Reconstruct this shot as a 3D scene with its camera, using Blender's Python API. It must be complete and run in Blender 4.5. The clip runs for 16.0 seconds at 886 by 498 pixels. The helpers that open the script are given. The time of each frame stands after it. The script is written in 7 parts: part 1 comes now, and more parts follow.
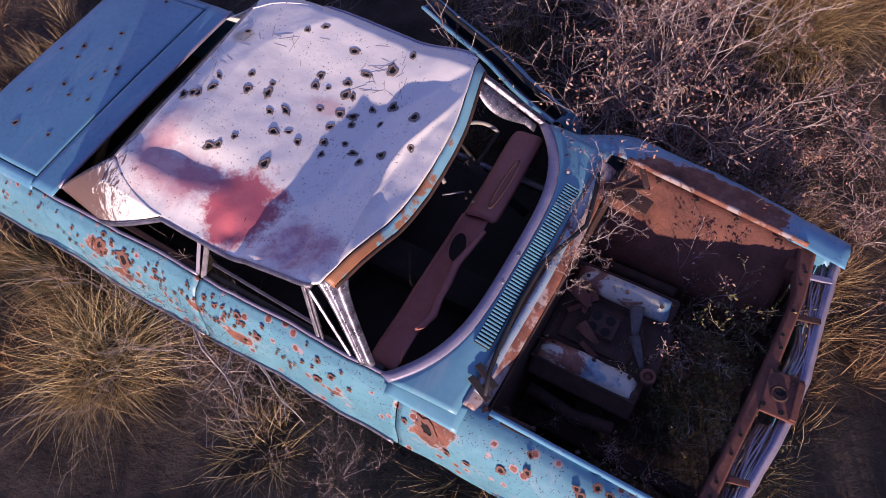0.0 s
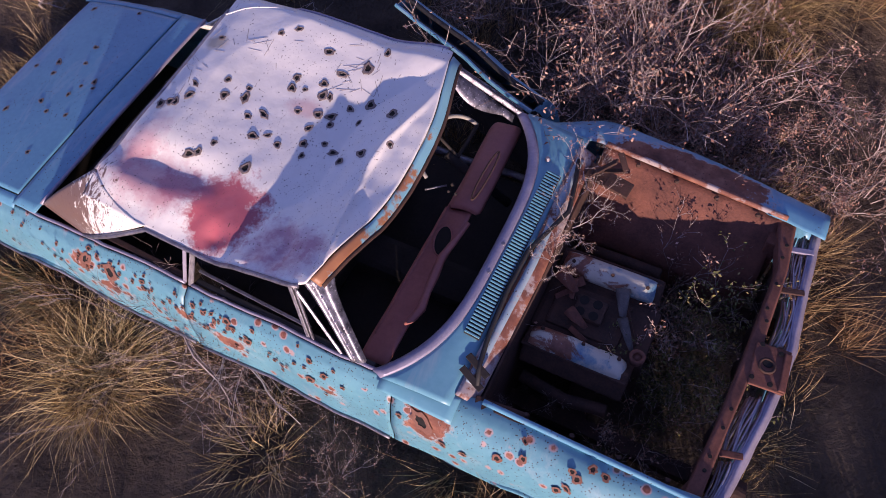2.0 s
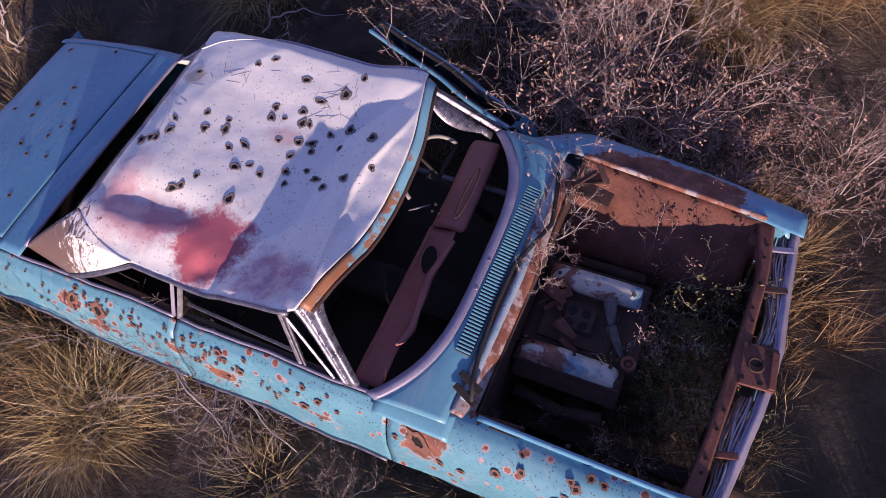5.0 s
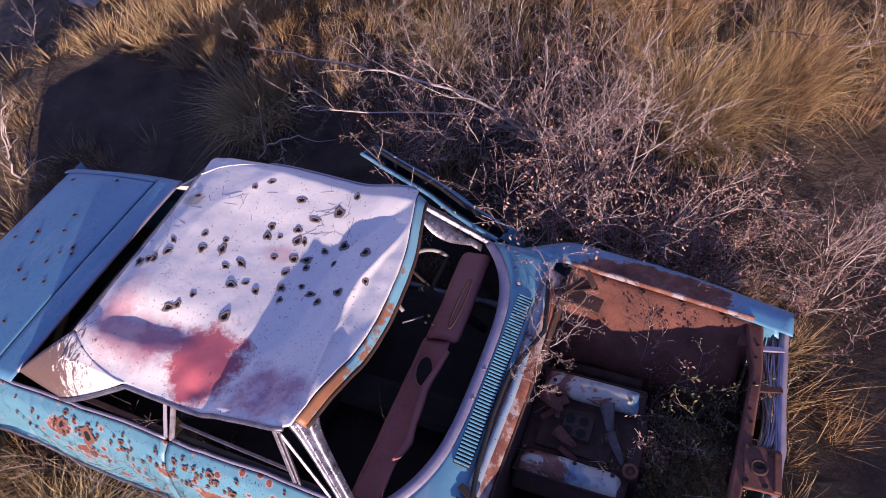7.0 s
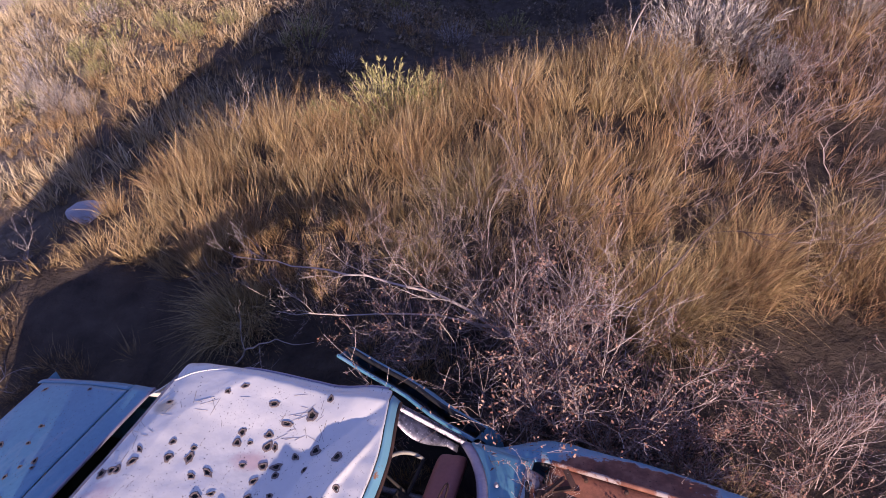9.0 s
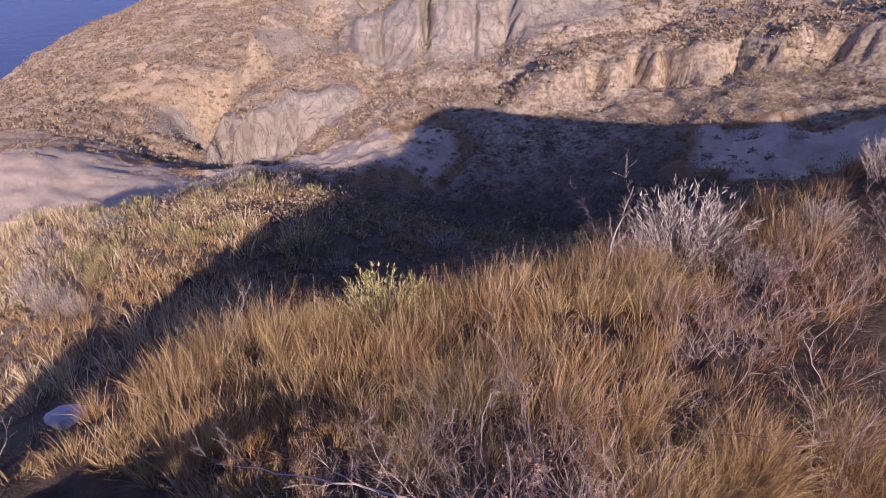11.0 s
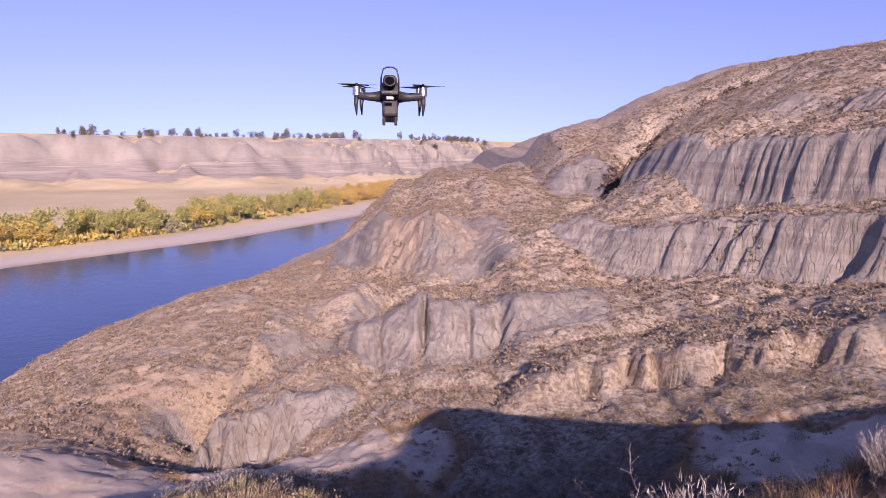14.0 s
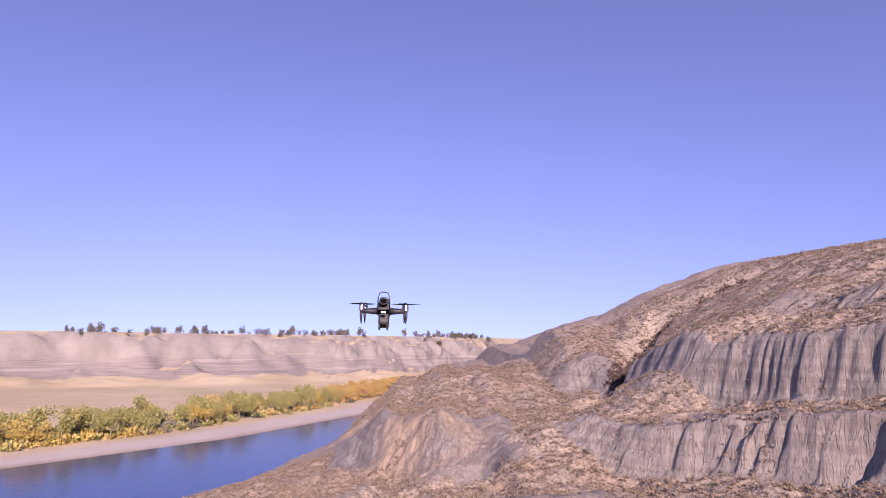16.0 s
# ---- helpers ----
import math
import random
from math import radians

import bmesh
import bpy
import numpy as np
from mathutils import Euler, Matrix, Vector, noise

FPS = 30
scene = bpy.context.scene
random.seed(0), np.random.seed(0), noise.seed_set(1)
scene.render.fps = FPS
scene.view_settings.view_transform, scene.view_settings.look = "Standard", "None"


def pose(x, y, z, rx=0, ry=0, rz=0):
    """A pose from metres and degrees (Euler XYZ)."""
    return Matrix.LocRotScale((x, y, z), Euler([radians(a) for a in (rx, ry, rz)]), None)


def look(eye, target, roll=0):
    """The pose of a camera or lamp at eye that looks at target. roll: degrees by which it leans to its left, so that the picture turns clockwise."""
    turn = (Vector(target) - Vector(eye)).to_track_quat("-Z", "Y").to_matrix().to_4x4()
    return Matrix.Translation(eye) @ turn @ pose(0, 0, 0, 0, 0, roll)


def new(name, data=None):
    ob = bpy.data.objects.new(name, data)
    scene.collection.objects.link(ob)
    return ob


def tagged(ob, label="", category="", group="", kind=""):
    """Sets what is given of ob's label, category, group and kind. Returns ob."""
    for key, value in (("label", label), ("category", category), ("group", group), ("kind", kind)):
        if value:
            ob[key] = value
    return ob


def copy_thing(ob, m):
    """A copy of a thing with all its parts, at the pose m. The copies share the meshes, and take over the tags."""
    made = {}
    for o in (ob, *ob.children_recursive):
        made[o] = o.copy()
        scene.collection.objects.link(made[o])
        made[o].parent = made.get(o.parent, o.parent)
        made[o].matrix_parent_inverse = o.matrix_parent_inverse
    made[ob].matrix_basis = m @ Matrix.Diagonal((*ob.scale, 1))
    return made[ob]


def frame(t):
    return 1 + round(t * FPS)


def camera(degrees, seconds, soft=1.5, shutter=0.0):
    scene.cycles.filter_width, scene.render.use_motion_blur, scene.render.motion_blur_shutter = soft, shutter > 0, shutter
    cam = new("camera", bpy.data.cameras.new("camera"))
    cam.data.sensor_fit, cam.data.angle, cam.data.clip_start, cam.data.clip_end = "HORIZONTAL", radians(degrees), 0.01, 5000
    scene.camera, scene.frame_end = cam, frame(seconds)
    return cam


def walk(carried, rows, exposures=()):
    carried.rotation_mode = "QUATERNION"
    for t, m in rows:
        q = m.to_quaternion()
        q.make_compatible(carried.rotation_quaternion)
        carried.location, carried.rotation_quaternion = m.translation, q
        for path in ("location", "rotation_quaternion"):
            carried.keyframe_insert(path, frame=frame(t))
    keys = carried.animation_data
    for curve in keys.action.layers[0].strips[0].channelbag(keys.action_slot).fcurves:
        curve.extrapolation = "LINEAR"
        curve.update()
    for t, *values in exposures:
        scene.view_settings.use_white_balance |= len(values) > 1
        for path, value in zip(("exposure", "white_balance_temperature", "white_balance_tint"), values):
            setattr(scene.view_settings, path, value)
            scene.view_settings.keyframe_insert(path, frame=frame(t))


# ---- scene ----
cam = camera(65.4, 16.0, 0.8)
PATH = [
    (0, (0.019, -0.033, 5.112), (-0.069, 0.371, 3.155), -1.1),
    (0.5, (0.060, -0.060, 5.120), (-0.018, 0.339, 3.162), -1.2),
    (1, (0.065, -0.073, 5.124), (-0.004, 0.334, 3.167), -0.8),
    (1.5, (0.066, -0.056, 5.129), (0.002, 0.351, 3.172), -0.8),
    (2, (0.061, -0.065, 5.125), (-0.004, 0.343, 3.169), -1.2),
    (2.5, (0.053, -0.077, 5.139), (-0.011, 0.327, 3.181), -1.5),
    (3, (0.075, -0.086, 5.143), (0.011, 0.318, 3.185), -1.8),
    (5.3, (0.072, -0.076, 5.157), (0.038, 0.424, 3.221), 0.1),
    (5.5, (0.078, -0.080, 5.161), (0.044, 0.475, 3.240), 0.2),
    (6, (0.091, -0.107, 5.169), (0.059, 0.502, 3.264), 0.4),
    (6.5, (0.092, -0.114, 5.183), (0.063, 0.550, 3.297), 0.4),
    (7, (0.066, -0.134, 5.203), (0.035, 0.658, 3.366), 0.3),
    (7.5, (0.061, -0.142, 5.212), (0.034, 0.782, 3.438), 0.4),
    (8, (0.084, -0.144, 5.226), (0.063, 0.907, 3.525), 0.5),
    (8.5, (0.113, -0.160, 5.238), (0.099, 1.012, 3.617), 0.5),
    (9, (0.152, -0.175, 5.254), (0.143, 1.108, 3.720), 0.4),
    (9.2, (0.152, -0.177, 5.261), (0.148, 1.149, 3.764), 0.6),
    (11.3, (0.129, -0.211, 5.292), (0.146, 1.504, 4.263), 0.7),
    (11.5, (0.118, -0.213, 5.296), (0.137, 1.531, 4.317), 0.6),
    (12, (0.089, -0.217, 5.308), (0.110, 1.593, 4.456), 0.6),
    (12.5, (0.029, -0.187, 5.323), (0.051, 1.679, 4.604), 0.7),
    (13, (-0.025, -0.160, 5.335), (-0.004, 1.752, 4.750), 0.7),
    (13.5, (-0.004, -0.320, 5.349), (0.016, 1.629, 4.902), 0.8),
    (14, (0.026, -0.560, 5.348), (0.043, 1.416, 5.042), 0.8),
    (14.5, (0.058, -0.800, 5.351), (0.071, 1.194, 5.186), 0.7),
    (15, (0.092, -1.040, 5.346), (0.101, 0.959, 5.324), 0.7),
    (15.5, (0.116, -1.270, 5.348), (0.120, 0.726, 5.469), 0.7),
    (16, (0.137, -1.490, 5.360), (0.135, 0.493, 5.618), 0.7),
]
EXPOSURES = [(0, 0.44, 7400, 38), (5.3, 0.44, 7300, 37), (6, 0.57, 7250, 37), (7.5, 0.62, 7250, 36), (9, 0.60, 7250, 34), (11.5, 0.50, 7100, 33), (13, 0.48, 7050, 39), (16, 0.45, 7000, 42)]
walk(cam, [(t, look(eye, target, roll)) for t, eye, target, roll in PATH], EXPOSURES)

# ---- light ----
SUN_EL, SUN_AZ = radians(24.5), radians(169)  # the sun stands behind the first view, low in a clear sky
TO_SUN = Vector((math.sin(SUN_AZ) * math.cos(SUN_EL), math.cos(SUN_AZ) * math.cos(SUN_EL), math.sin(SUN_EL)))
world = bpy.data.worlds.new("world")
world.use_nodes = True
scene.world = world
wt = world.node_tree
sky = wt.nodes.new("ShaderNodeTexSky")
sky.sky_type, sky.sun_disc = "NISHITA", False
sky.sun_elevation, sky.sun_rotation = SUN_EL, SUN_AZ
sky.air_density, sky.dust_density, sky.ozone_density = 1.0, 0.25, 4.0
# thin clear air: the horizon keeps much of the blue of the higher sky
way_in = wt.nodes.new("ShaderNodeTexCoord")
lift = wt.nodes.new("ShaderNodeVectorMath")
lift.operation = "ADD"
lift.inputs[1].default_value = (0, 0, 0.20)
wt.links.new(way_in.outputs["Generated"], lift.inputs[0])
wt.links.new(lift.outputs[0], sky.inputs["Vector"])
tint = wt.nodes.new("ShaderNodeMix")
tint.data_type, tint.blend_type = "RGBA", "MULTIPLY"
tint.inputs[0].default_value = 1.0
tint.inputs[7].default_value = (1.05, 0.90, 1.10, 1)
wt.links.new(sky.outputs["Color"], tint.inputs[6])
wt.links.new(tint.outputs[2], wt.nodes["Background"].inputs["Color"])
wt.nodes["Background"].inputs["Strength"].default_value = 0.155
sun = new("sun", bpy.data.lights.new("sun", "SUN"))
sun.data.energy, sun.data.angle, sun.data.color = 4.5, radians(0.53), (1.0, 0.90, 0.78)
sun.matrix_world = TO_SUN.to_track_quat("Z", "Y").to_matrix().to_4x4()


# ---- helpers for meshes ----
def mesh_of(name, verts, faces, smooth=False):
    me = bpy.data.meshes.new(name)
    me.from_pydata([tuple(v) for v in verts], [], [tuple(f) for f in faces])
    if smooth:
        me.polygons.foreach_set("use_smooth", np.ones(len(me.polygons), bool))
    me.update()
    return me


def mesh_np(name, verts, tris, smooth=False, side=3):
    """A mesh from arrays: verts n x 3, faces m x side."""
    me = bpy.data.meshes.new(name)
    verts, tris = np.asarray(verts, np.float32), np.asarray(tris, np.int32)
    me.vertices.add(len(verts))
    me.vertices.foreach_set("co", verts.ravel())
    me.loops.add(tris.size)
    me.loops.foreach_set("vertex_index", tris.ravel())
    me.polygons.add(len(tris))
    me.polygons.foreach_set("loop_start", np.arange(0, tris.size, side, dtype=np.int32))
    if smooth:
        me.polygons.foreach_set("use_smooth", np.ones(len(tris), bool))
    me.update(calc_edges=True)
    return me


def part(name, me, material, parent=None, label="", m=None):
    """Links a mesh, or a bmesh, as one object under a thing or a part."""
    if isinstance(me, bmesh.types.BMesh):
        bm, me = me, bpy.data.meshes.new(name)
        bm.to_mesh(me)
        bm.free()
    if material is not None and not me.materials:
        me.materials.append(material)
    ob = new(name, me)
    ob.parent = parent
    if m is not None:
        ob.matrix_basis = m
    return tagged(ob, label)


def box(bm, size, m=None, bevel=0.0):
    """Adds a box, its edges bevelled, to a bmesh."""
    m = m or Matrix()
    made = bmesh.ops.create_cube(bm, size=1.0, matrix=m @ Matrix.Diagonal((*size, 1)))
    if bevel:
        edges = list({e for v in made["verts"] for e in v.link_edges})
        bmesh.ops.bevel(bm, geom=edges, offset=bevel, segments=2, affect="EDGES", profile=0.6)
    return bm


def tube(path, radius, sides=8, cap=True):
    """Verts and faces of a tube along a path; radius a number or one for each point."""
    path = [Vector(p) for p in path]
    radii = radius if isinstance(radius, (list, tuple)) else [radius] * len(path)
    verts, faces, ref = [], [], Vector((0.3, 0.2, 1)).normalized()
    for i, p in enumerate(path):
        way = (path[min(i + 1, len(path) - 1)] - path[max(i - 1, 0)]).normalized()
        a = way.cross(ref)
        a = a.normalized() if a.length > 1e-3 else way.orthogonal().normalized()
        b = way.cross(a)
        for k in range(sides):
            g = 2 * math.pi * k / sides
            verts.append(p + (a * math.cos(g) + b * math.sin(g)) * radii[i])
    for i in range(len(path) - 1):
        for k in range(sides):
            j = (k + 1) % sides
            faces.append((i * sides + k, i * sides + j, (i + 1) * sides + j, (i + 1) * sides + k))
    if cap:
        faces += [tuple(range(sides))[::-1], tuple((len(path) - 1) * sides + k for k in range(sides))]
    return verts, faces


def joined(pieces):
    """Verts and faces of several pieces as one."""
    verts, faces = [], []
    for v, f in pieces:
        n = len(verts)
        verts += list(v)
        faces += [tuple(i + n for i in q) for q in f]
    return verts, faces


def sheet(fn, us, vs):
    """Verts and faces of a grid surface fn(u, v)."""
    verts = [fn(u, v) for u in us for v in vs]
    n = len(vs)
    return verts, [(i * n + j, (i + 1) * n + j, (i + 1) * n + j + 1, i * n + j + 1) for i in range(len(us) - 1) for j in range(n - 1)]


def thick(ob, t=0.004, offset=-1):
    mod = ob.modifiers.new("thickness", "SOLIDIFY")
    mod.thickness, mod.offset = t, offset
    return ob


def lerp(a, b, t):
    return a + (b - a) * t


def steps(a, b, n):
    return [lerp(a, b, i / (n - 1)) for i in range(n)]


# smooth value noise on arrays
RNG = np.random.default_rng(7)
TABLE = RNG.random(4096)


def vnoise(x, y, seed=0):
    xi, yi = np.floor(x).astype(np.int64), np.floor(y).astype(np.int64)
    fx, fy = x - xi, y - yi
    fx, fy = fx * fx * fx * (fx * (fx * 6 - 15) + 10), fy * fy * fy * (fy * (fy * 6 - 15) + 10)

    def at(a, b):
        return TABLE[(a * 374761 + b * 668265 + seed * 9176 + (a * b) % 1013) % 4096]

    return (at(xi, yi) * (1 - fx) + at(xi + 1, yi) * fx) * (1 - fy) + (at(xi, yi + 1) * (1 - fx) + at(xi + 1, yi + 1) * fx) * fy


def fbm(x, y, octaves=4, seed=0):
    out, amp, total = 0.0, 1.0, 0.0
    for o in range(octaves):
        out, total = out + amp * vnoise(x * 2**o + 17.3 * o, y * 2**o - 9.1 * o, seed + o), total + amp
        amp *= 0.5
    return out / total


# ---- materials ----
class Nodes:
    """A short way to write node materials."""

    def __init__(self, name, roughness=0.8, metallic=0.0, specular=0.5):
        self.mat = bpy.data.materials.new(name)
        self.mat.use_nodes = True
        self.tree = self.mat.node_tree
        self.bsdf = self.tree.nodes["Principled BSDF"]
        self.bsdf.inputs["Roughness"].default_value = roughness
        self.bsdf.inputs["Metallic"].default_value = metallic
        self.bsdf.inputs["Specular IOR Level"].default_value = specular
        self.coord = self.tree.nodes.new("ShaderNodeTexCoord")

    def node(self, kind, **inputs):
        n = self.tree.nodes.new(kind)
        for key, value in inputs.items():
            self.put(n, key.replace("_", " "), value)
        return n

    def put(self, n, key, value):
        if isinstance(value, bpy.types.NodeSocket):
            self.tree.links.new(value, n.inputs[key])
        else:
            n.inputs[key].default_value = value

    def noise(self, scale, detail=4.0, rough=0.55, distort=0.0, space="Object", stretch=None):
        v = self.coord.outputs[space]
        if stretch:
            mp = self.node("ShaderNodeMapping")
            mp.inputs["Scale"].default_value = stretch
            self.tree.links.new(v, mp.inputs["Vector"])
            v = mp.outputs["Vector"]
        n = self.node("ShaderNodeTexNoise", Scale=scale, Detail=detail, Roughness=rough, Distortion=distort)
        self.tree.links.new(v, n.inputs["Vector"])
        return n.outputs["Fac"]

    def cells(self, scale, what="Distance", feature="F1", space="Object"):
        n = self.node("ShaderNodeTexVoronoi", Scale=scale)
        n.feature = feature
        self.tree.links.new(self.coord.outputs[space], n.inputs["Vector"])
        return n.outputs[what]

    def ramp(self, fac, *stops):
        n = self.tree.nodes.new("ShaderNodeValToRGB")
        el = n.color_ramp.elements
        while len(el) < len(stops):
            el.new(0.5)
        for e, (p, c) in zip(el, stops):
            e.position, e.color = p, (*c, 1) if isinstance(c, tuple) else (c, c, c, 1)
        self.tree.links.new(fac, n.inputs["Fac"])
        return n.outputs["Color"]

    def mix(self, fac, a, b, blend="MIX"):
        n = self.tree.nodes.new("ShaderNodeMix")
        n.data_type, n.blend_type = "RGBA", blend
        for i, value in ((0, fac), (6, a), (7, b)):
            if isinstance(value, bpy.types.NodeSocket):
                self.tree.links.new(value, n.inputs[i])
            else:
                n.inputs[i].default_value = (*value, 1) if isinstance(value, tuple) else value
        return n.outputs[2]

    def math(self, op, a, b=0.0, clamp=False):
        n = self.tree.nodes.new("ShaderNodeMath")
        n.operation, n.use_clamp = op, clamp
        for i, value in enumerate((a, b)):
            if isinstance(value, bpy.types.NodeSocket):
                self.tree.links.new(value, n.inputs[i])
            else:
                n.inputs[i].default_value = value
        return n.outputs[0]

    def attr(self, name):
        n = self.tree.nodes.new("ShaderNodeAttribute")
        n.attribute_name = name
        return n.outputs["Fac"]

    def island(self):
        return self.tree.nodes.new("ShaderNodeNewGeometry").outputs["Random Per Island"]

    def chance(self):
        return self.tree.nodes.new("ShaderNodeObjectInfo").outputs["Random"]

    def spot(self, x, y, rx, ry):
        """1 in the middle of an oval about (x, y) of the object's plan, 0 from its edge outwards."""
        sep = self.node("ShaderNodeSeparateXYZ")
        self.tree.links.new(self.coord.outputs["Object"], sep.inputs[0])
        a = self.math("DIVIDE", self.math("SUBTRACT", sep.outputs[0], x), rx)
        b = self.math("DIVIDE", self.math("SUBTRACT", sep.outputs[1], y), ry)
        d = self.math("SQRT", self.math("ADD", self.math("MULTIPLY", a, a), self.math("MULTIPLY", b, b)))
        return self.math("SUBTRACT", 1.0, d, True)

    def bump(self, height, strength=0.4, distance=0.01):
        n = self.node("ShaderNodeBump", Height=height, Strength=strength, Distance=distance)
        self.tree.links.new(n.outputs["Normal"], self.bsdf.inputs["Normal"])

    def done(self, colour, roughness=None):
        self.put(self.bsdf, "Base Color", colour if isinstance(colour, bpy.types.NodeSocket) else (*colour, 1))
        if roughness is not None:
            self.put(self.bsdf, "Roughness", roughness)
        return self.mat


def plain(name, low, high, scale=8.0, roughness=0.8, metallic=0.0, bump=0.3, depth=0.004, space="Object"):
    """A surface that varies between two colours at two scales, with fine relief."""
    n = Nodes(name, roughness, metallic)
    f = n.math("ADD", n.math("MULTIPLY", n.noise(scale, 5, space=space), 0.65), n.math("MULTIPLY", n.noise(scale * 9, 3, space=space), 0.35))
    n.bump(n.noise(scale * 14, 4, space=space), bump, depth)
    return n.done(n.ramp(f, (0.3, low), (0.7, high)))

# ---- the land: crest and valley lines, spread smoothly between them ----
CREST = [(-7.1, 7.0, -4.3), (-5.6, 7.0, -3.0), (-3.9, 7.0, -1.9), (-3.0, 6.1, -1.15), (-1.1, 6.5, -0.88), (-1.5, 7.4, -1.45), (1.0, 6.8, -0.5), (2.4, 7.4, 0.0), (3.8, 7.8, 0.35), (4.8, 8.0, 0.6), (6.6, 4.6, 3.6), (8.6, 4.6, 6.0), (10.5, 4.6, 6.4), (14, 4.6, 6.0), (19, 4.6, 5.2), (25, 5, 4.6), (5.6, 9.2, -0.1), (7, 11.5, -1.6), (11, 16, -3.6), (-4.3, 11.9, -4.7), (0, 13, -5.2), (6, 14, -3.0)]
GULLY = [(-13, 20, -8.2), (-12, 27, -10.6), (-9, 16.5, -6.4), (-5, 20, -6.5), (-2.6, 23, -8.2), (-6, 27, -9.6), (-9, 33, -12.2), (-7, 40, -15.6), (0, 30, -16), (10, 33, -16.0), (24, 38, -13), (40, 42, -7), (-22, 27, -13.5), (-45, 35, -22)]
SAND = [(-17.2, 33.7, -14.7), (-26.7, 39.6, -14.3), (-6.3, 48.4, -17.0), (-15.6, 43.0, -17.6), (-4, 35.0, -16), (-16.7, 24.7, -9.6)]
KNOB = [(-20.7, 62.4, -20.8), (-19.7, 57.5, -22.5), (-11.0, 62.8, -18.6), (-2.8, 55.7, -16.8), (3.9, 54.7, -16.4)]
BENCH = [(21.9, 39.2, -12.0), (12.5, 53.4, -15.3), (18.3, 55.9, -12.7), (13.4, 57.3, -13.0), (26.9, 50.1, -12.1), (27.8, 35.3, -9.3)]
SPUR = [(-1.2, 71.8, -17.8), (-2.7, 79.8, -13.0), (-10.2, 73.1, -17.7), (-11.0, 79.0, -15.4), (10.6, 85.2, -12.4), (8.9, 71.3, -15.3), (24.8, 75.9, -12.4)]
CONE = [(10.3, 149.5, -2.3), (-18.2, 138.6, -14.1), (-1.7, 105.8, -13.4), (-6.9, 113.6, -12.8), (-11.6, 111.2, -16.5), (0.1, 145.8, -4.9), (12.4, 123.2, -8.4)]
WEST = [(-35.6, 133.1, -23.0), (-55.7, 117.2, -27.8), (-69.1, 106.3, -34.3), (-25.9, 71.2, -19.8), (-30.0, 54.0, -19.1), (-43.0, 84.4, -24.7), (-24.1, 96.8, -20.6)]
LOWER_CLIFF = [(22.9, 92.0, -11.6), (21.3, 98.6, -6.4), (38.7, 75.5, -9.4), (41.0, 80.0, -2.4), (30.9, 84.4, -10.2), (32.6, 89.1, -3.8)]
UPPER_CLIFF = [(43.2, 109.7, -2.6), (44.3, 112.5, 4.9), (53.2, 90.4, -0.8), (54.8, 93.0, 7.4), (32.6, 146.2, -5.5), (41.5, 154.3, 1.1)]
SKYLINE = [(34.4, 232.3, 3.7), (43.0, 210.5, 9.8), (59.2, 190.9, 19.6), (76.5, 173.8, 22.8), (86.0, 158.0, 26.1), (94.4, 147.2, 26.8), (130, 120, 26), (190, 60, 27), (200, 260, 30)]
NEAR = [(0, 0, 0.8), (-5, 0, 0.0), (7, 0, 1.9), (0, 4.5, 0.0), (-5, 4, -1.1), (0, -8, 3.2), (-10, -10, -1.5), (-11, 0, -3.8), (-10, 7, -5.2), (-16, -20, -2), (10, -10, 5), (0, -40, 12), (40, -20, 12), (-40, -20, -16), (60, -80, 30)]
RIVER = [(-90, 80, -39), (-80, 112, -38.5), (-80, 134, -38.5), (-70, 180, -39), (-58, 240, -39), (-45, 330, -39), (-30, 420, -38), (-130, 20, -39), (-160, -80, -39), (60, 420, 10), (120, 360, 24)]
LINES = np.array(CREST + GULLY + SAND + KNOB + BENCH + SPUR + CONE + WEST + LOWER_CLIFF + UPPER_CLIFF + SKYLINE + NEAR + RIVER, float)
WATER = -37.0


def swell(r2):
    return 0.5 * r2 * np.log(r2 + 1e-9)


def spread(points):
    n = len(points)
    xy = points[:, :2]
    k = swell(((xy[:, None] - xy[None]) ** 2).sum(-1)) + np.eye(n) * 2.0
    p = np.c_[np.ones(n), xy]
    a = np.block([[k, p], [p.T, np.zeros((3, 3))]])
    return np.linalg.solve(a, np.r_[points[:, 2], 0, 0, 0])


def smoothstep(a, b, x):
    t = np.clip((x - a) / (b - a), 0, 1)
    return t * t * (3 - 2 * t)


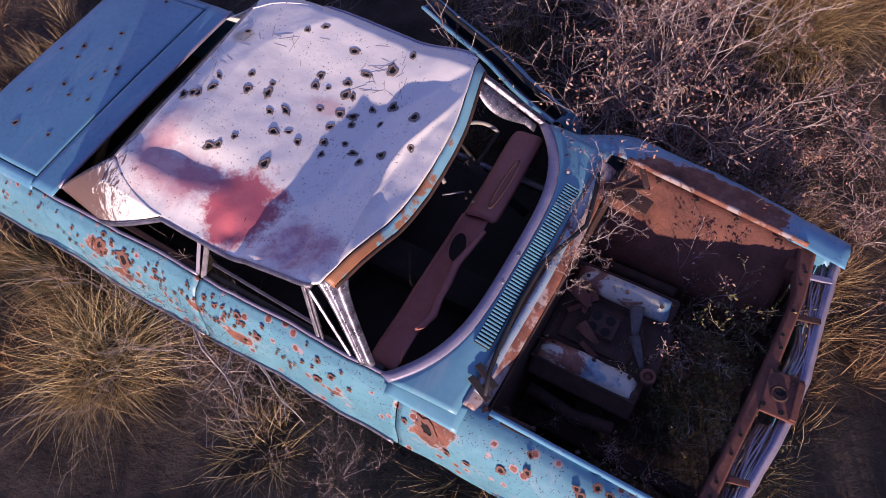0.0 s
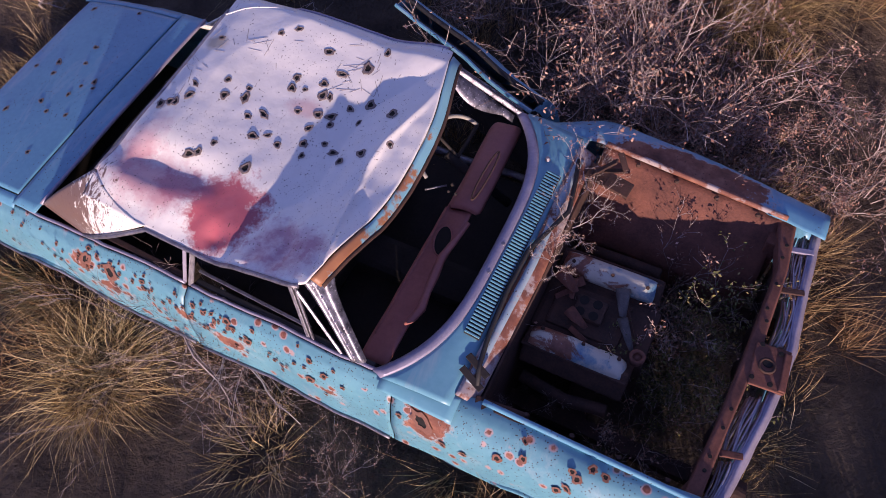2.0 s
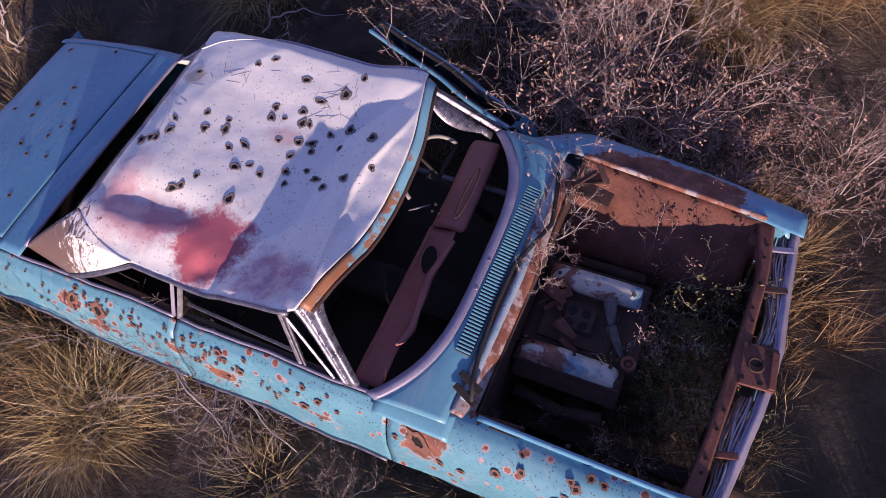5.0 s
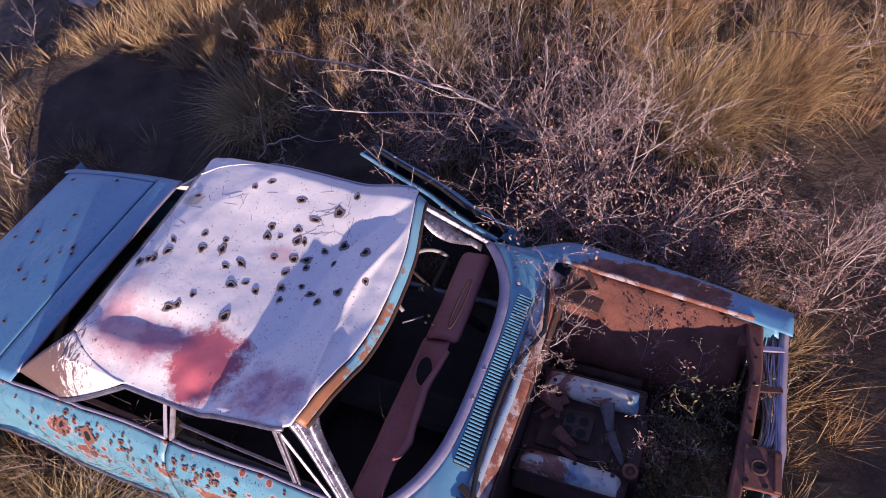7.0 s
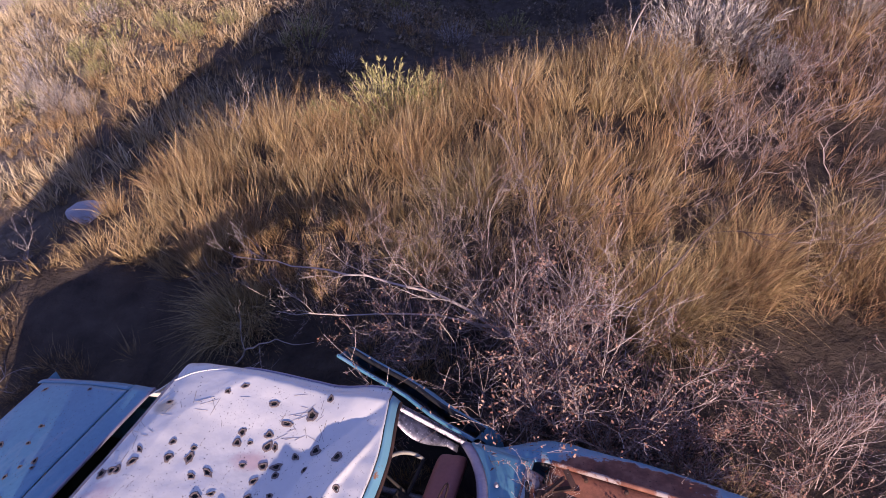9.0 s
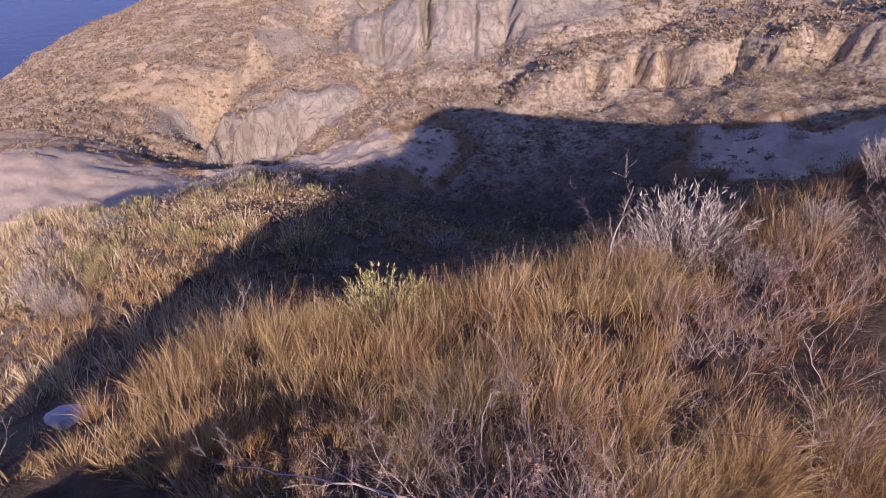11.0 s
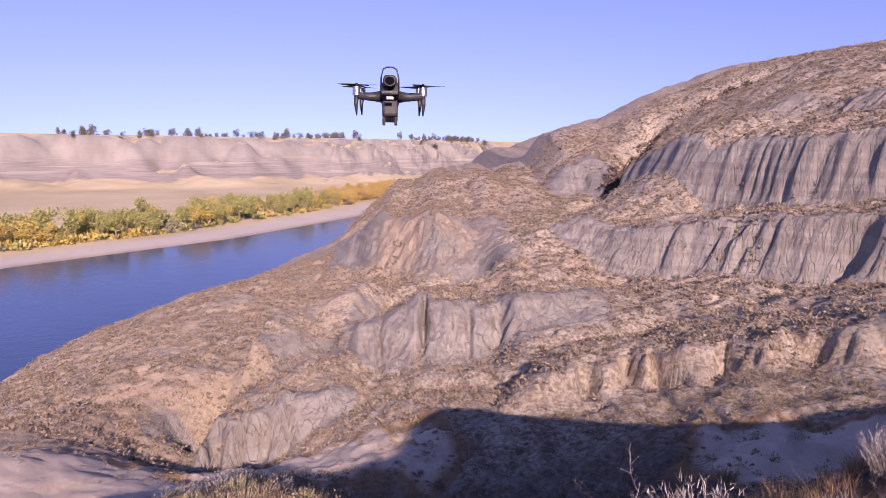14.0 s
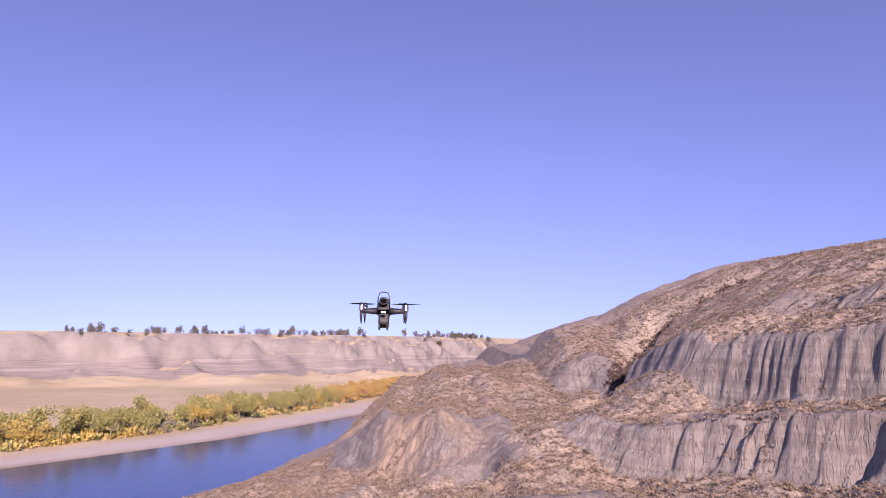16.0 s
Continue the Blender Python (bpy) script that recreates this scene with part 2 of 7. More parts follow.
# cliff bands: foot line, height along it, width of the face; "y" bands climb towards +x, "x" bands towards +y
BANDS = [
    ("y", [60, 75.5, 84, 92, 100, 107], [50, 38.7, 31, 23, 19, 16], [7, 7, 6.6, 5.2, 3.2, 0], 3.6, 1.05),
    ("y", [55, 70, 90, 108, 112, 130, 150, 168], [78, 66, 53, 44, 42.2, 37, 32, 30], [9, 9, 8.5, 8.0, 4.2, 3.8, 2.6, 0], 3.2, 0.95),
    ("y", [50, 70, 90, 110, 130, 150], [96, 84, 70, 60, 54, 50], [5, 5, 3.5, 2.0, 1.0, 0], 6.0, 2.0),
    ("x", [-15, -11, -1, 9, 18, 24], [76, 74, 72, 71.5, 74, 77], [0, 3.0, 4.8, 4.0, 2.2, 0], 5.5, 1.3),
    ("x", [6, 9.5, 13, 18, 28, 38], [54, 53.5, 54, 54.5, 50, 45], [0, 2.2, 2.8, 3.2, 3.0, 3.0], 2.4, 1.8),
    ("x", [-22.5, -20.5, -15, -10, -6.5], [57, 56, 57.5, 60, 62.5], [0, 4.4, 4.4, 3.0, 0], 3.6, 1.4),
    ("x", [-24, -16, -8, 0, 8, 14], [134, 124, 111, 104, 106, 112], [0, 5.0, 7.0, 7.0, 3.5, 0], 11.0, 1.6),
    ("x", [24, 30, 36, 44], [150, 152, 150, 140], [0, 5, 4, 0], 9.0, 2.0),
]


# clefts that cut into a band: where along it, half width, depth
NOTCHES = {
    0: ((72.0, 1.3, 2.0), (67, 1.0, 1.6), (80, 0.4, 0.7), (88, 0.35, 0.6)),
    1: ((84, 1.3, 1.9), (77, 1.2, 2.0), (103, 0.4, 0.6)),
    3: ((-10.2, 0.6, 2.2), (-6.5, 0.35, 1.0), (-1.5, 0.55, 2.8), (3.4, 0.4, 1.2), (7.2, 0.6, 2.0)),
    4: ((12.9, 0.9, 2.6), (17.6, 1.3, 2.8), (19.8, 0.6, 2.4), (24.5, 0.9, 2.2), (30, 1.2, 2.4)),
    5: ((-20.2, 0.6, 2.4), (-18.4, 0.4, 1.4), (-16.4, 0.4, 1.2), (-14.2, 0.4, 1.2)),
}


def bands(x, y, rough=True):
    """Height that the cliff bands add, and how bare their faces are."""
    add, bare = 0.0 * x, 0.0 * x
    for k, (axis, at, foot, high, wide, cut) in enumerate(BANDS):
        u, v = (y, x) if axis == "y" else (x, y)
        h = np.interp(u, at, high)
        d = (v - np.interp(u, at, foot)) * 0.85
        if rough:
            warp_ = u + 2.2 * (fbm(x / 3, y / 3, 3, 90 + k) - 0.5)
            flute = 0.14 * np.abs(vnoise(warp_ / 6.5, u * 0 + 3 * k, 21) * 2 - 1) + 0.20 * np.abs(vnoise(warp_ / 2.6, u * 0 + 3 * k, 22) * 2 - 1) + 0.55 * np.abs(vnoise(warp_ / 1.2, u * 0 + 3 * k, 23) * 2 - 1)
            deep = 0.60 + 0.7 * smoothstep(0.45, 0.70, vnoise(u / 10, u * 0 + 7 * k, 24))
            for at_u, wide_u, cut_u in NOTCHES.get(k, ()):
                d = d - cut_u * np.exp(-(((warp_ - at_u) / wide_u) ** 2))
            d = d + cut * (1.0 * deep * (flute - 0.42) + 0.75 * (fbm(x / 1.3, y / 1.3, 2, 97 + k) - 0.5)) + 2.2 * (fbm(x / 14, y / 14, 3, 95 + k) - 0.5)
        t = np.clip(d / wide + 0.1, 0, 1)
        step = 0.72 * smoothstep(0.05, 0.85, t) + 0.28 * t
        add = add + h * step
        face = smoothstep(-0.18, 0.05, d / wide + 0.1) * (1 - smoothstep(0.88, 1.12, d / wide + 0.1)) * smoothstep(0.4, 2.0, h)
        bare = np.maximum(bare, face * (1, 1, 0.6, 0.85, 0.32, 0.9, 1, 1)[k])
    return add, bare


LINES[:, 2] -= bands(LINES[:, 0], LINES[:, 1], False)[0]
WEIGHTS = spread(LINES)


def base_height(x, y):
    out = WEIGHTS[-3] + WEIGHTS[-2] * x + WEIGHTS[-1] * y
    for (px, py, _), w in zip(LINES, WEIGHTS):
        out = out + w * swell((x - px) ** 2 + (y - py) ** 2)
    return out


def far_shore(y):
    """x of the far shoreline at a given y; the far bank lies to its left."""
    return np.interp(y, [-400, 0, 222, 295, 398, 537, 800, 1400, 4000], [-420, -250, -139, -88, -42, 0, 90, 330, 1500])


def far_cliff(y):
    return np.interp(y, [-400, 0, 300, 506, 553, 709, 900, 1500, 4000], [-800, -590, -440, -318, -222, -45, 90, 420, 1800])


def off_line(x, y, line):
    """Distance from a crooked line over the ground."""
    best = np.full(np.shape(x), 1e9)
    for (ax, ay), (bx, by) in zip(line, line[1:]):
        t = np.clip(((x - ax) * (bx - ax) + (y - ay) * (by - ay)) / ((bx - ax) ** 2 + (by - ay) ** 2), 0, 1)
        best = np.minimum(best, np.hypot(x - ax - t * (bx - ax), y - ay - t * (by - ay)))
    return best


# ravines: course, depth, half width
RAVINES = [
    ([(-23, 65), (-18, 73), (-14, 78), (-11, 85), (-5, 93), (6, 100)], 3.2, 3.2),
    ([(27, 131), (33, 139), (40, 148), (46, 163), (55, 172), (69, 170), (80, 167)], 5.0, 3.0),
    ([(-2, 64), (6, 63), (14, 66), (24, 70)], 1.2, 2.2),
    ([(62, 150), (74, 140), (84, 126)], 2.0, 3.0),
]


def near_plane(x, y):
    fall = np.interp(y, [-20, 1.9, 2.5, 3.2, 4.2, 5.6, 7, 12, 20], [6.2, -0.589, -0.72, -0.76, -0.69, -0.93, -1.72, -2.9, -4.0])
    west = np.maximum(0, 0.8 * (-3.8 - x) + 0.2 * (y - 6.5))
    return 0.84 + 0.16 * x + fall + np.where(x < 0, 0.015, 0.03) * x * np.clip(y - 3, 0, 4) - 0.8 * west * np.clip((y - 2) / 2.5, 0, 1)


def land(x, y, detail=True):
    """Height of the ground, and how bare and steep it is."""
    x, y = np.asarray(x, float), np.asarray(y, float)
    r = np.hypot(x, y - 2)
    z = base_height(x, y)
    near = 1 - smoothstep(5.0, 7.2, np.hypot(np.where(x < 0, x * 0.95, x * 0.65 + 0.6 * np.maximum(0, x - 4.6)), y - 1.2))
    z = z * (1 - near) + near_plane(x, y) * near
    # the far side of the valley
    d = (far_shore(y) - x) * 0.88
    c = (far_cliff(y) - x) * 0.8 + 26 * (fbm(x / 90, y / 90, 3, 5) - 0.5)
    ribs = np.abs(fbm(x / 34, y / 34, 3, 11) - 0.5) * 2
    rise = smoothstep(-10, 52, c - 34 * ribs) * 0.85 + smoothstep(-60, 20, c) * 0.15
    rise = rise + 0.02 * np.sin(rise * 40)
    far = WATER + np.minimum(d * 0.05, 1.4) + smoothstep(10, 120, d) * 3.0 + (2.5 - WATER) * rise * 1.0
    side = smoothstep(-22, -2, d)
    z = np.maximum(z, WATER - 2.5)
    south = smoothstep(900, 400, y)
    z = z * south + (1 - south) * np.minimum(z, 6)
    z = z * (1 - side) + far * side
    steep = np.zeros_like(z)
    if detail:
        away = smoothstep(12, 45, r) * (1 - side)
        calm = 1 - 0.85 * np.exp(-(((x + 21) / 11) ** 2 + ((y - 36) / 10) ** 2))
        steep = 0.35 * smoothstep(0.54, 0.66, fbm(x / 12, y / 12, 3, 3)) * away
        add, face = bands(x, y)
        z = z + add * (1 - side)
        steep = np.maximum(steep, face * away)
        for k, (course, deep_, wide_) in enumerate(RAVINES):
            d_ = off_line(x + 2.0 * (fbm(x / 6, y / 6, 2, 111) - 0.5), y + 2.0 * (fbm(x / 6, y / 6, 2, 112) - 0.5), course)
            z = z - away * deep_ * np.exp(-((d_ / wide_) ** 2))
            if k == 0:
                steep = np.maximum(steep, 0.75 * away * (1 - smoothstep(3.0, 10.0, d_)) * smoothstep(0.30, 0.55, fbm(x / 7, y / 7, 3, 113)))
        # rain-cut channels that wind down the slopes
        wind = np.abs(fbm(x / 15 + 0.4 * fbm(x / 5, y / 5, 2, 6), y / 15, 2, 33) - 0.5) * 2
        fine = np.abs(fbm(x / 5.5, y / 5.5, 2, 34) - 0.5) * 2
        z = z - away * calm * (0.55 * np.exp(-((wind / 0.10) ** 2)) + 0.16 * np.exp(-((fine / 0.09) ** 2)))
        z = z + away * calm * (fbm(x / 13, y / 13, 4, 31) - 0.5) * 1.7 + away * calm * (0.3 - np.abs(fbm(x / 4.2, y / 4.2, 3, 43) - 0.5) * 2) * 1.0 * (1 - 0.7 * steep) + away * (fbm(x / 2.2, y / 2.2, 3, 41) - 0.5) * 0.6 + away * (1 - 0.6 * steep) * (fbm(x / 0.8, y / 0.8, 2, 42) - 0.5) * 0.36
        # spurs and gullies of the far valley side
        z = z + side * rise * (1 - rise) * 4 * 24 * (np.abs(fbm(x / 52, y / 52, 5, 35) - 0.5) * 2 - 0.22)
        z = z + 0.52 * np.exp(-(((y - 7.0) / 1.1) ** 2)) * smoothstep(-4.4, -2.5, x) * (1 - smoothstep(2.0, 3.4, x))
        close = (1 - smoothstep(14, 30, r))
        z = z + close * ((fbm(x / 1.3, y / 1.3, 3, 51) - 0.5) * 0.16 + (fbm(x / 0.3, y / 0.3, 2, 52) - 0.5) * 0.05)
    return z, steep


def graded(*spans):
    out = []
    for a, b, step in spans:
        out += list(np.arange(a, b - 1e-6, step))
    return np.array(out + [spans[-1][1]])


GX = graded((-2200, -900, 260), (-900, -420, 24), (-420, -110, 4.4), (-110, -34, 0.8), (-34, -9, 0.45), (-9, 9, 0.16), (9, 16, 0.36), (16, 62, 0.27), (62, 110, 0.9), (110, 180, 1.8), (180, 400, 14), (400, 2400, 250))
GY = graded((-400, -40, 40), (-40, -6, 2), (-6, 12, 0.15), (12, 40, 0.4), (40, 68, 0.36), (68, 118, 0.27), (118, 170, 0.75), (170, 260, 2.4), (260, 480, 7), (480, 900, 5), (900, 4200, 180))
gx, gy = np.meshgrid(GX, GY, indexing="ij")
GZ, GS = land(gx.ravel(), gy.ravel())
n_y = len(GY)
idx = np.arange(gx.size).reshape(gx.shape)
quads = np.stack([idx[:-1, :-1], idx[1:, :-1], idx[1:, 1:], idx[:-1, 1:]], -1).reshape(-1, 4)
ground_mesh = mesh_np("ground", np.c_[gx.ravel(), gy.ravel(), GZ], quads, True, 4)
for name, values in (
    ("bare", GS),
    ("near", (1 - smoothstep(11, 22, np.hypot(gx.ravel(), gy.ravel() - 2))) * np.where(gy.ravel() > 8, smoothstep(-10, -5, gx.ravel()), 1)),
    ("tan", 0.8 * np.exp(-((((gx.ravel() + 6) / 14) ** 2 + ((gy.ravel() - 114) / 12) ** 2) ** 2)) * smoothstep(0.2, 0.6, fbm(gx.ravel() / 6, gy.ravel() / 6, 3, 66))),
    ("straw_slope", smoothstep(6, -30, gx.ravel() - 0.05 * gy.ravel()) * smoothstep(0.25, 0.55, fbm(gx.ravel() / 9, gy.ravel() / 9, 3, 67)) * (gy.ravel() > 14)),
    ("gully_shade", (1 - smoothstep(17, 26, np.hypot((gx.ravel() - 9) / 1.4, gy.ravel() - 22))) * smoothstep(-14, -6, gx.ravel())),
    ("far_side", smoothstep(0, 6, (far_shore(gy.ravel()) - gx.ravel()) * 0.88)),
    ("beach", 1 - smoothstep(17, 27, (far_shore(gy.ravel()) - gx.ravel()) * 0.88 + 8 * fbm(gx.ravel() / 30, gy.ravel() / 30, 2, 61))),
    ("pale", (1 - smoothstep(3, 7.5, np.hypot((gx.ravel() + 8) / 1.6, gy.ravel() - 47) + 4 * (fbm(gx.ravel() / 4, gy.ravel() / 4, 3, 62) - 0.5)))
     + (1 - smoothstep(6, 12, np.hypot((gx.ravel() + 23) / 1.2, (gy.ravel() - 37)) + 6 * (fbm(gx.ravel() / 4, gy.ravel() / 4, 3, 63) - 0.5)))
     + (1 - smoothstep(2.5, 5, np.hypot((gx.ravel() - 22) / 1.8, (gy.ravel() - 39)) + 3 * (fbm(gx.ravel() / 4, gy.ravel() / 4, 3, 64) - 0.5)))),
):
    a = ground_mesh.attributes.new(name, "FLOAT", "POINT")
    a.data.foreach_set("value", np.clip(values, 0, 1).astype(np.float32))

# dry soil, clay faces, scrub litter, straw fields and gravel bars
n = Nodes("dry_land", 0.95, 0.0, 0.2)
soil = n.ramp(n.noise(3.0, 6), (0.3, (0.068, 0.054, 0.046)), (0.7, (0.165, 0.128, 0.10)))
scrub = n.ramp(n.math("ADD", n.math("MULTIPLY", n.noise(0.09, 5), 0.5), n.math("MULTIPLY", n.noise(0.9, 5, 0.7), 0.5)), (0.32, (0.38, 0.31, 0.24)), (0.5, (0.53, 0.45, 0.355)), (0.66, (0.61, 0.53, 0.425)))
clay = n.ramp(n.math("ADD", n.math("MULTIPLY", n.noise(0.05, 4), 0.5), n.math("MULTIPLY", n.noise(1.2, 6, 0.65), 0.5)), (0.32, (0.29, 0.27, 0.24)), (0.55, (0.41, 0.375, 0.33)), (0.7, (0.49, 0.445, 0.385)))
sep = n.node("ShaderNodeSeparateXYZ")
n.tree.links.new(n.coord.outputs["Object"], sep.inputs[0])
beds = n.ramp(n.noise(0.9, 3, 0.6, 0.0, "Object", (0.012, 0.012, 0.35)), (0.36, (0.22, 0.20, 0.185)), (0.45, (0.31, 0.28, 0.25)), (0.52, (0.24, 0.215, 0.20)), (0.62, (0.35, 0.32, 0.28)))
chalk = n.ramp(n.noise(0.06, 6, 0.65, 0.0, "Object", (1, 1, 0.5)), (0.35, (0.265, 0.245, 0.215)), (0.6, (0.36, 0.335, 0.29)))
beds = n.mix(n.ramp(n.math("ADD", n.math("MULTIPLY", sep.outputs[2], 0.03), n.math("ADD", 0.55, n.math("MULTIPLY", n.noise(0.03, 4), 0.6))), (0.40, 0.0), (0.55, 0.85)), beds, chalk)
straw = n.ramp(n.noise(0.02, 5), (0.35, (0.55, 0.45, 0.27)), (0.65, (0.67, 0.56, 0.36)))
pale = n.ramp(n.noise(0.8, 5), (0.3, (0.54, 0.445, 0.355)), (0.7, (0.70, 0.60, 0.49)))
streak = n.noise(1.0, 6, 0.65, 0.3, "Object", (1.1, 1.1, 0.10))
layers = n.noise(1.0, 4, 0.6, 0.2, "Object", (0.03, 0.03, 0.9))
clay = n.mix(n.ramp(streak, (0.38, 0.32), (0.48, 0.0)), clay, (0.21, 0.185, 0.165))
rills = n.noise(1.0, 3, 0.5, 0.0, "Object", (1.2, 1.2, 0.06))
grooves = n.ramp(n.math("ABSOLUTE", n.math("SUBTRACT", rills, 0.5)), (0.0, 0.0), (0.022, 1.0))
clay = n.mix(n.ramp(grooves, (0.0, 0.28), (0.5, 0.0)), clay, (0.20, 0.175, 0.155))
clay = n.mix(n.ramp(layers, (0.45, 0.0), (0.60, 0.45)), clay, (0.24, 0.20, 0.17))
scrub = n.mix(n.ramp(n.noise(2.6, 6, 0.75), (0.46, 0.0), (0.58, 0.7)), scrub, (0.155, 0.12, 0.09))
# scrub too small to model: dots coloured dark, their shadows included
shaded_tufts = n.math("MULTIPLY", n.ramp(n.cells(0.95), (0.24, 1.0), (0.40, 0.0)), n.ramp(n.noise(0.22, 4), (0.40, 0.2), (0.56, 1.0)))
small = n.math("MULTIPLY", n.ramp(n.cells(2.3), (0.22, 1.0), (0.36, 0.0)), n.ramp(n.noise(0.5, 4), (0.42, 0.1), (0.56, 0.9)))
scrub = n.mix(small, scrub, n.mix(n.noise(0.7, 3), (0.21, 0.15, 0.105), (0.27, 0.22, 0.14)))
scrub = n.mix(n.math("MULTIPLY", shaded_tufts, 0.6), scrub, n.mix(n.noise(0.4, 3), (0.15, 0.11, 0.08), (0.20, 0.165, 0.11)))
scrub = n.mix(n.math("MULTIPLY", n.attr("straw_slope"), n.ramp(n.noise(0.6, 6, 0.7), (0.38, 0.15), (0.6, 0.85))), scrub, n.mix(n.noise(0.25, 5), (0.46, 0.35, 0.22), (0.62, 0.50, 0.36)))
scrub = n.mix(n.ramp(n.noise(0.07, 5, 0.65), (0.52, 0.0), (0.66, 0.40)), scrub, (0.44, 0.30, 0.20))
# gully ground takes the dark soil colour, deepening the hill's shadow there
scrub = n.mix(n.math("MULTIPLY", n.attr("gully_shade"), 0.85), scrub, soil)
ragged = n.ramp(n.math("ADD", n.attr("bare"), n.math("MULTIPLY", n.math("SUBTRACT", n.noise(0.40, 9, 0.78), 0.5), 1.7)), (0.36, 0.0), (0.60, 1.0))
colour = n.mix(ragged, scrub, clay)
colour = n.mix(n.attr("tan"), colour, n.mix(streak, (0.36, 0.27, 0.19), (0.56, 0.44, 0.32)))
colour = n.mix(n.ramp(n.attr("pale"), (0.05, 0.0), (0.25, 0.8), (0.55, 0.6)), colour, (0.36, 0.205, 0.10))
colour = n.mix(n.ramp(n.attr("pale"), (0.35, 0.0), (0.65, 1.0)), colour, pale)
flat = n.tree.nodes.new("ShaderNodeNewGeometry")
fs = n.node("ShaderNodeSeparateXYZ")
n.tree.links.new(flat.outputs["Normal"], fs.inputs[0])
faces_ = n.ramp(fs.outputs[2], (0.90, 0.0), (0.975, 1.0))
far_col = n.mix(faces_, beds, straw)
far_col = n.mix(n.attr("beach"), far_col, n.mix(n.noise(0.05, 3), (0.54, 0.48, 0.41), (0.68, 0.62, 0.54)))
colour = n.mix(n.attr("far_side"), colour, far_col)
colour = n.mix(n.attr("near"), colour, soil)
n.bump(n.math("ADD", n.math("ADD", n.noise(1.1, 9, 0.76), n.math("MULTIPLY", n.noise(14, 4), 0.3)), n.math("MULTIPLY", n.math("MULTIPLY", n.math("ADD", streak, n.math("MULTIPLY", grooves, 0.35)), n.attr("bare")), 1.3)), 1.0, 0.34)
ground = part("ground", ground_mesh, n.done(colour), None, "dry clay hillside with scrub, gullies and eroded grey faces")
tagged(ground, "", "ground", "", "structure")

# ---- the river ----
n = Nodes("river_water", 0.10, 0.0, 0.35)
n.bump(n.math("ADD", n.noise(0.35, 4, 0.6, 0.4), n.math("MULTIPLY", n.noise(1.6, 3), 0.4)), 0.25, 0.25)
river_col = n.ramp(n.noise(0.02, 3), (0.3, (0.035, 0.065, 0.16)), (0.7, (0.05, 0.085, 0.20)))
rs = [(-300, -400), (-170, -60), (-72, 100), (-50, 180), (-20, 330), (40, 560), (240, 1000), (900, 2200)]
verts = [(x - w, y, WATER) for (x, y) in rs for w in (360, 0)]
river = part("river", mesh_of("river", verts, [(2 * i, 2 * i + 1, 2 * i + 3, 2 * i + 2) for i in range(len(rs) - 1)]), n.done(river_col), None, "calm blue river below pale gravel bars")
tagged(river, "", "river", "", "structure")

# ---- materials of the wreck ----
def rust_ramp(n, scale=9.0):
    return n.ramp(n.noise(scale, 6, 0.65), (0.3, (0.10, 0.038, 0.026)), (0.5, (0.215, 0.08, 0.054)), (0.7, (0.36, 0.16, 0.105)))


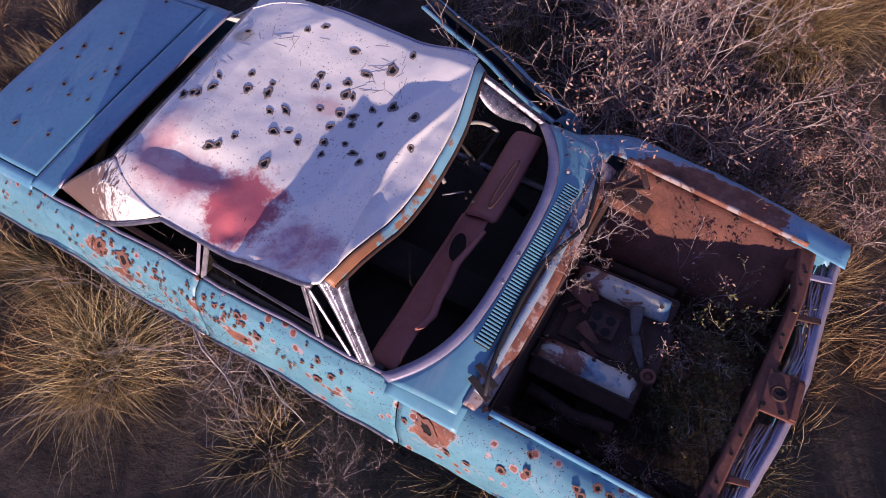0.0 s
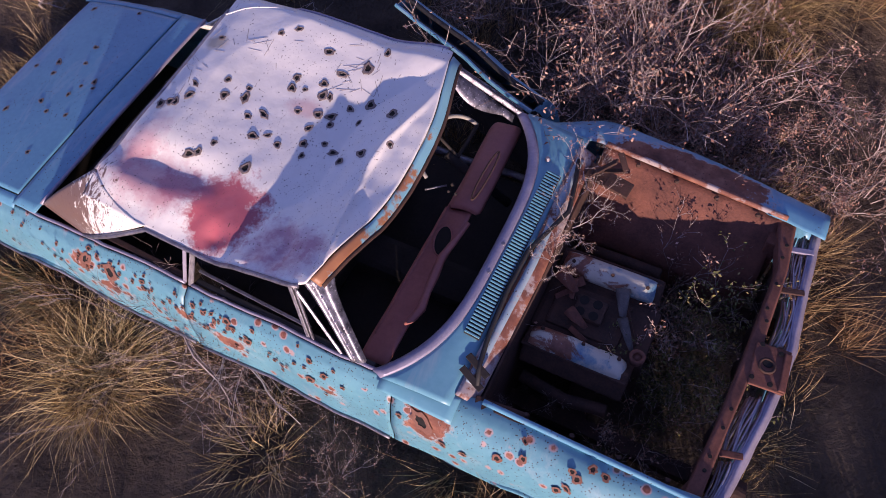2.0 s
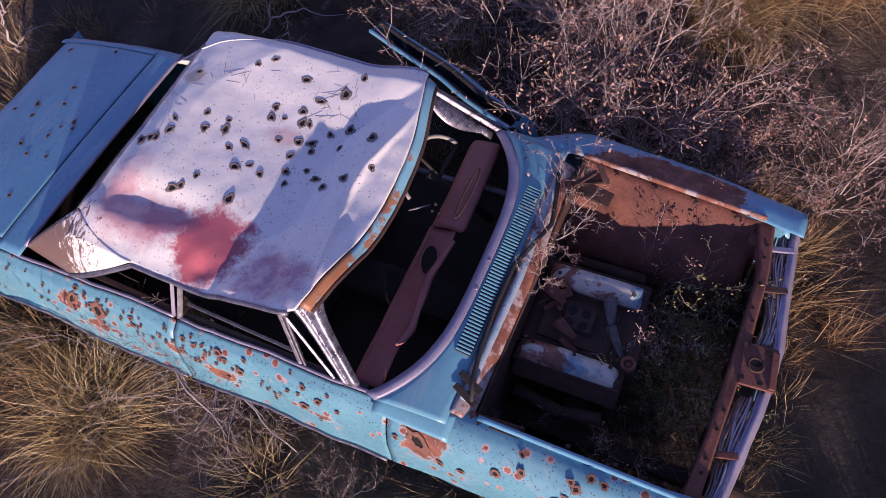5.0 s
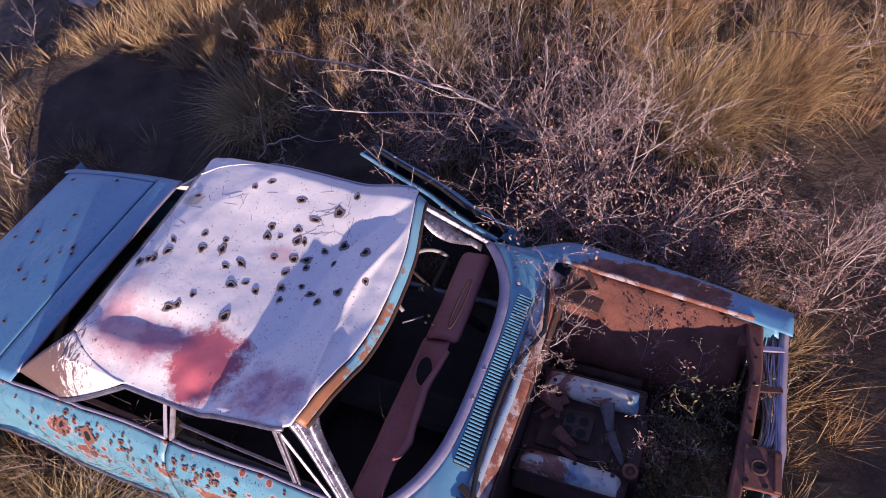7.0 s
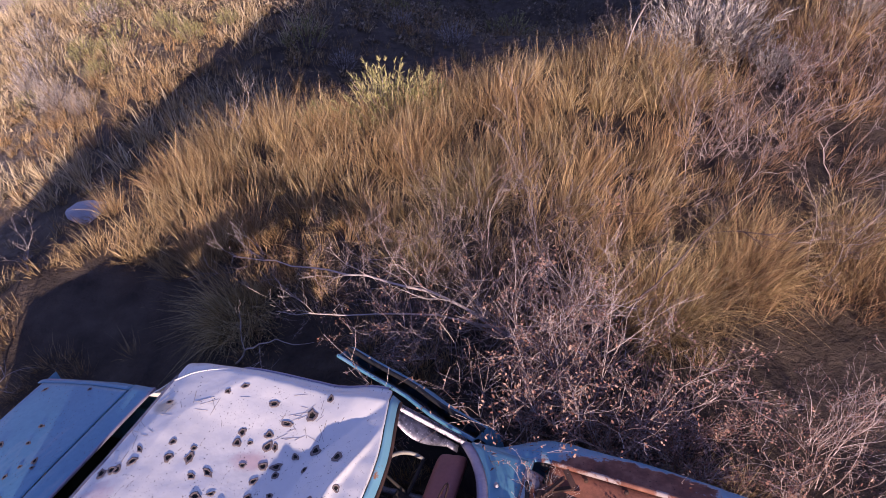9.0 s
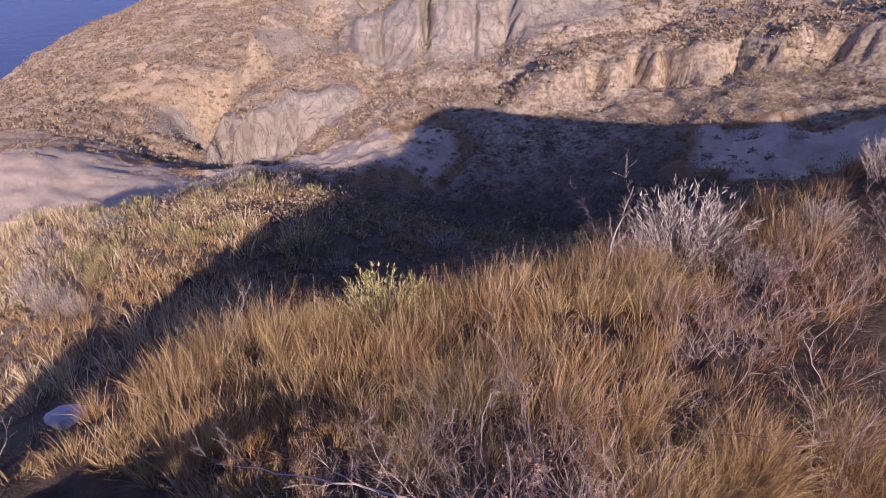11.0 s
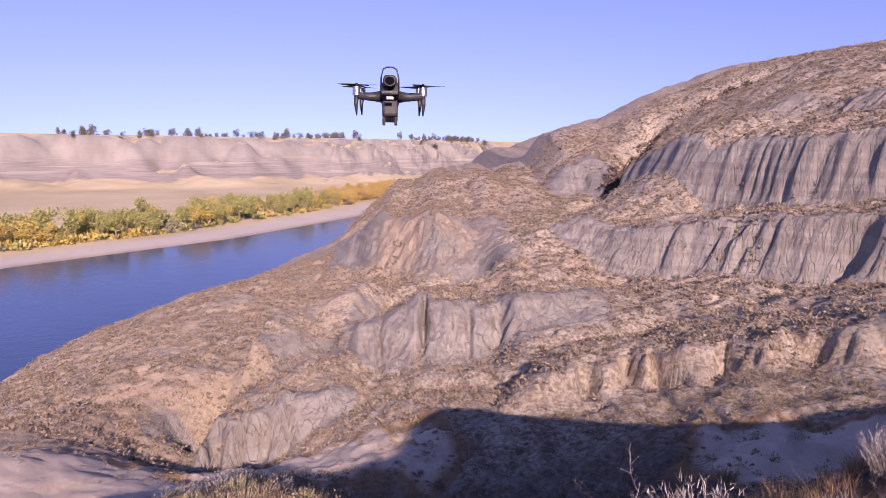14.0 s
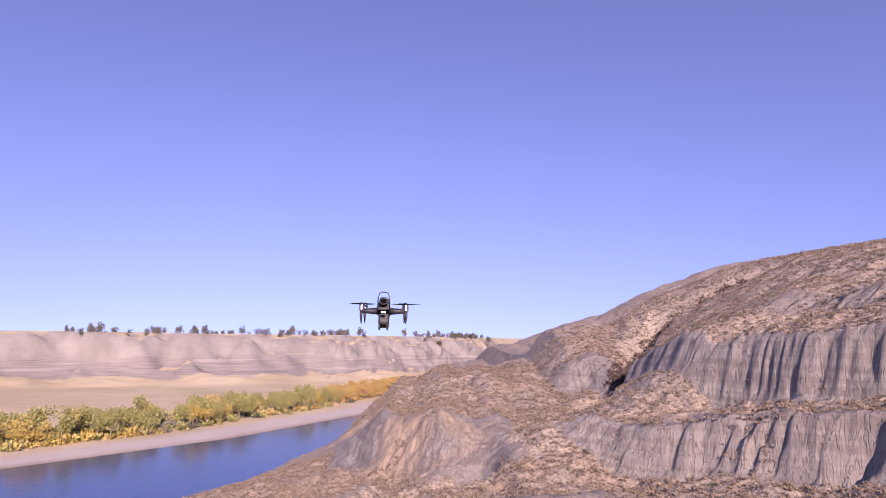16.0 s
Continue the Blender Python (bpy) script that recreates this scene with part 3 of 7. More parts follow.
def paint(name, low, high, cover=0.60, pits=True, spots=(), axes=(0, 1), pox=False):
    """Faded car paint, chalky in places, with rust breaking through, pits and streaks."""
    n = Nodes(name, 0.5, 0.0, 0.5)
    body = n.ramp(n.math("ADD", n.math("MULTIPLY", n.noise(2.2, 5), 0.6), n.math("MULTIPLY", n.noise(30, 3), 0.4)), (0.3, low), (0.7, high))
    body = n.mix(n.ramp(n.noise(5, 6, 0.7, 0.6, "Object", (1, 0.25, 1)), (0.55, 0.0), (0.75, 0.35)), body, (0.55, 0.55, 0.56))
    wear = n.math("ADD", n.math("MULTIPLY", n.noise(6.5, 7, 0.7), 0.75), n.math("MULTIPLY", n.noise(1.4, 3), 0.25))
    sep = n.node("ShaderNodeSeparateXYZ")
    n.tree.links.new(n.coord.outputs["Object"], sep.inputs[0])
    for x, y, rx, ry, power in spots:
        a = n.math("DIVIDE", n.math("SUBTRACT", sep.outputs[axes[0]], x), rx)
        b = n.math("DIVIDE", n.math("SUBTRACT", sep.outputs[axes[1]], y), ry)
        d = n.math("SQRT", n.math("ADD", n.math("MULTIPLY", a, a), n.math("MULTIPLY", b, b)))
        wear = n.math("ADD", wear, n.math("MULTIPLY", n.math("SUBTRACT", 1.0, d, True), power))
    mask = n.ramp(wear, (cover, 0.0), (cover + 0.035, 1.0))
    edge = n.ramp(wear, (cover - 0.03, 0.0), (cover, 0.45))
    body = n.mix(edge, body, (0.50, 0.40, 0.36))
    col = n.mix(mask, body, rust_ramp(n))
    if pox:
        blot = n.math("ADD", n.cells(11.0), n.math("MULTIPLY", n.math("SUBTRACT", n.noise(40, 4, 0.7), 0.5), 0.22))
        some = n.math("GREATER_THAN", n.noise(1.7, 3), 0.46)
        col = n.mix(n.math("MULTIPLY", n.ramp(blot, (0.22, 1.0), (0.30, 0.0)), some), col, (0.42, 0.30, 0.30))
        col = n.mix(n.math("MULTIPLY", n.ramp(blot, (0.17, 1.0), (0.21, 0.0)), some), col, rust_ramp(n, 20))
        specks = n.math("MULTIPLY", n.ramp(n.cells(60.0), (0.16, 1.0), (0.22, 0.0)), n.math("GREATER_THAN", n.noise(4.0, 2), 0.47))
        col = n.mix(specks, col, (0.04, 0.03, 0.035))
    if pits:
        dots = n.cells(42.0)
        keep = n.math("GREATER_THAN", n.noise(3.0, 2), 0.45)
        pit = n.math("MULTIPLY", n.ramp(dots, (0.10, 1.0), (0.16, 0.0)), keep)
        col = n.mix(pit, col, (0.05, 0.025, 0.02))
    n.bump(n.math("SUBTRACT", n.math("MULTIPLY", n.noise(26, 5), 0.35), n.math("MULTIPLY", mask, 0.8)), 0.5, 0.003)
    return n.done(col, n.math("ADD", n.math("MULTIPLY", mask, 0.4), 0.42))


BLUE = paint("faded_blue_paint", (0.065, 0.26, 0.40), (0.11, 0.36, 0.50), 0.72)
SIDE_BLUE = paint("weathered_blue_side_paint", (0.075, 0.26, 0.345), (0.125, 0.36, 0.43), 0.66, True,
                  [(1.16, 0.86, 0.20, 0.22, 0.33), (-0.95, 0.72, 0.22, 0.10, 0.28), (-0.05, 0.76, 0.30, 0.10, 0.22), (0.6, 0.74, 0.2, 0.08, 0.22), (-0.35, 0.80, 0.15, 0.12, 0.25), (-1.15, 0.85, 0.16, 0.10, 0.25)], (0, 2), True)
LEFT_BLUE = paint("sun_bleached_blue_paint", (0.07, 0.27, 0.43), (0.12, 0.36, 0.50), 0.66, True, [(1.85, 0.90, 0.80, 0.18, 0.46)])
COWL_BLUE = paint("cowl_blue_paint", (0.09, 0.32, 0.42), (0.14, 0.40, 0.50), 0.68, False)
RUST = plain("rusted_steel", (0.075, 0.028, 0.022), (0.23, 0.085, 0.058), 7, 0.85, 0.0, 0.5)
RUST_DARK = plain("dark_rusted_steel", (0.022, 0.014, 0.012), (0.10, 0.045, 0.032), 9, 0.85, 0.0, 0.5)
RUST_RED = plain("red_oxide_dashboard", (0.33, 0.11, 0.095), (0.48, 0.17, 0.145), 5, 0.6, 0.0, 0.2)
TRIM = plain("dull_chrome_trim", (0.11, 0.105, 0.125), (0.38, 0.37, 0.42), 20, 0.42, 0.7, 0.6)
n = Nodes("pitted_dark_chrome", 0.35, 0.75)
PITTED = n.done(n.mix(n.ramp(n.cells(55.0), (0.16, 1.0), (0.24, 0.0)), n.ramp(n.noise(16, 5, 0.7), (0.35, (0.05, 0.05, 0.065)), (0.65, (0.30, 0.30, 0.36))), (0.55, 0.54, 0.58)), 0.45)
LAVENDER = plain("weathered_silver_paint", (0.22, 0.21, 0.30), (0.38, 0.36, 0.45), 6, 0.45, 0.3, 0.2)
BLACK = plain("near_black", (0.014, 0.012, 0.012), (0.045, 0.036, 0.033), 6, 0.9)
RUBBER = plain("black_rubber", (0.010, 0.010, 0.011), (0.03, 0.03, 0.03), 12, 0.7)
HOLE = plain("hole_dark", (0.006, 0.005, 0.005), (0.012, 0.01, 0.01), 20, 0.9)
n = Nodes("engine_cover_paint", 0.45)
f = n.noise(5.5, 6, 0.65)
es = n.node("ShaderNodeSeparateXYZ")
n.tree.links.new(n.coord.outputs["Object"], es.inputs[0])
tail_end = n.math("MULTIPLY", n.math("SUBTRACT", 1.62, es.outputs[0]), 0.55)
ENGINE = n.done(n.mix(n.ramp(n.math("ADD", n.noise(4.4, 7, 0.7, 0.5), tail_end), (0.52, 0.0), (0.57, 1.0)), n.ramp(f, (0.38, (0.05, 0.17, 0.30)), (0.47, (0.20, 0.32, 0.36)), (0.54, (0.50, 0.49, 0.42))), rust_ramp(n, 12)))

# roof: chalked white paint, a red stain run down to the side, pits and scratches
n = Nodes("chalked_white_roof_paint", 0.42)
body = n.ramp(n.math("ADD", n.math("MULTIPLY", n.noise(1.6, 4), 0.6), n.math("MULTIPLY", n.noise(16, 4), 0.4)), (0.3, (0.74, 0.74, 0.69)), (0.7, (0.87, 0.86, 0.81)))
warp = n.math("MULTIPLY", n.math("SUBTRACT", n.noise(5, 7, 0.75), 0.5), 1.35)


def stain(x, y, rx, ry):
    return n.math("ADD", n.spot(x, y, rx, ry), warp)


body = n.mix(n.ramp(stain(-0.80, -0.36, 0.20, 0.34), (0.30, 0.0), (0.75, 0.6)), body, (0.60, 0.28, 0.32))
pink = n.ramp(stain(-0.62, -0.52, 0.50, 0.28), (0.25, 0.0), (0.7, 0.75))
body = n.mix(pink, body, (0.58, 0.24, 0.28))
body = n.mix(n.ramp(stain(-0.13, 0.22, 0.17, 0.13), (0.35, 0.0), (0.8, 0.5)), body, (0.52, 0.22, 0.25))
red = n.ramp(stain(-0.17, -0.52, 0.36, 0.34), (0.30, 0.0), (0.50, 0.95))
body = n.mix(red, body, n.mix(n.noise(11, 4), (0.44, 0.05, 0.08), (0.52, 0.13, 0.16)))
body = n.mix(n.ramp(stain(-0.45, -0.48, 0.30, 0.16), (0.34, 0.0), (0.55, 0.75)), body, (0.46, 0.14, 0.20))
body = n.mix(n.ramp(stain(0.28, -0.60, 0.40, 0.26), (0.30, 0.0), (0.62, 0.75)), body, n.mix(n.ramp(n.noise(8, 6, 0.7), (0.42, 0.0), (0.58, 1.0)), (0.40, 0.10, 0.20), (0.58, 0.42, 0.48)))
body = n.mix(n.ramp(stain(-0.85, 0.40, 0.14, 0.10), (0.3, 0.0), (0.7, 0.7)), body, (0.45, 0.36, 0.22))
dots = n.cells(34.0)
keep = n.math("GREATER_THAN", n.noise(2.5, 2), 0.50)
pit = n.math("MULTIPLY", n.ramp(dots, (0.09, 1.0), (0.14, 0.0)), keep)
body = n.mix(pit, body, (0.05, 0.03, 0.03))
fine_pit = n.math("MULTIPLY", n.ramp(n.cells(75.0), (0.10, 1.0), (0.16, 0.0)), n.math("GREATER_THAN", n.noise(1.8, 3), 0.47))
body = n.mix(fine_pit, body, (0.13, 0.10, 0.085))
edge_rust = n.ramp(n.math("ADD", n.math("MULTIPLY", n.spot(-1.25, -0.80, 0.60, 0.40), 0.40), n.noise(34, 5, 0.75, 0.8, "Object", (1, 0.45, 0.45))), (0.645, 0.0), (0.675, 0.9))
body = n.mix(edge_rust, body, (0.12, 0.045, 0.03))
n.bump(n.math("ADD", n.noise(3.2, 4, 0.6), n.math("MULTIPLY", n.noise(40, 3), 0.05)), 0.35, 0.02)
ROOF_PAINT = n.done(body)

# ---- the wrecked car, on the slope ----
CAR = tagged(new("wrecked_car"), "rusting blue sedan wreck with dented white roof on dry grass", "car")
CAR.matrix_basis = Matrix.Translation((-0.67, 0.735, 0.375)) @ Matrix.Rotation(radians(-16.3), 4, "Z") @ Matrix.Rotation(radians(-13.5), 4, "Y") @ Matrix.Rotation(radians(-13.8), 4, "X")

PROFILE_Z = [0.965, 0.972, 0.965, 0.93, 0.86, 0.74, 0.60, 0.555, 0.53, 0.50, 0.40, 0.28, 0.20]
PROFILE_Y = [0.770, 0.820, 0.865, 0.92, 0.965, 1.00, 1.022, 1.026, 1.036, 1.008, 0.99, 0.965, 0.94]


def smooth(a, b, x):
    t = min(1, max(0, (x - a) / (b - a)))
    return t * t * (3 - 2 * t)


def tapered(x):
    """How much narrower the body is towards its ends."""
    return 1 - 0.05 * max(0, (x - 2.0) / 0.6) ** 2 - 0.05 * max(0, (-1.9 - x) / 0.7) ** 2


def lowered(x):
    """How far the shoulder drops towards nose and tail."""
    return -0.075 * max(0, (x - 0.9) / 1.7) ** 1.3 - 0.045 * max(0, (-1.4 - x) / 1.2) ** 1.5


def side_at(x, s, side):
    """A point of the body side, s from 0 at the shoulder's inner edge to 1 at the sill."""
    k = s * (len(PROFILE_Z) - 1)
    i = min(int(k), len(PROFILE_Z) - 2)
    z, y = lerp(PROFILE_Z[i], PROFILE_Z[i + 1], k - i), lerp(PROFILE_Y[i], PROFILE_Y[i + 1], k - i)
    low = 0.20
    for xc in (1.78, -1.55):
        if abs(x - xc) < 0.37:
            low = max(low, 0.28 + math.sqrt(0.37**2 - (x - xc) ** 2))
    if side < 0:
        low = max(low, 0.20 + 0.36 * math.exp(-(((x + 0.42) / 0.34) ** 2)))
    z = max(z, low)
    z += lowered(x) * min(1, z / 0.9)
    if side > 0 and x > 0.95:
        y += smooth(0.95, 1.40, x) * (lerp(0.12, 0.03, min(1, max(0, (x - 1.5) / 0.85))) + 0.06 * min(1, max(0, (y - 0.77) / 0.2)))
    dent = 0.018 * noise.noise((x * 2.3, z * 3, side * 5)) + 0.006 * noise.noise((x * 9, z * 9, side * 3))
    return Vector((x, side * (y * tapered(x) + dent), z))


def s_of_y(y):
    return float(np.interp(abs(y), PROFILE_Y[:9], np.arange(9))) / (len(PROFILE_Z) - 1)


def side_panel(name, x0, x1, side, mat, s0=0.0, label=""):
    v, f = sheet(lambda x, s: side_at(x, s, side), steps(x0, x1, 44), steps(s0, 1, 40))
    if side > 0:
        f = [q[::-1] for q in f]
    me = mesh_of(name, v, f, True)
    return thick(part(name, me, mat, CAR, label), 0.006, 1)


fender_right = side_panel("front_fender", 0.978, 2.62, -1, SIDE_BLUE, 0, "pale blue fender with rust hole and bullet marks")
door_right = side_panel("front_door", -0.335, 0.970, -1, SIDE_BLUE, 2 / 12)
quarter_right = side_panel("rear_quarter_panel", -2.63, -0.343, -1, SIDE_BLUE, 2 / 12, "blue rear quarter peppered with rust-edged holes")
fender_left = side_panel("front_fender", 0.978, 2.62, 1, LEFT_BLUE, 0, "blue fender top worn to brown rust")
quarter_left = side_panel("rear_quarter_panel", -2.63, -0.343, 1, BLUE, 2 / 12)

# chrome strips along belt and flank
for side in (-1, 1):
    for x0, x1 in ((-2.55, -0.36), (-0.31, 0.95)):
        if side > 0 and x0 > -1:
            continue
        v, f = tube([side_at(x, 7.9 / 12, side) + Vector((0, side * 0.006, 0)) for x in steps(x0, x1, 30)], 0.010, 6)
        part("flank_trim", mesh_of("flank_trim", v, f, True), TRIM, CAR)
        v, f = tube([side_at(x, 1.7 / 12, side) + Vector((0, 0, 0.008)) for x in steps(x0, x1, 30)], 0.011, 6)
        part("belt_trim", mesh_of("belt_trim", v, f, True), LAVENDER, CAR)
    v, f = tube([side_at(x, 0.98, side) + Vector((0, side * 0.01, 0.02)) for x in steps(-1.1, 1.35, 30)], 0.028, 6)
    part("rocker_trim", mesh_of("rocker_trim", v, f, True), TRIM, CAR)

# door hanging open on the far side
HINGE, SWING = Vector((0.965, 0.87, 0)), radians(-24)


def open_door_at(x, s, skin):
    p = side_at(x - 0.0, s, 1) - HINGE
    p.y -= (0.0 if skin else 0.11)
    return Matrix.Rotation(SWING, 3, "Z") @ p + HINGE + Vector((0, 0.16, 0))


door = new("open_door")
door.parent = CAR
v1, f1 = sheet(lambda x, s: open_door_at(x, s, True), steps(-0.40, 0.94, 30), steps(2.2 / 12, 1, 26))
v2, f2 = sheet(lambda x, s: open_door_at(x, s, False), steps(-0.40, 0.94, 30), steps(2.2 / 12, 1, 26))
part("outer_skin", mesh_of("outer_skin", v1, [q[::-1] for q in f1], True), BLUE, door, "blue door skin in shade")
# the inner skin's shade is put into its near-black colour
part("inner_skin", mesh_of("inner_skin", v2, f2, True), BLACK, door, "inner side of the door, near black to carry its shade")
for k, (a, b) in enumerate(((-0.40, -0.40), (0.94, 0.94))):
    vv, ff = sheet(lambda s, q: open_door_at(a, s, True).lerp(open_door_at(a, s, False), q), steps(2.2 / 12, 1, 14), [0, 1])
    part("edge", mesh_of("edge", vv, ff), BLUE, door)
top_edge = [open_door_at(x, 2.2 / 12, True).lerp(open_door_at(x, 2.2 / 12, False), 0.1) for x in steps(-0.4, 0.94, 12)]
v, f = tube(top_edge, 0.018, 6)
part("window_seal", mesh_of("window_seal", v, f), RUBBER, door)
v, f = tube([open_door_at(x, 2.2 / 12, False) for x in steps(-0.4, 0.94, 12)], 0.014, 6)
part("inner_rail", mesh_of("inner_rail", v, f), BLUE, door)


# roof, trodden in: a flat lit basin, the front and its near corner pushed up
FOLD_Y = [-0.80, -0.63, -0.48, -0.38, -0.28, -0.11, 0.10, 0.33, 0.42, 0.60, 0.83]
FOLD_X = [-0.02, 0.0, 0.03, 0.09, 0.19, 0.195, 0.185, 0.19, 0.23, 0.38, 0.56]


def bump_at(x, y, cx, cy, rx, ry):
    return math.exp(-(((x - cx) / rx) ** 2) - ((y - cy) / ry) ** 2)


def roof_z(x, y):
    fold = sum(float(np.interp(y + d, FOLD_Y, FOLD_X)) for d in (-0.05, -0.025, 0, 0.025, 0.05)) / 5
    a = x - fold
    if a < 0:
        z = 1.297 + 0.135 * min(-a, 0.9) + 0.03 * max(0, y)
    else:
        z = 1.297 + 0.27 * min(a, 0.16) + 0.27 * max(0, a - 0.16) + 0.03 * max(0, y)
    z += 0.007 * noise.noise((x * 3.1, y * 3.1, 1.7)) + 0.0035 * noise.noise((x * 9, y * 9, 4.1))
    z -= 0.055 * bump_at(x, y, -0.70, -0.43, 0.22, 0.11) + 0.02 * bump_at(x, y, -0.42, -0.38, 0.16, 0.08)
    z += 0.018 * bump_at(x, y, -0.06, -0.70, 0.05, 0.05) - 0.022 * bump_at(x, y, -0.16, -0.66, 0.06, 0.05)
    z += 0.016 * bump_at(x, y, 0.12, -0.72, 0.10, 0.025) - 0.012 * bump_at(x, y, -0.28, -0.60, 0.05, 0.07)
    z += 0.012 * math.sin(26 * (x + 0.6 * y)) * bump_at(x, y, 0.24, -0.52, 0.16, 0.14)
    crease = float(np.interp(y, [-0.75, -0.50, -0.31, -0.02, 0.14, 0.40, 0.80], [0.56, 0.52, 0.468, 0.42, 0.425, 0.50, 0.60]))
    z -= 0.30 * max(0, x - crease)
    # crumpled front: short buckles beside the crease and in the near corner
    torn = smooth(-0.02, 0.25, x) * (1 - smooth(0.25, 0.55, y))
    z += 0.011 * torn * (abs(noise.noise((x * 6.5, y * 3.4, 9.2))) - 0.2) + 0.006 * torn * noise.noise((x * 15, y * 9, 2.2))
    z += 0.012 * smooth(-0.45, -0.70, y) * (abs(noise.noise((x * 8, y * 6, 5.5))) - 0.25)
    z += 0.08 * smooth(0.35, 0.80, y) * smooth(0.05, 0.45, x)
    z += 0.020 * math.exp(-(((x - crease) / 0.016) ** 2)) * math.exp(-(((y + 0.05) / 0.50) ** 6))
    near = smooth(-0.54, -0.78, y) * (1 - smooth(-0.10, 0.06, x))
    z -= 0.055 * near + 0.05 * smooth(0.74, 0.86, y) + 0.02 * smooth(-0.82, -0.95, x)
    return z


def roof_edge(x):
    """Half width of the roof at x."""
    return 0.76 - 0.30 * max(0, (x - 0.40) / 0.2) ** 3 * 0.45 - 0.02 * max(0, -x - 0.5)


def roof_front(y):
    return 0.612 - 0.09 * abs(y / 0.74) ** 2.2 - 0.05 * smooth(0.3, 0.8, y)


def roof_at(u, w):
    y0 = w * 0.76
    x = lerp(-0.95, roof_front(y0), u)
    y = w * roof_edge(x)
    if y > 0:
        y = w * (0.85 + 0.05 * x - 0.10 * max(0, (x - 0.42) / 0.2) ** 2)
    return Vector((x, y, roof_z(x, y)))


v, f = sheet(roof_at, steps(0, 1, 120), steps(-1, 1, 116))
ROOF = thick(part("roof", mesh_of("roof", v, f, True), ROOF_PAINT, CAR, "dented white roof with red stain and bullet holes"), 0.008, -1)

# rear pillars sweep from the roof down to the deck
for side in (-1, 1):
    k = 1.02 if side > 0 else 1.0

    def pillar(u, w, side=side, k=k):
        top = Vector((lerp(-0.52, -0.95, w), side * lerp(0.755, 0.60, w * w) * k, 0))
        top.z = roof_z(top.x, top.y) + 0.002
        foot = Vector((lerp(-1.12, -1.50, w), side * lerp(0.845, 0.79, w), lerp(0.965, 1.0, w)))
        p = top.lerp(foot, u)
        bulge = (0.045 if side < 0 else 0.004) * math.sin(math.pi * u)
        return p + Vector((0, side * bulge, bulge * 0.8 - 0.03 * u * (1 - u)))

    v, f = sheet(pillar, steps(0, 1, 26), steps(0, 1, 18))
    thick(part("rear_pillar", mesh_of("rear_pillar", v, f if side > 0 else [q[::-1] for q in f], True), ROOF_PAINT, CAR, "white pillar speckled with rust"), 0.008, 0)

# drip rails, header strip and window frames
for side in (-1, 1):
    rail = [roof_at(u, side * 1.0) + Vector((0, side * 0.008, -0.008)) for u in steps(0.98, 0.30, 26)]
    end = Vector((-1.13, side * 0.85, 0.97))
    rail += [rail[-1].lerp(end, t) + Vector((0, side * 0.05 * math.sin(math.pi * t), 0.03 * math.sin(math.pi * t))) for t in steps(0.1, 1, 10)]
    v, f = tube(rail, 0.013, 6)
    part("drip_rail", mesh_of("drip_rail", v, f, True), TRIM if side < 0 else LAVENDER, CAR)


def header(u, w):
    p = roof_at(1.0, w * 0.97)
    return p + Vector((0.006 + 0.040 * u, 0, -0.008 - 0.045 * u))


v, f = sheet(header, steps(0, 1, 4), steps(-1, 1, 60))
n = Nodes("header_paint", 0.5)
hs = n.node("ShaderNodeSeparateXYZ")
n.tree.links.new(n.coord.outputs["Object"], hs.inputs[0])
HEADER = n.done(n.mix(n.ramp(n.math("SUBTRACT", n.noise(4.5, 6, 0.7), n.math("MULTIPLY", hs.outputs[1], 0.20)), (0.50, 0.0), (0.55, 1.0)), (0.16, 0.42, 0.52), n.mix(n.noise(12, 4), (0.26, 0.10, 0.05), (0.42, 0.20, 0.10))))
thick(part("windshield_header", mesh_of("windshield_header", v, f, True), HEADER, CAR, "blue header strip eaten by orange rust"), 0.01, 0)
v, f = tube([header(1.0, w) + Vector((0.004, 0, -0.004)) for w in steps(-0.99, 0.99, 50)], 0.012, 6)
part("header_trim", mesh_of("header_trim", v, f, True), RUST_DARK, CAR)


def strip(name, a, b, width, depth, mat, twist=0.0, label=""):
    """A flat bevelled bar from a to b."""
    a, b = Vector(a), Vector(b)
    bm = bmesh.new()
    d = b - a
    m = Matrix.Translation((a + b) / 2) @ d.to_track_quat("X", "Z").to_matrix().to_4x4() @ Matrix.Rotation(twist, 4, "X")
    box(bm, (d.length, width, depth), m, min(width, depth) * 0.25)
    return part(name, bm, mat, CAR, label)


def post(u, w):
    """The near windshield post: a broad channelled chrome plate, flaring into the roof corner."""
    a = Vector((0.484, -0.705, 1.395)).lerp(Vector((0.728, -0.866, 0.985)), u)
    b = Vector((0.572, -0.648, 1.395)).lerp(Vector((0.800, -0.842, 0.985)), u)
    flare = 0.05 * (1 - u) ** 6
    p = a.lerp(b, w) + (b - a).normalized() * flare * (w - 0.4)
    return p + Vector((0.3, -0.3, 0.9)).normalized() * (0.010 * math.cos(w * 9.4) - 0.012 * (2 * w - 1) ** 2)


v, f = sheet(post, steps(0, 1, 20), steps(0, 1, 14))
POST = thick(part("windshield_pillar", mesh_of("windshield_pillar", v, f, True), PITTED, CAR, "broad pitted chrome windshield pillar"), 0.016, 0)
for u in (0.22, 0.36, 0.5, 0.64, 0.78, 0.92):
    bm = bmesh.new()
    bmesh.ops.create_cone(bm, cap_ends=True, segments=8, radius1=0.008, radius2=0.005, depth=0.008, matrix=Matrix.Translation(post(u, 0.33) + Vector((0.004, -0.004, 0.012))))
    part("rivet", bm, LAVENDER, POST)
strip("windshield_pillar", (0.47, 0.785, 1.36), (0.88, 0.885, 0.99), 0.034, 0.03, PITTED, -0.5)
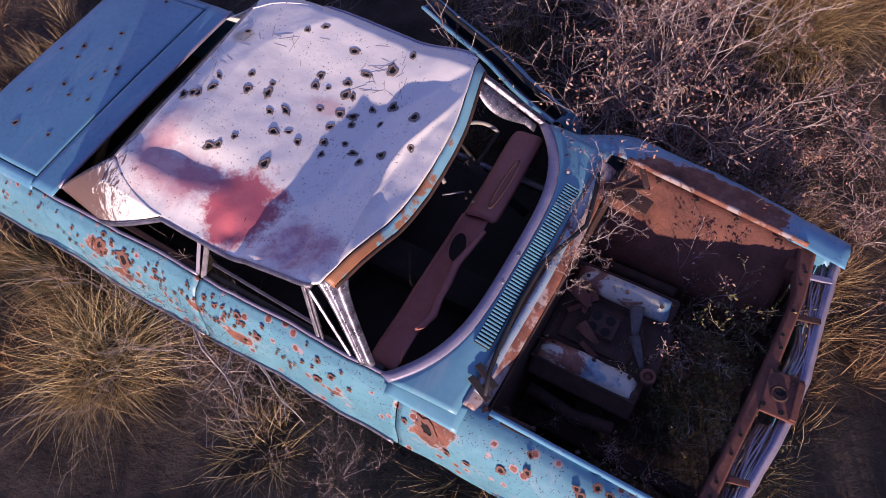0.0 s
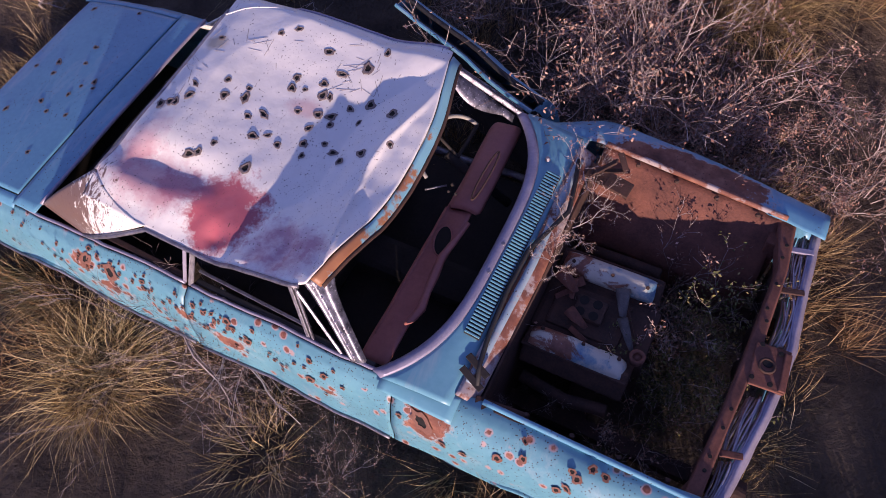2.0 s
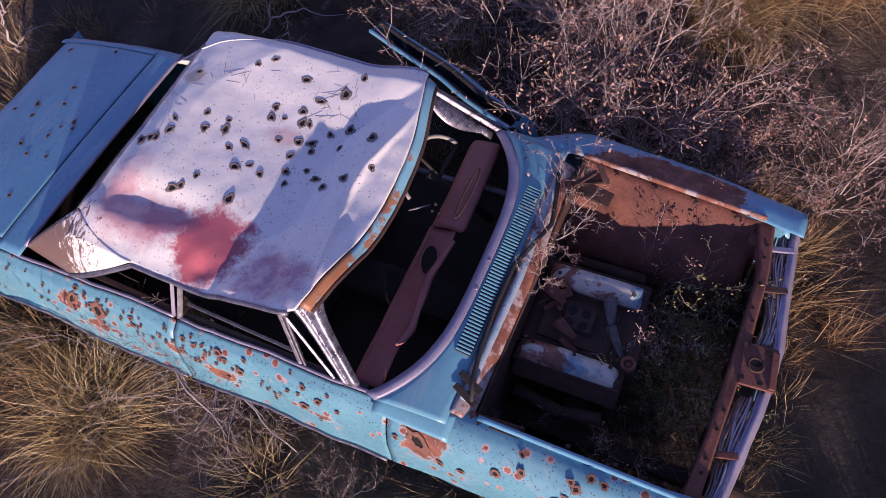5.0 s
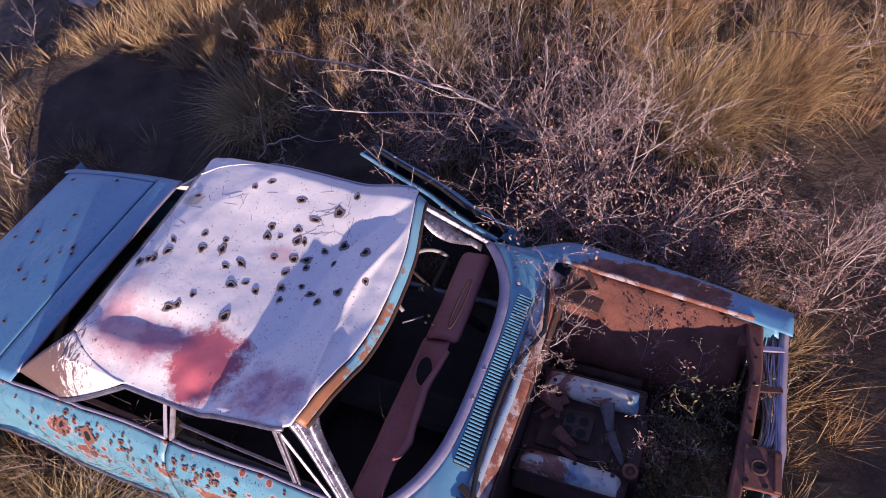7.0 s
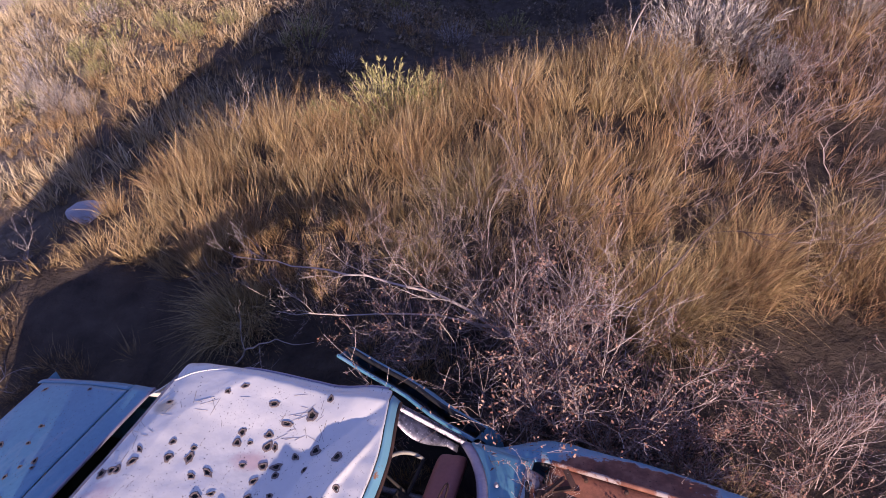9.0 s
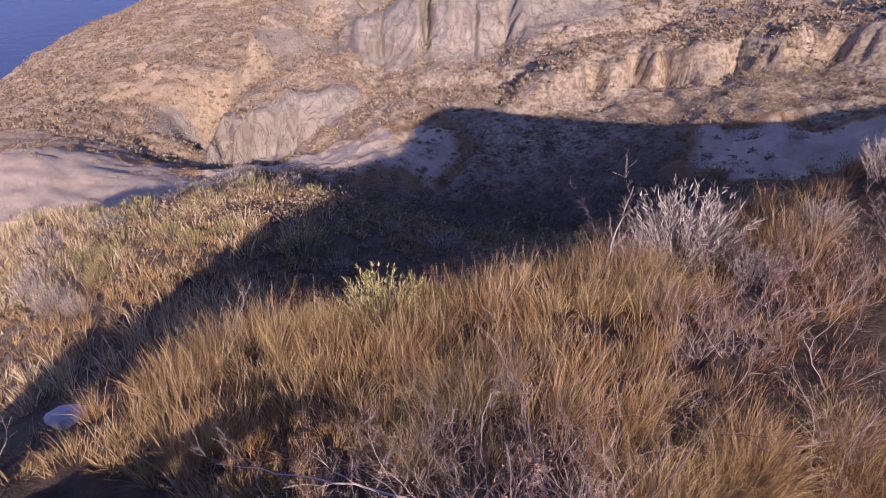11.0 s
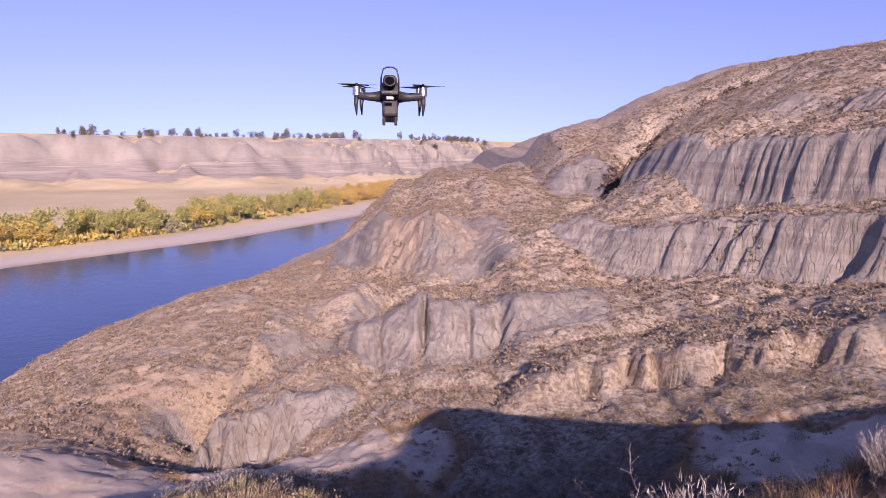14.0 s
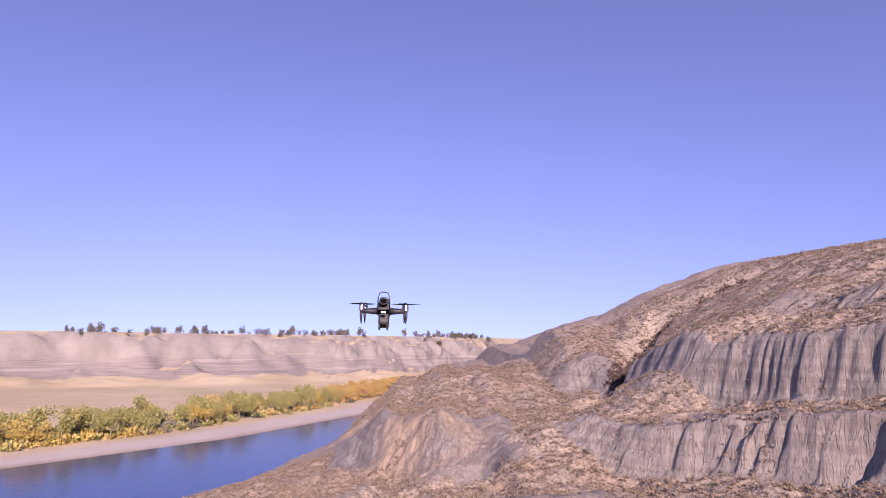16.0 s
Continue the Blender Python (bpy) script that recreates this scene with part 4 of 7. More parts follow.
strip("pillar_trim", (0.44, 0.82, 1.35), (0.86, 0.915, 0.99), 0.022, 0.02, PITTED, -0.5)
v, f = sheet(lambda u, w: Vector((lerp(0.50, 0.84, u), 0.765 + 0.09 * u - w * (0.04 + 0.07 * math.sin(math.pi * min(1, u * 1.2))), lerp(1.345, 1.0, u) - 0.02 * w)), steps(0, 1, 14), [0, 0.5, 1])
thick(part("pillar_liner", mesh_of("pillar_liner", v, f, True), PITTED, CAR, "torn silver pillar liner"), 0.004, 0)
strip("door_post", (-0.26, -0.745, 1.215), (-0.33, -0.845, 0.965), 0.035, 0.03, TRIM, 0.3)
strip("door_post", (-0.31, -0.755, 1.21), (-0.37, -0.85, 0.965), 0.018, 0.02, LAVENDER, 0.3)
strip("door_post", (-0.28, 0.80, 1.31), (-0.33, 0.86, 0.965), 0.05, 0.04, RUST_DARK)
strip("vent_window_frame", (0.385, -0.73, 1.33), (0.452, -0.842, 0.972), 0.022, 0.02, TRIM, 0.3)
strip("vent_window_frame", (0.395, -0.728, 1.34), (0.660, -0.852, 0.972), 0.016, 0.016, PITTED, 0.3)
strip("vent_window_frame", (0.42, -0.735, 1.33), (0.482, -0.845, 0.972), 0.012, 0.014, TRIM, 0.3)
strip("window_channel", (-1.05, -0.80, 0.975), (-0.34, -0.825, 0.97), 0.035, 0.02, RUST_DARK)
strip("window_channel", (-0.30, -0.82, 0.972), (0.84, -0.835, 0.972), 0.03, 0.02, RUBBER)
strip("window_rail", (-0.28, -0.78, 1.04), (0.44, -0.80, 0.99), 0.018, 0.012, TRIM)


# deck, trunk lid and tail
def deck_z(x, y):
    return 1.0 + 0.012 * (1 - (y / 0.8) ** 2) - 0.065 * max(0, (-1.6 - x) / 1.0) ** 1.5 + 0.006 * noise.noise((x * 2, y * 2, 7))


v, f = sheet(lambda x, y: Vector((x, y * tapered(x), deck_z(x, y))), steps(-1.695, -1.50, 8), steps(-0.865, 0.865, 30))
thick(part("deck_panel", mesh_of("deck_panel", v, f, True), BLUE, CAR), 0.006, 0)
v, f = sheet(lambda x, y: Vector((x, y * tapered(x), deck_z(x, y) - 0.05 * smooth(-2.55, -2.64, x))), steps(-2.64, -1.708, 40), steps(-0.80, 0.80, 50))
thick(part("trunk_lid", mesh_of("trunk_lid", v, f, True), BLUE, CAR, "dull blue trunk lid with bullet holes"), 0.006, 0)
for side in (-1, 1):
    v, f = sheet(lambda x, y: Vector((x, side * y * tapered(x), deck_z(x, y) - 0.004 - 0.03 * smooth(0.84, 0.88, y))), steps(-2.62, -1.70, 24), steps(0.808, 0.88, 6))
    thick(part("deck_edge", mesh_of("deck_edge", v, f if side < 0 else [q[::-1] for q in f], True), BLUE, CAR), 0.006, 0)
v, f = sheet(lambda y, z: Vector((-2.635 + 0.03 * math.sin((z - 0.3) * 4), y * 0.93, z)), steps(-1, 1, 20), steps(0.28, 0.90, 10))
thick(part("tail_panel", mesh_of("tail_panel", v, f, True), BLUE, CAR), 0.006, 0)
for y in (-0.66, -0.42, 0.42, 0.66):
    bm = bmesh.new()
    bmesh.ops.create_cone(bm, cap_ends=True, segments=20, radius1=0.07, radius2=0.055, depth=0.04, matrix=pose(-2.645, y, 0.68, 0, -90, 0))
    part("tail_lamp", bm, plain("red_lens", (0.12, 0.01, 0.01), (0.2, 0.02, 0.02), 10, 0.3) if y == -0.66 else bpy.data.materials["red_lens"], CAR)
v, f = tube([(-2.62, -0.95, 0.45), (-2.72, -0.8, 0.45), (-2.75, 0, 0.45), (-2.72, 0.8, 0.45), (-2.62, 0.95, 0.45)], 0.06, 8)
part("rear_bumper", mesh_of("rear_bumper", v, f, True), TRIM, CAR)

# rear window opening: seal, shelf with torn lining
seal = [Vector((-0.95, y * 0.60 / 0.6, roof_z(-0.95, y) - 0.006)) for y in steps(-0.6, 0.66, 16)]
v, f = tube(seal, 0.014, 6)
part("rear_window_trim", mesh_of("rear_window_trim", v, f, True), TRIM, CAR)
v, f = tube([Vector((-1.50, y, deck_z(-1.5, y) + 0.006)) for y in steps(-0.80, 0.86, 16)], 0.013, 6)
part("rear_window_trim", mesh_of("rear_window_trim", v, f, True), LAVENDER, CAR)
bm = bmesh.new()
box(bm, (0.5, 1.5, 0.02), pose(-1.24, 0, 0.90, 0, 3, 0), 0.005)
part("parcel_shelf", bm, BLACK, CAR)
v, f = sheet(lambda u, w: Vector((-1.42 + 0.28 * u + 0.05 * w, -0.38 + 0.34 * w, 0.955 + 0.05 * math.sin(3 * u + 2 * w))), steps(0, 1, 8), steps(0, 1, 8))
thick(part("torn_lining", mesh_of("torn_lining", v, f, True), plain("straw_padding", (0.22, 0.15, 0.07), (0.42, 0.33, 0.20), 14), CAR, "torn straw-coloured rear shelf padding"), 0.02)

# cowl: windshield frame, panel, grille slats, firewall edge
def cowl_curve(w, grow=0.0):
    y = w * (0.865 + 0.35 * grow)
    return Vector((1.105 - 0.255 * abs(w) ** 3.6 + grow, y, 1.012 - 0.012 * abs(w) ** 2))


v, f = sheet(lambda w, g: cowl_curve(w, 0.055 * g) + Vector((0, 0, 0.012 * math.sin(math.pi * g))), steps(-1, 1, 70), steps(0, 1, 6))
thick(part("windshield_frame", mesh_of("windshield_frame", v, f, True), LAVENDER, CAR, "dull silver lower windshield frame"), 0.012, 0)


def cowl_at(w, g):
    a = cowl_curve(w, 0.05)
    b = Vector((1.285 - 0.02 * abs(w), w * 0.86, 0.968))
    p = a.lerp(b, g)
    return p + Vector((0, 0, 0.01 * math.sin(math.pi * g)))


v, f = sheet(cowl_at, steps(-1, 1, 60), steps(0, 1, 8))
thick(part("cowl_panel", mesh_of("cowl_panel", v, [q[::-1] for q in f], True), COWL_BLUE, CAR, "turquoise cowl panel"), 0.006, 0)
for side in (-1, 1):
    v, f = sheet(lambda u, w: Vector((lerp(0.90, 1.30, u), side * lerp(0.80 + 0.06 * (1 - u), 0.93, w), 0.985 - 0.02 * u - 0.028 * w * w)), steps(0, 1, 10), steps(0, 1, 8))
    thick(part("cowl_corner", mesh_of("cowl_corner", v, f if side < 0 else [q[::-1] for q in f], True), COWL_BLUE, CAR), 0.006, 0)
bm = bmesh.new()
box(bm, (0.086, 1.06, 0.012), pose(1.213, 0.02, 1.000, 0, 17, 0), 0.003)
part("vent_tray", bm, BLACK, CAR)
bm = bmesh.new()
box(bm, (0.082, 0.0095, 0.007), None, 0.002)
slat_mesh = bpy.data.meshes.new("vent_slat")
bm.to_mesh(slat_mesh)
bm.free()
for i in range(53):
    part("vent_slat", slat_mesh, COWL_BLUE, CAR, "", pose(1.213, -0.50 + 0.02 * i, 1.008, 0, 17, 0))
for y in (0.02, 0.62, -0.16):
    bm = bmesh.new()
    bmesh.ops.create_cone(bm, cap_ends=True, segments=14, radius1=0.016, radius2=0.010, depth=0.02, matrix=pose(1.145, y, 1.02))
    part("wiper_pivot", bm, TRIM, CAR)
n = Nodes("cowl_edge_rust", 0.7)
SEAM = paint("chalky_blue_seam", (0.20, 0.36, 0.44), (0.38, 0.46, 0.52), 0.56)
EDGE_RUST = n.done(n.mix(n.ramp(n.noise(5, 6, 0.7), (0.50, 0.0), (0.56, 1.0)), rust_ramp(n), (0.40, 0.34, 0.33)))
v, f = sheet(lambda w, g: Vector((1.285 + 0.10 * g - 0.02 * abs(w), w * 0.80, 0.972 - 0.05 * g * g + 0.006 * noise.noise((w * 8, g, 2)))), steps(-1, 1, 60), steps(0, 1, 6))
thick(part("cowl_lip", mesh_of("cowl_lip", v, [q[::-1] for q in f], True), EDGE_RUST, CAR, "rusted cowl lip flaking pale paint"), 0.008, 0)
v, f = sheet(lambda w, g: Vector((1.302 + 0.040 * g - 0.02 * abs(w), w * 0.72, 0.978 - 0.012 * g + 0.005 * noise.noise((w * 11, g * 2, 5)))), steps(-1, 1, 60), [0, 0.5, 1])
thick(part("cowl_seam", mesh_of("cowl_seam", v, [q[::-1] for q in f], True), SEAM, CAR, "chalky pale blue cowl seam"), 0.006, 0)
v, f = sheet(lambda y, z: Vector((1.385, y, z)), steps(-0.80, 0.80, 16), steps(0.20, 0.925, 10))
thick(part("firewall", mesh_of("firewall", v, f), RUST_DARK, CAR), 0.01, 0)
hose = [(1.30, 0.70, 0.985), (1.345, 0.52, 1.0), (1.375, 0.36, 0.985), (1.33, 0.22, 0.99), (1.275, 0.05, 0.995), (1.27, -0.2, 0.995), (1.285, -0.45, 0.992), (1.31, -0.62, 0.985), (1.345, -0.72, 0.98)]
v, f = tube(hose, 0.013, 7)
part("wiper_hose", mesh_of("wiper_hose", v, f, True), RUBBER, CAR)
for y0 in (-0.60, -0.67):
    strip("wiper_link", (1.24, y0, 0.995), (1.37, y0 - 0.06, 0.98), 0.035, 0.01, BLACK)

# engine bay
for side in (-1, 1):
    # near-side wall uses the darker rust, so its shade is in the colour
    v, f = sheet(lambda u, w: Vector((lerp(1.39, 2.40, u), side * (lerp(0.775 + (lerp(0.11, 0.03, u) if side > 0 else 0), 0.50 if side > 0 else 0.80, min(1, w * 1.5) ** 0.9) - 0.05 * math.exp(-(((u - 0.38) / 0.26) ** 2)) * math.sin(math.pi * min(1, 1.3 * w)) + 0.022 * noise.noise((u * 7, w * 5, side)) + 0.012 * abs(noise.noise((u * 15, w * 11, side)))), lerp(0.945 - 0.06 * u, 0.34, w))), steps(0, 1, 30), steps(0, 1, 20))
    thick(part("inner_fender", mesh_of("inner_fender", v, f if side > 0 else [q[::-1] for q in f], True), RUST if side > 0 else RUST_DARK, CAR, "red-rusted inner fender" if side > 0 else "rusted inner fender, coloured darker for shade"), 0.008, 0)
    v, f = tube([(lerp(1.40, 2.42, u), side * (0.772 + (lerp(0.11, 0.03, u) if side > 0 else 0)), 0.962 - 0.055 * u) for u in steps(0, 1, 20)], 0.016, 6)
    part("fender_flange", mesh_of("fender_flange", v, f, True), EDGE_RUST if side > 0 else BLUE, CAR)
    for u in (0.2, 0.42, 0.64, 0.86):
        bm = bmesh.new()
        bmesh.ops.create_cone(bm, cap_ends=True, segments=10, radius1=0.014, radius2=0.010, depth=0.016, matrix=pose(lerp(1.40, 2.42, u), side * (0.735 + (lerp(0.11, 0.03, u) if side > 0 else 0)), 0.945 - 0.055 * u))
        part("bolt", bm, RUST_DARK, CAR)
BAR_Y = [-0.80, -0.73, -0.40, 0.03, 0.51, 0.66, 0.80]


def bar_x(y):
    return float(np.interp(y, BAR_Y, [2.388, 2.398, 2.428, 2.458, 2.474, 2.45, 2.428]))


def bar_at(y, a):
    """The top of the bar is flat, its edges turned down."""
    half = float(np.interp(y, BAR_Y, [0.038, 0.034, 0.026, 0.030, 0.024, 0.036, 0.046]))
    c, q = math.cos(a), math.sin(a)
    return Vector((bar_x(y) - half * max(-1, min(1, 1.5 * c)), y, 0.855 + 0.022 * max(-1, min(1, 1.6 * q)) - (0.05 if q < -0.2 else 0) + 0.004 * noise.noise((y * 6, c, q))))


v, f = sheet(bar_at, steps(-0.80, 0.80, 46), steps(0, 2 * math.pi, 17))
SUPPORT = part("radiator_support", mesh_of("radiator_support", v, f, True), RUST, CAR, "brown rusted radiator support bar")
for y in (-0.62, -0.55, -0.40, -0.30, 0.20, 0.27, 0.42, 0.58, 0.66):
    bm = bmesh.new()
    bmesh.ops.create_cone(bm, cap_ends=True, segments=10, radius1=0.009, radius2=0.009, depth=0.006, matrix=pose(bar_x(y) + 0.008 * math.sin(40 * y), y, 0.879))
    part("bolt_hole", bm, HOLE, SUPPORT)
# unseen sheet added behind the grille to keep sun out of the bay
v, f = sheet(lambda y, z: Vector((bar_x(y) + 0.005 + 0.01 * math.sin(30 * y), y, z)), steps(-0.70, 0.70, 50), steps(0.30, 0.80, 6))
thick(part("radiator_baffle", mesh_of("radiator_baffle", v, f, True), RUST_DARK, CAR), 0.006, 0)
for y in (-0.72, 0.72):
    bm = bmesh.new()
    box(bm, (0.07, 0.10, 0.55), pose(2.40, y, 0.56), 0.01)
    part("support_post", bm, RUST, CAR)
bm = bmesh.new()
box(bm, (0.165, 0.225, 0.018), pose(2.545, -0.03, 0.872, 0, 3, 4), 0.006)
box(bm, (0.035, 0.20, 0.05), pose(2.61, -0.03, 0.862, 0, 12, 4), 0.006)
latch = part("latch_plate", bm, RUST, CAR, "rusted hood latch plate")
ring_v, ring_f = joined([tube([(2.53 + 0.035 * math.cos(a), -0.03 + 0.035 * math.sin(a), 0.884) for a in steps(0, 2 * math.pi, 17)], 0.008, 6, False)])
part("latch_ring", mesh_of("latch_ring", ring_v, ring_f, True), RUST_DARK, latch)
for dx, dy in ((0.0, -0.012), (0.045, 0.055), (-0.045, 0.07), (0.035, -0.115), (-0.05, -0.11)):
    bm = bmesh.new()
    bmesh.ops.create_cone(bm, cap_ends=True, segments=14, radius1=0.026 if dx == 0 else 0.013, radius2=0.024 if dx == 0 else 0.012, depth=0.006, matrix=pose(2.53 + dx, -0.0 + dy, 0.884))
    part("latch_hole", bm, HOLE, latch)


def nose_x(y):
    return float(np.interp(y, [-0.95, -0.67, -0.45, -0.235, -0.05, 0.137, 0.286, 0.60, 0.848, 1.0], [2.47, 2.541, 2.58, 2.613, 2.634, 2.645, 2.630, 2.617, 2.604, 2.60]))


v, f = sheet(lambda y, g: Vector((nose_x(y) - 0.045 + 0.048 * g + 0.006 * noise.noise((y * 9, g, 8)), y, 0.83 - 0.035 * g * g + 0.014 * (g > 0.3) * (g < 0.7) + 0.010 * noise.noise((y * 7, g, 3)))), steps(-0.92, 0.92, 60), steps(0, 1, 8))
thick(part("nose_panel", mesh_of("nose_panel", v, [q[::-1] for q in f], True), LAVENDER, CAR, "silver nose strip above the grille"), 0.02, 0)
GRILLE = plain("crumpled_bright_grille", (0.24, 0.23, 0.27), (0.62, 0.60, 0.66), 24, 0.35, 0.6, 0.4)
for i in range(9):
    for k, (y0, y1) in enumerate(((-0.86, -0.52), (-0.50, -0.17), (0.12, 0.40), (0.42, 0.78))):
        bow = (0.018, -0.012, 0.022, -0.016)[k]
        path = [(lerp(bar_x(y), nose_x(y), 0.40 + 0.062 * i) - 0.008 + bow * math.sin(math.pi * (y - y0) / (y1 - y0)) * (1 - 0.07 * i) + 0.004 * math.sin(21 * y + 1.7 * i), y, 0.825 - 0.014 * abs(i - 4) + 0.012 * math.sin(11 * y + 2 * i + k)) for y in steps(y0, y1, 14)]
        part("grille_bar", mesh_of("grille_bar", *tube(path, 0.0062, 5), True), GRILLE, CAR)
for y, mat in ((-0.51, RUST), (0.41, RUST_DARK), (0.66, LAVENDER)):
    strip("grille_brace", (bar_x(y) + 0.02, y, 0.85), (nose_x(y) - 0.02, y + 0.03, 0.842), 0.032, 0.016, mat)
v, f = sheet(lambda y, z: Vector((nose_x(y) - 0.02, y, z)), steps(-0.92, 0.92, 20), steps(0.25, 0.5, 4))
thick(part("valance", mesh_of("valance", v, f, True), SIDE_BLUE, CAR), 0.01, 0)
for side in (-1, 1):
    for y in (0.60, 0.80):
        bm = bmesh.new()
        bmesh.ops.create_cone(bm, cap_ends=True, segments=24, radius1=0.085, radius2=0.07, depth=0.08, matrix=pose(2.585, side * y, 0.65, 0, 90, 0))
        part("headlamp_bucket", bm, RUST_DARK, CAR)

GREY_IRON = plain("dull_grey_iron", (0.05, 0.048, 0.05), (0.15, 0.14, 0.14), 14, 0.6, 0.3)
# engine: block, heads with covers, manifold, carburettor, pipes
bm = bmesh.new()
box(bm, (0.62, 0.34, 0.42), pose(1.70, -0.04, 0.50), 0.03)
part("engine_block", bm, RUST_DARK, CAR, "dark rusted engine block")
for y, tilt in ((0.20, 40), (-0.28, -40)):
    bm = bmesh.new()
    box(bm, (0.56, 0.22, 0.16), pose(1.69, y, 0.66, tilt, 0, 0), 0.02)
    part("cylinder_head", bm, RUST_DARK, CAR)
def cover_at(u, a):
    """A pressed valve cover: a rounded ridge with soft ends and two bosses."""
    end = (1 - abs(2 * u - 1) ** 7) ** 0.5 if 0 < u < 1 else 0.0
    q = math.sin(a)
    boss = 0.010 * math.exp(-(((u - 0.42) / 0.05) ** 2)) * q**3 - 0.006 * math.exp(-(((u - 0.66) / 0.08) ** 2)) * q
    return Vector((lerp(-0.265, 0.265, u), 0.066 * math.cos(a) * (0.72 + 0.28 * end), 0.075 * q**0.75 * end + boss))


for y, tilt in ((0.205, 24), (-0.285, -24)):
    m = pose(1.683, y, 0.735, tilt, 0, 0)
    v, f = sheet(cover_at, steps(0, 1, 30), steps(0, math.pi, 15))
    cover = part("valve_cover", mesh_of("valve_cover", [m @ p for p in v], f, True), ENGINE, CAR, "blue and white valve cover flaking to rust")
    bm = bmesh.new()
    box(bm, (0.56, 0.150, 0.012), m, 0.005)
    part("cover_flange", bm, RUST_DARK, cover)
    for dx in (-0.20, 0.02, 0.21):
        bm = bmesh.new()
        bmesh.ops.create_cone(bm, cap_ends=True, segments=8, radius1=0.011, radius2=0.009, depth=0.016, matrix=m @ pose(dx, 0.01, 0.078))
        part("cover_bolt", bm, RUST_DARK, cover)
bm = bmesh.new()
box(bm, (0.40, 0.26, 0.06), pose(1.66, -0.04, 0.70), 0.02)
box(bm, (0.16, 0.13, 0.05), pose(1.66, -0.03, 0.745), 0.01)
manifold = part("intake_manifold", bm, RUST_DARK, CAR)
for dx, dy in ((0.03, -0.05), (0.03, 0.02), (-0.045, -0.05), (-0.045, 0.02)):
    bm = bmesh.new()
    bmesh.ops.create_cone(bm, cap_ends=True, segments=14, radius1=0.026, radius2=0.026, depth=0.01, matrix=pose(1.66 + dx, -0.015 + dy, 0.768))
    part("bore", bm, HOLE, manifold)
for a, b, w in (((1.50, 0.06, 0.74), (1.57, 0.12, 0.76), 0.05), ((1.80, 0.10, 0.75), (1.93, -0.12, 0.72), 0.035), ((1.60, -0.16, 0.74), (1.70, -0.20, 0.73), 0.03), ((1.46, -0.02, 0.73), (1.54, 0.06, 0.75), 0.03)):
    strip("engine_bracket", a, b, w, 0.012, RUST_DARK if w == 0.035 else RUST, 0.4)
for (x0, y0), (x1, y1), z, w in (((1.44, 0.10), (1.56, 0.02), 0.80, 0.06), ((1.52, 0.09), (1.55, -0.02), 0.79, 0.045), ((1.56, -0.09), (1.68, -0.15), 0.79, 0.05), ((1.78, 0.13), (1.83, -0.02), 0.80, 0.05), ((1.83, -0.02), (1.93, -0.17), 0.78, 0.03)):
    v, f = sheet(lambda u, q: Vector((lerp(x0, x1, u) + (q - 0.5) * w * (1.2 - 0.7 * u) * (y1 - y0) / 0.12, lerp(y0, y1, u) - (q - 0.5) * w * (1.2 - 0.7 * u) * (x1 - x0) / 0.12, z + 0.012 * math.sin(4 * u + 3 * q))), steps(0, 1, 6), steps(0, 1, 4))
    thick(part("torn_bracket", mesh_of("torn_bracket", v, f, True), RUST if x0 < 1.7 else GREY_IRON, CAR, "bent rusty bracket"), 0.006, 0)
v, f = joined([tube([(1.97 + 0.032 * math.cos(a), -0.20 + 0.032 * math.sin(a), 0.80) for a in steps(0, 2 * math.pi, 17)], 0.010, 6, False), tube([(1.97, -0.20, 0.74), (1.97, -0.20, 0.795)], 0.03, 12)])
part("thermostat_housing", mesh_of("thermostat_housing", v, f, True), RUST, CAR)
for y in (-0.46, 0.40):
    v, f = tube([(1.45, y, 0.60), (1.70, y * 1.05, 0.57), (1.92, y, 0.60)], 0.035, 8)
    part("exhaust_manifold", mesh_of("exhaust_manifold", v, f, True), RUST_DARK, CAR)
for side in (-1, 1):
    bm = bmesh.new()
    box(bm, (1.3, 0.09, 0.10), pose(2.0, side * 0.50, 0.27), 0.012)
    part("frame_rail", bm, RUST_DARK, CAR)
bm = bmesh.new()
box(bm, (0.14, 1.0, 0.10), pose(1.75, 0, 0.22), 0.02)
part("cross_member", bm, RUST_DARK, CAR)

# hood hinges: bent arms and springs
for side, y in ((1, 0.69), (-1, -0.80)):
    hinge = strip("hood_hinge", (1.36, y, 0.945), (1.62, y - side * 0.03, 0.90), 0.10, 0.02, RUST_DARK)
    arms = (((1.42, y, 0.96), (1.58, y - side * 0.05, 1.10)), ((1.40, y - side * 0.03, 0.96), (1.52, y - side * 0.02, 1.12)), ((1.58, y - side * 0.05, 1.10), (1.52, y + side * 0.03, 1.13))) if side > 0 else (((1.40, y, 0.95), (1.46, y + 0.02, 0.94)), ((1.46, y + 0.02, 0.95), (1.72, y + 0.02, 0.93)))
    for a, b in arms:
        d = Vector(b) - Vector(a)
        bm = bmesh.new()
        box(bm, (d.length, 0.032, 0.012), Matrix.Translation((Vector(a) + Vector(b)) / 2) @ d.to_track_quat("X", "Z").to_matrix().to_4x4(), 0.003)
        part("hinge_arm", bm, RUST_DARK, hinge)

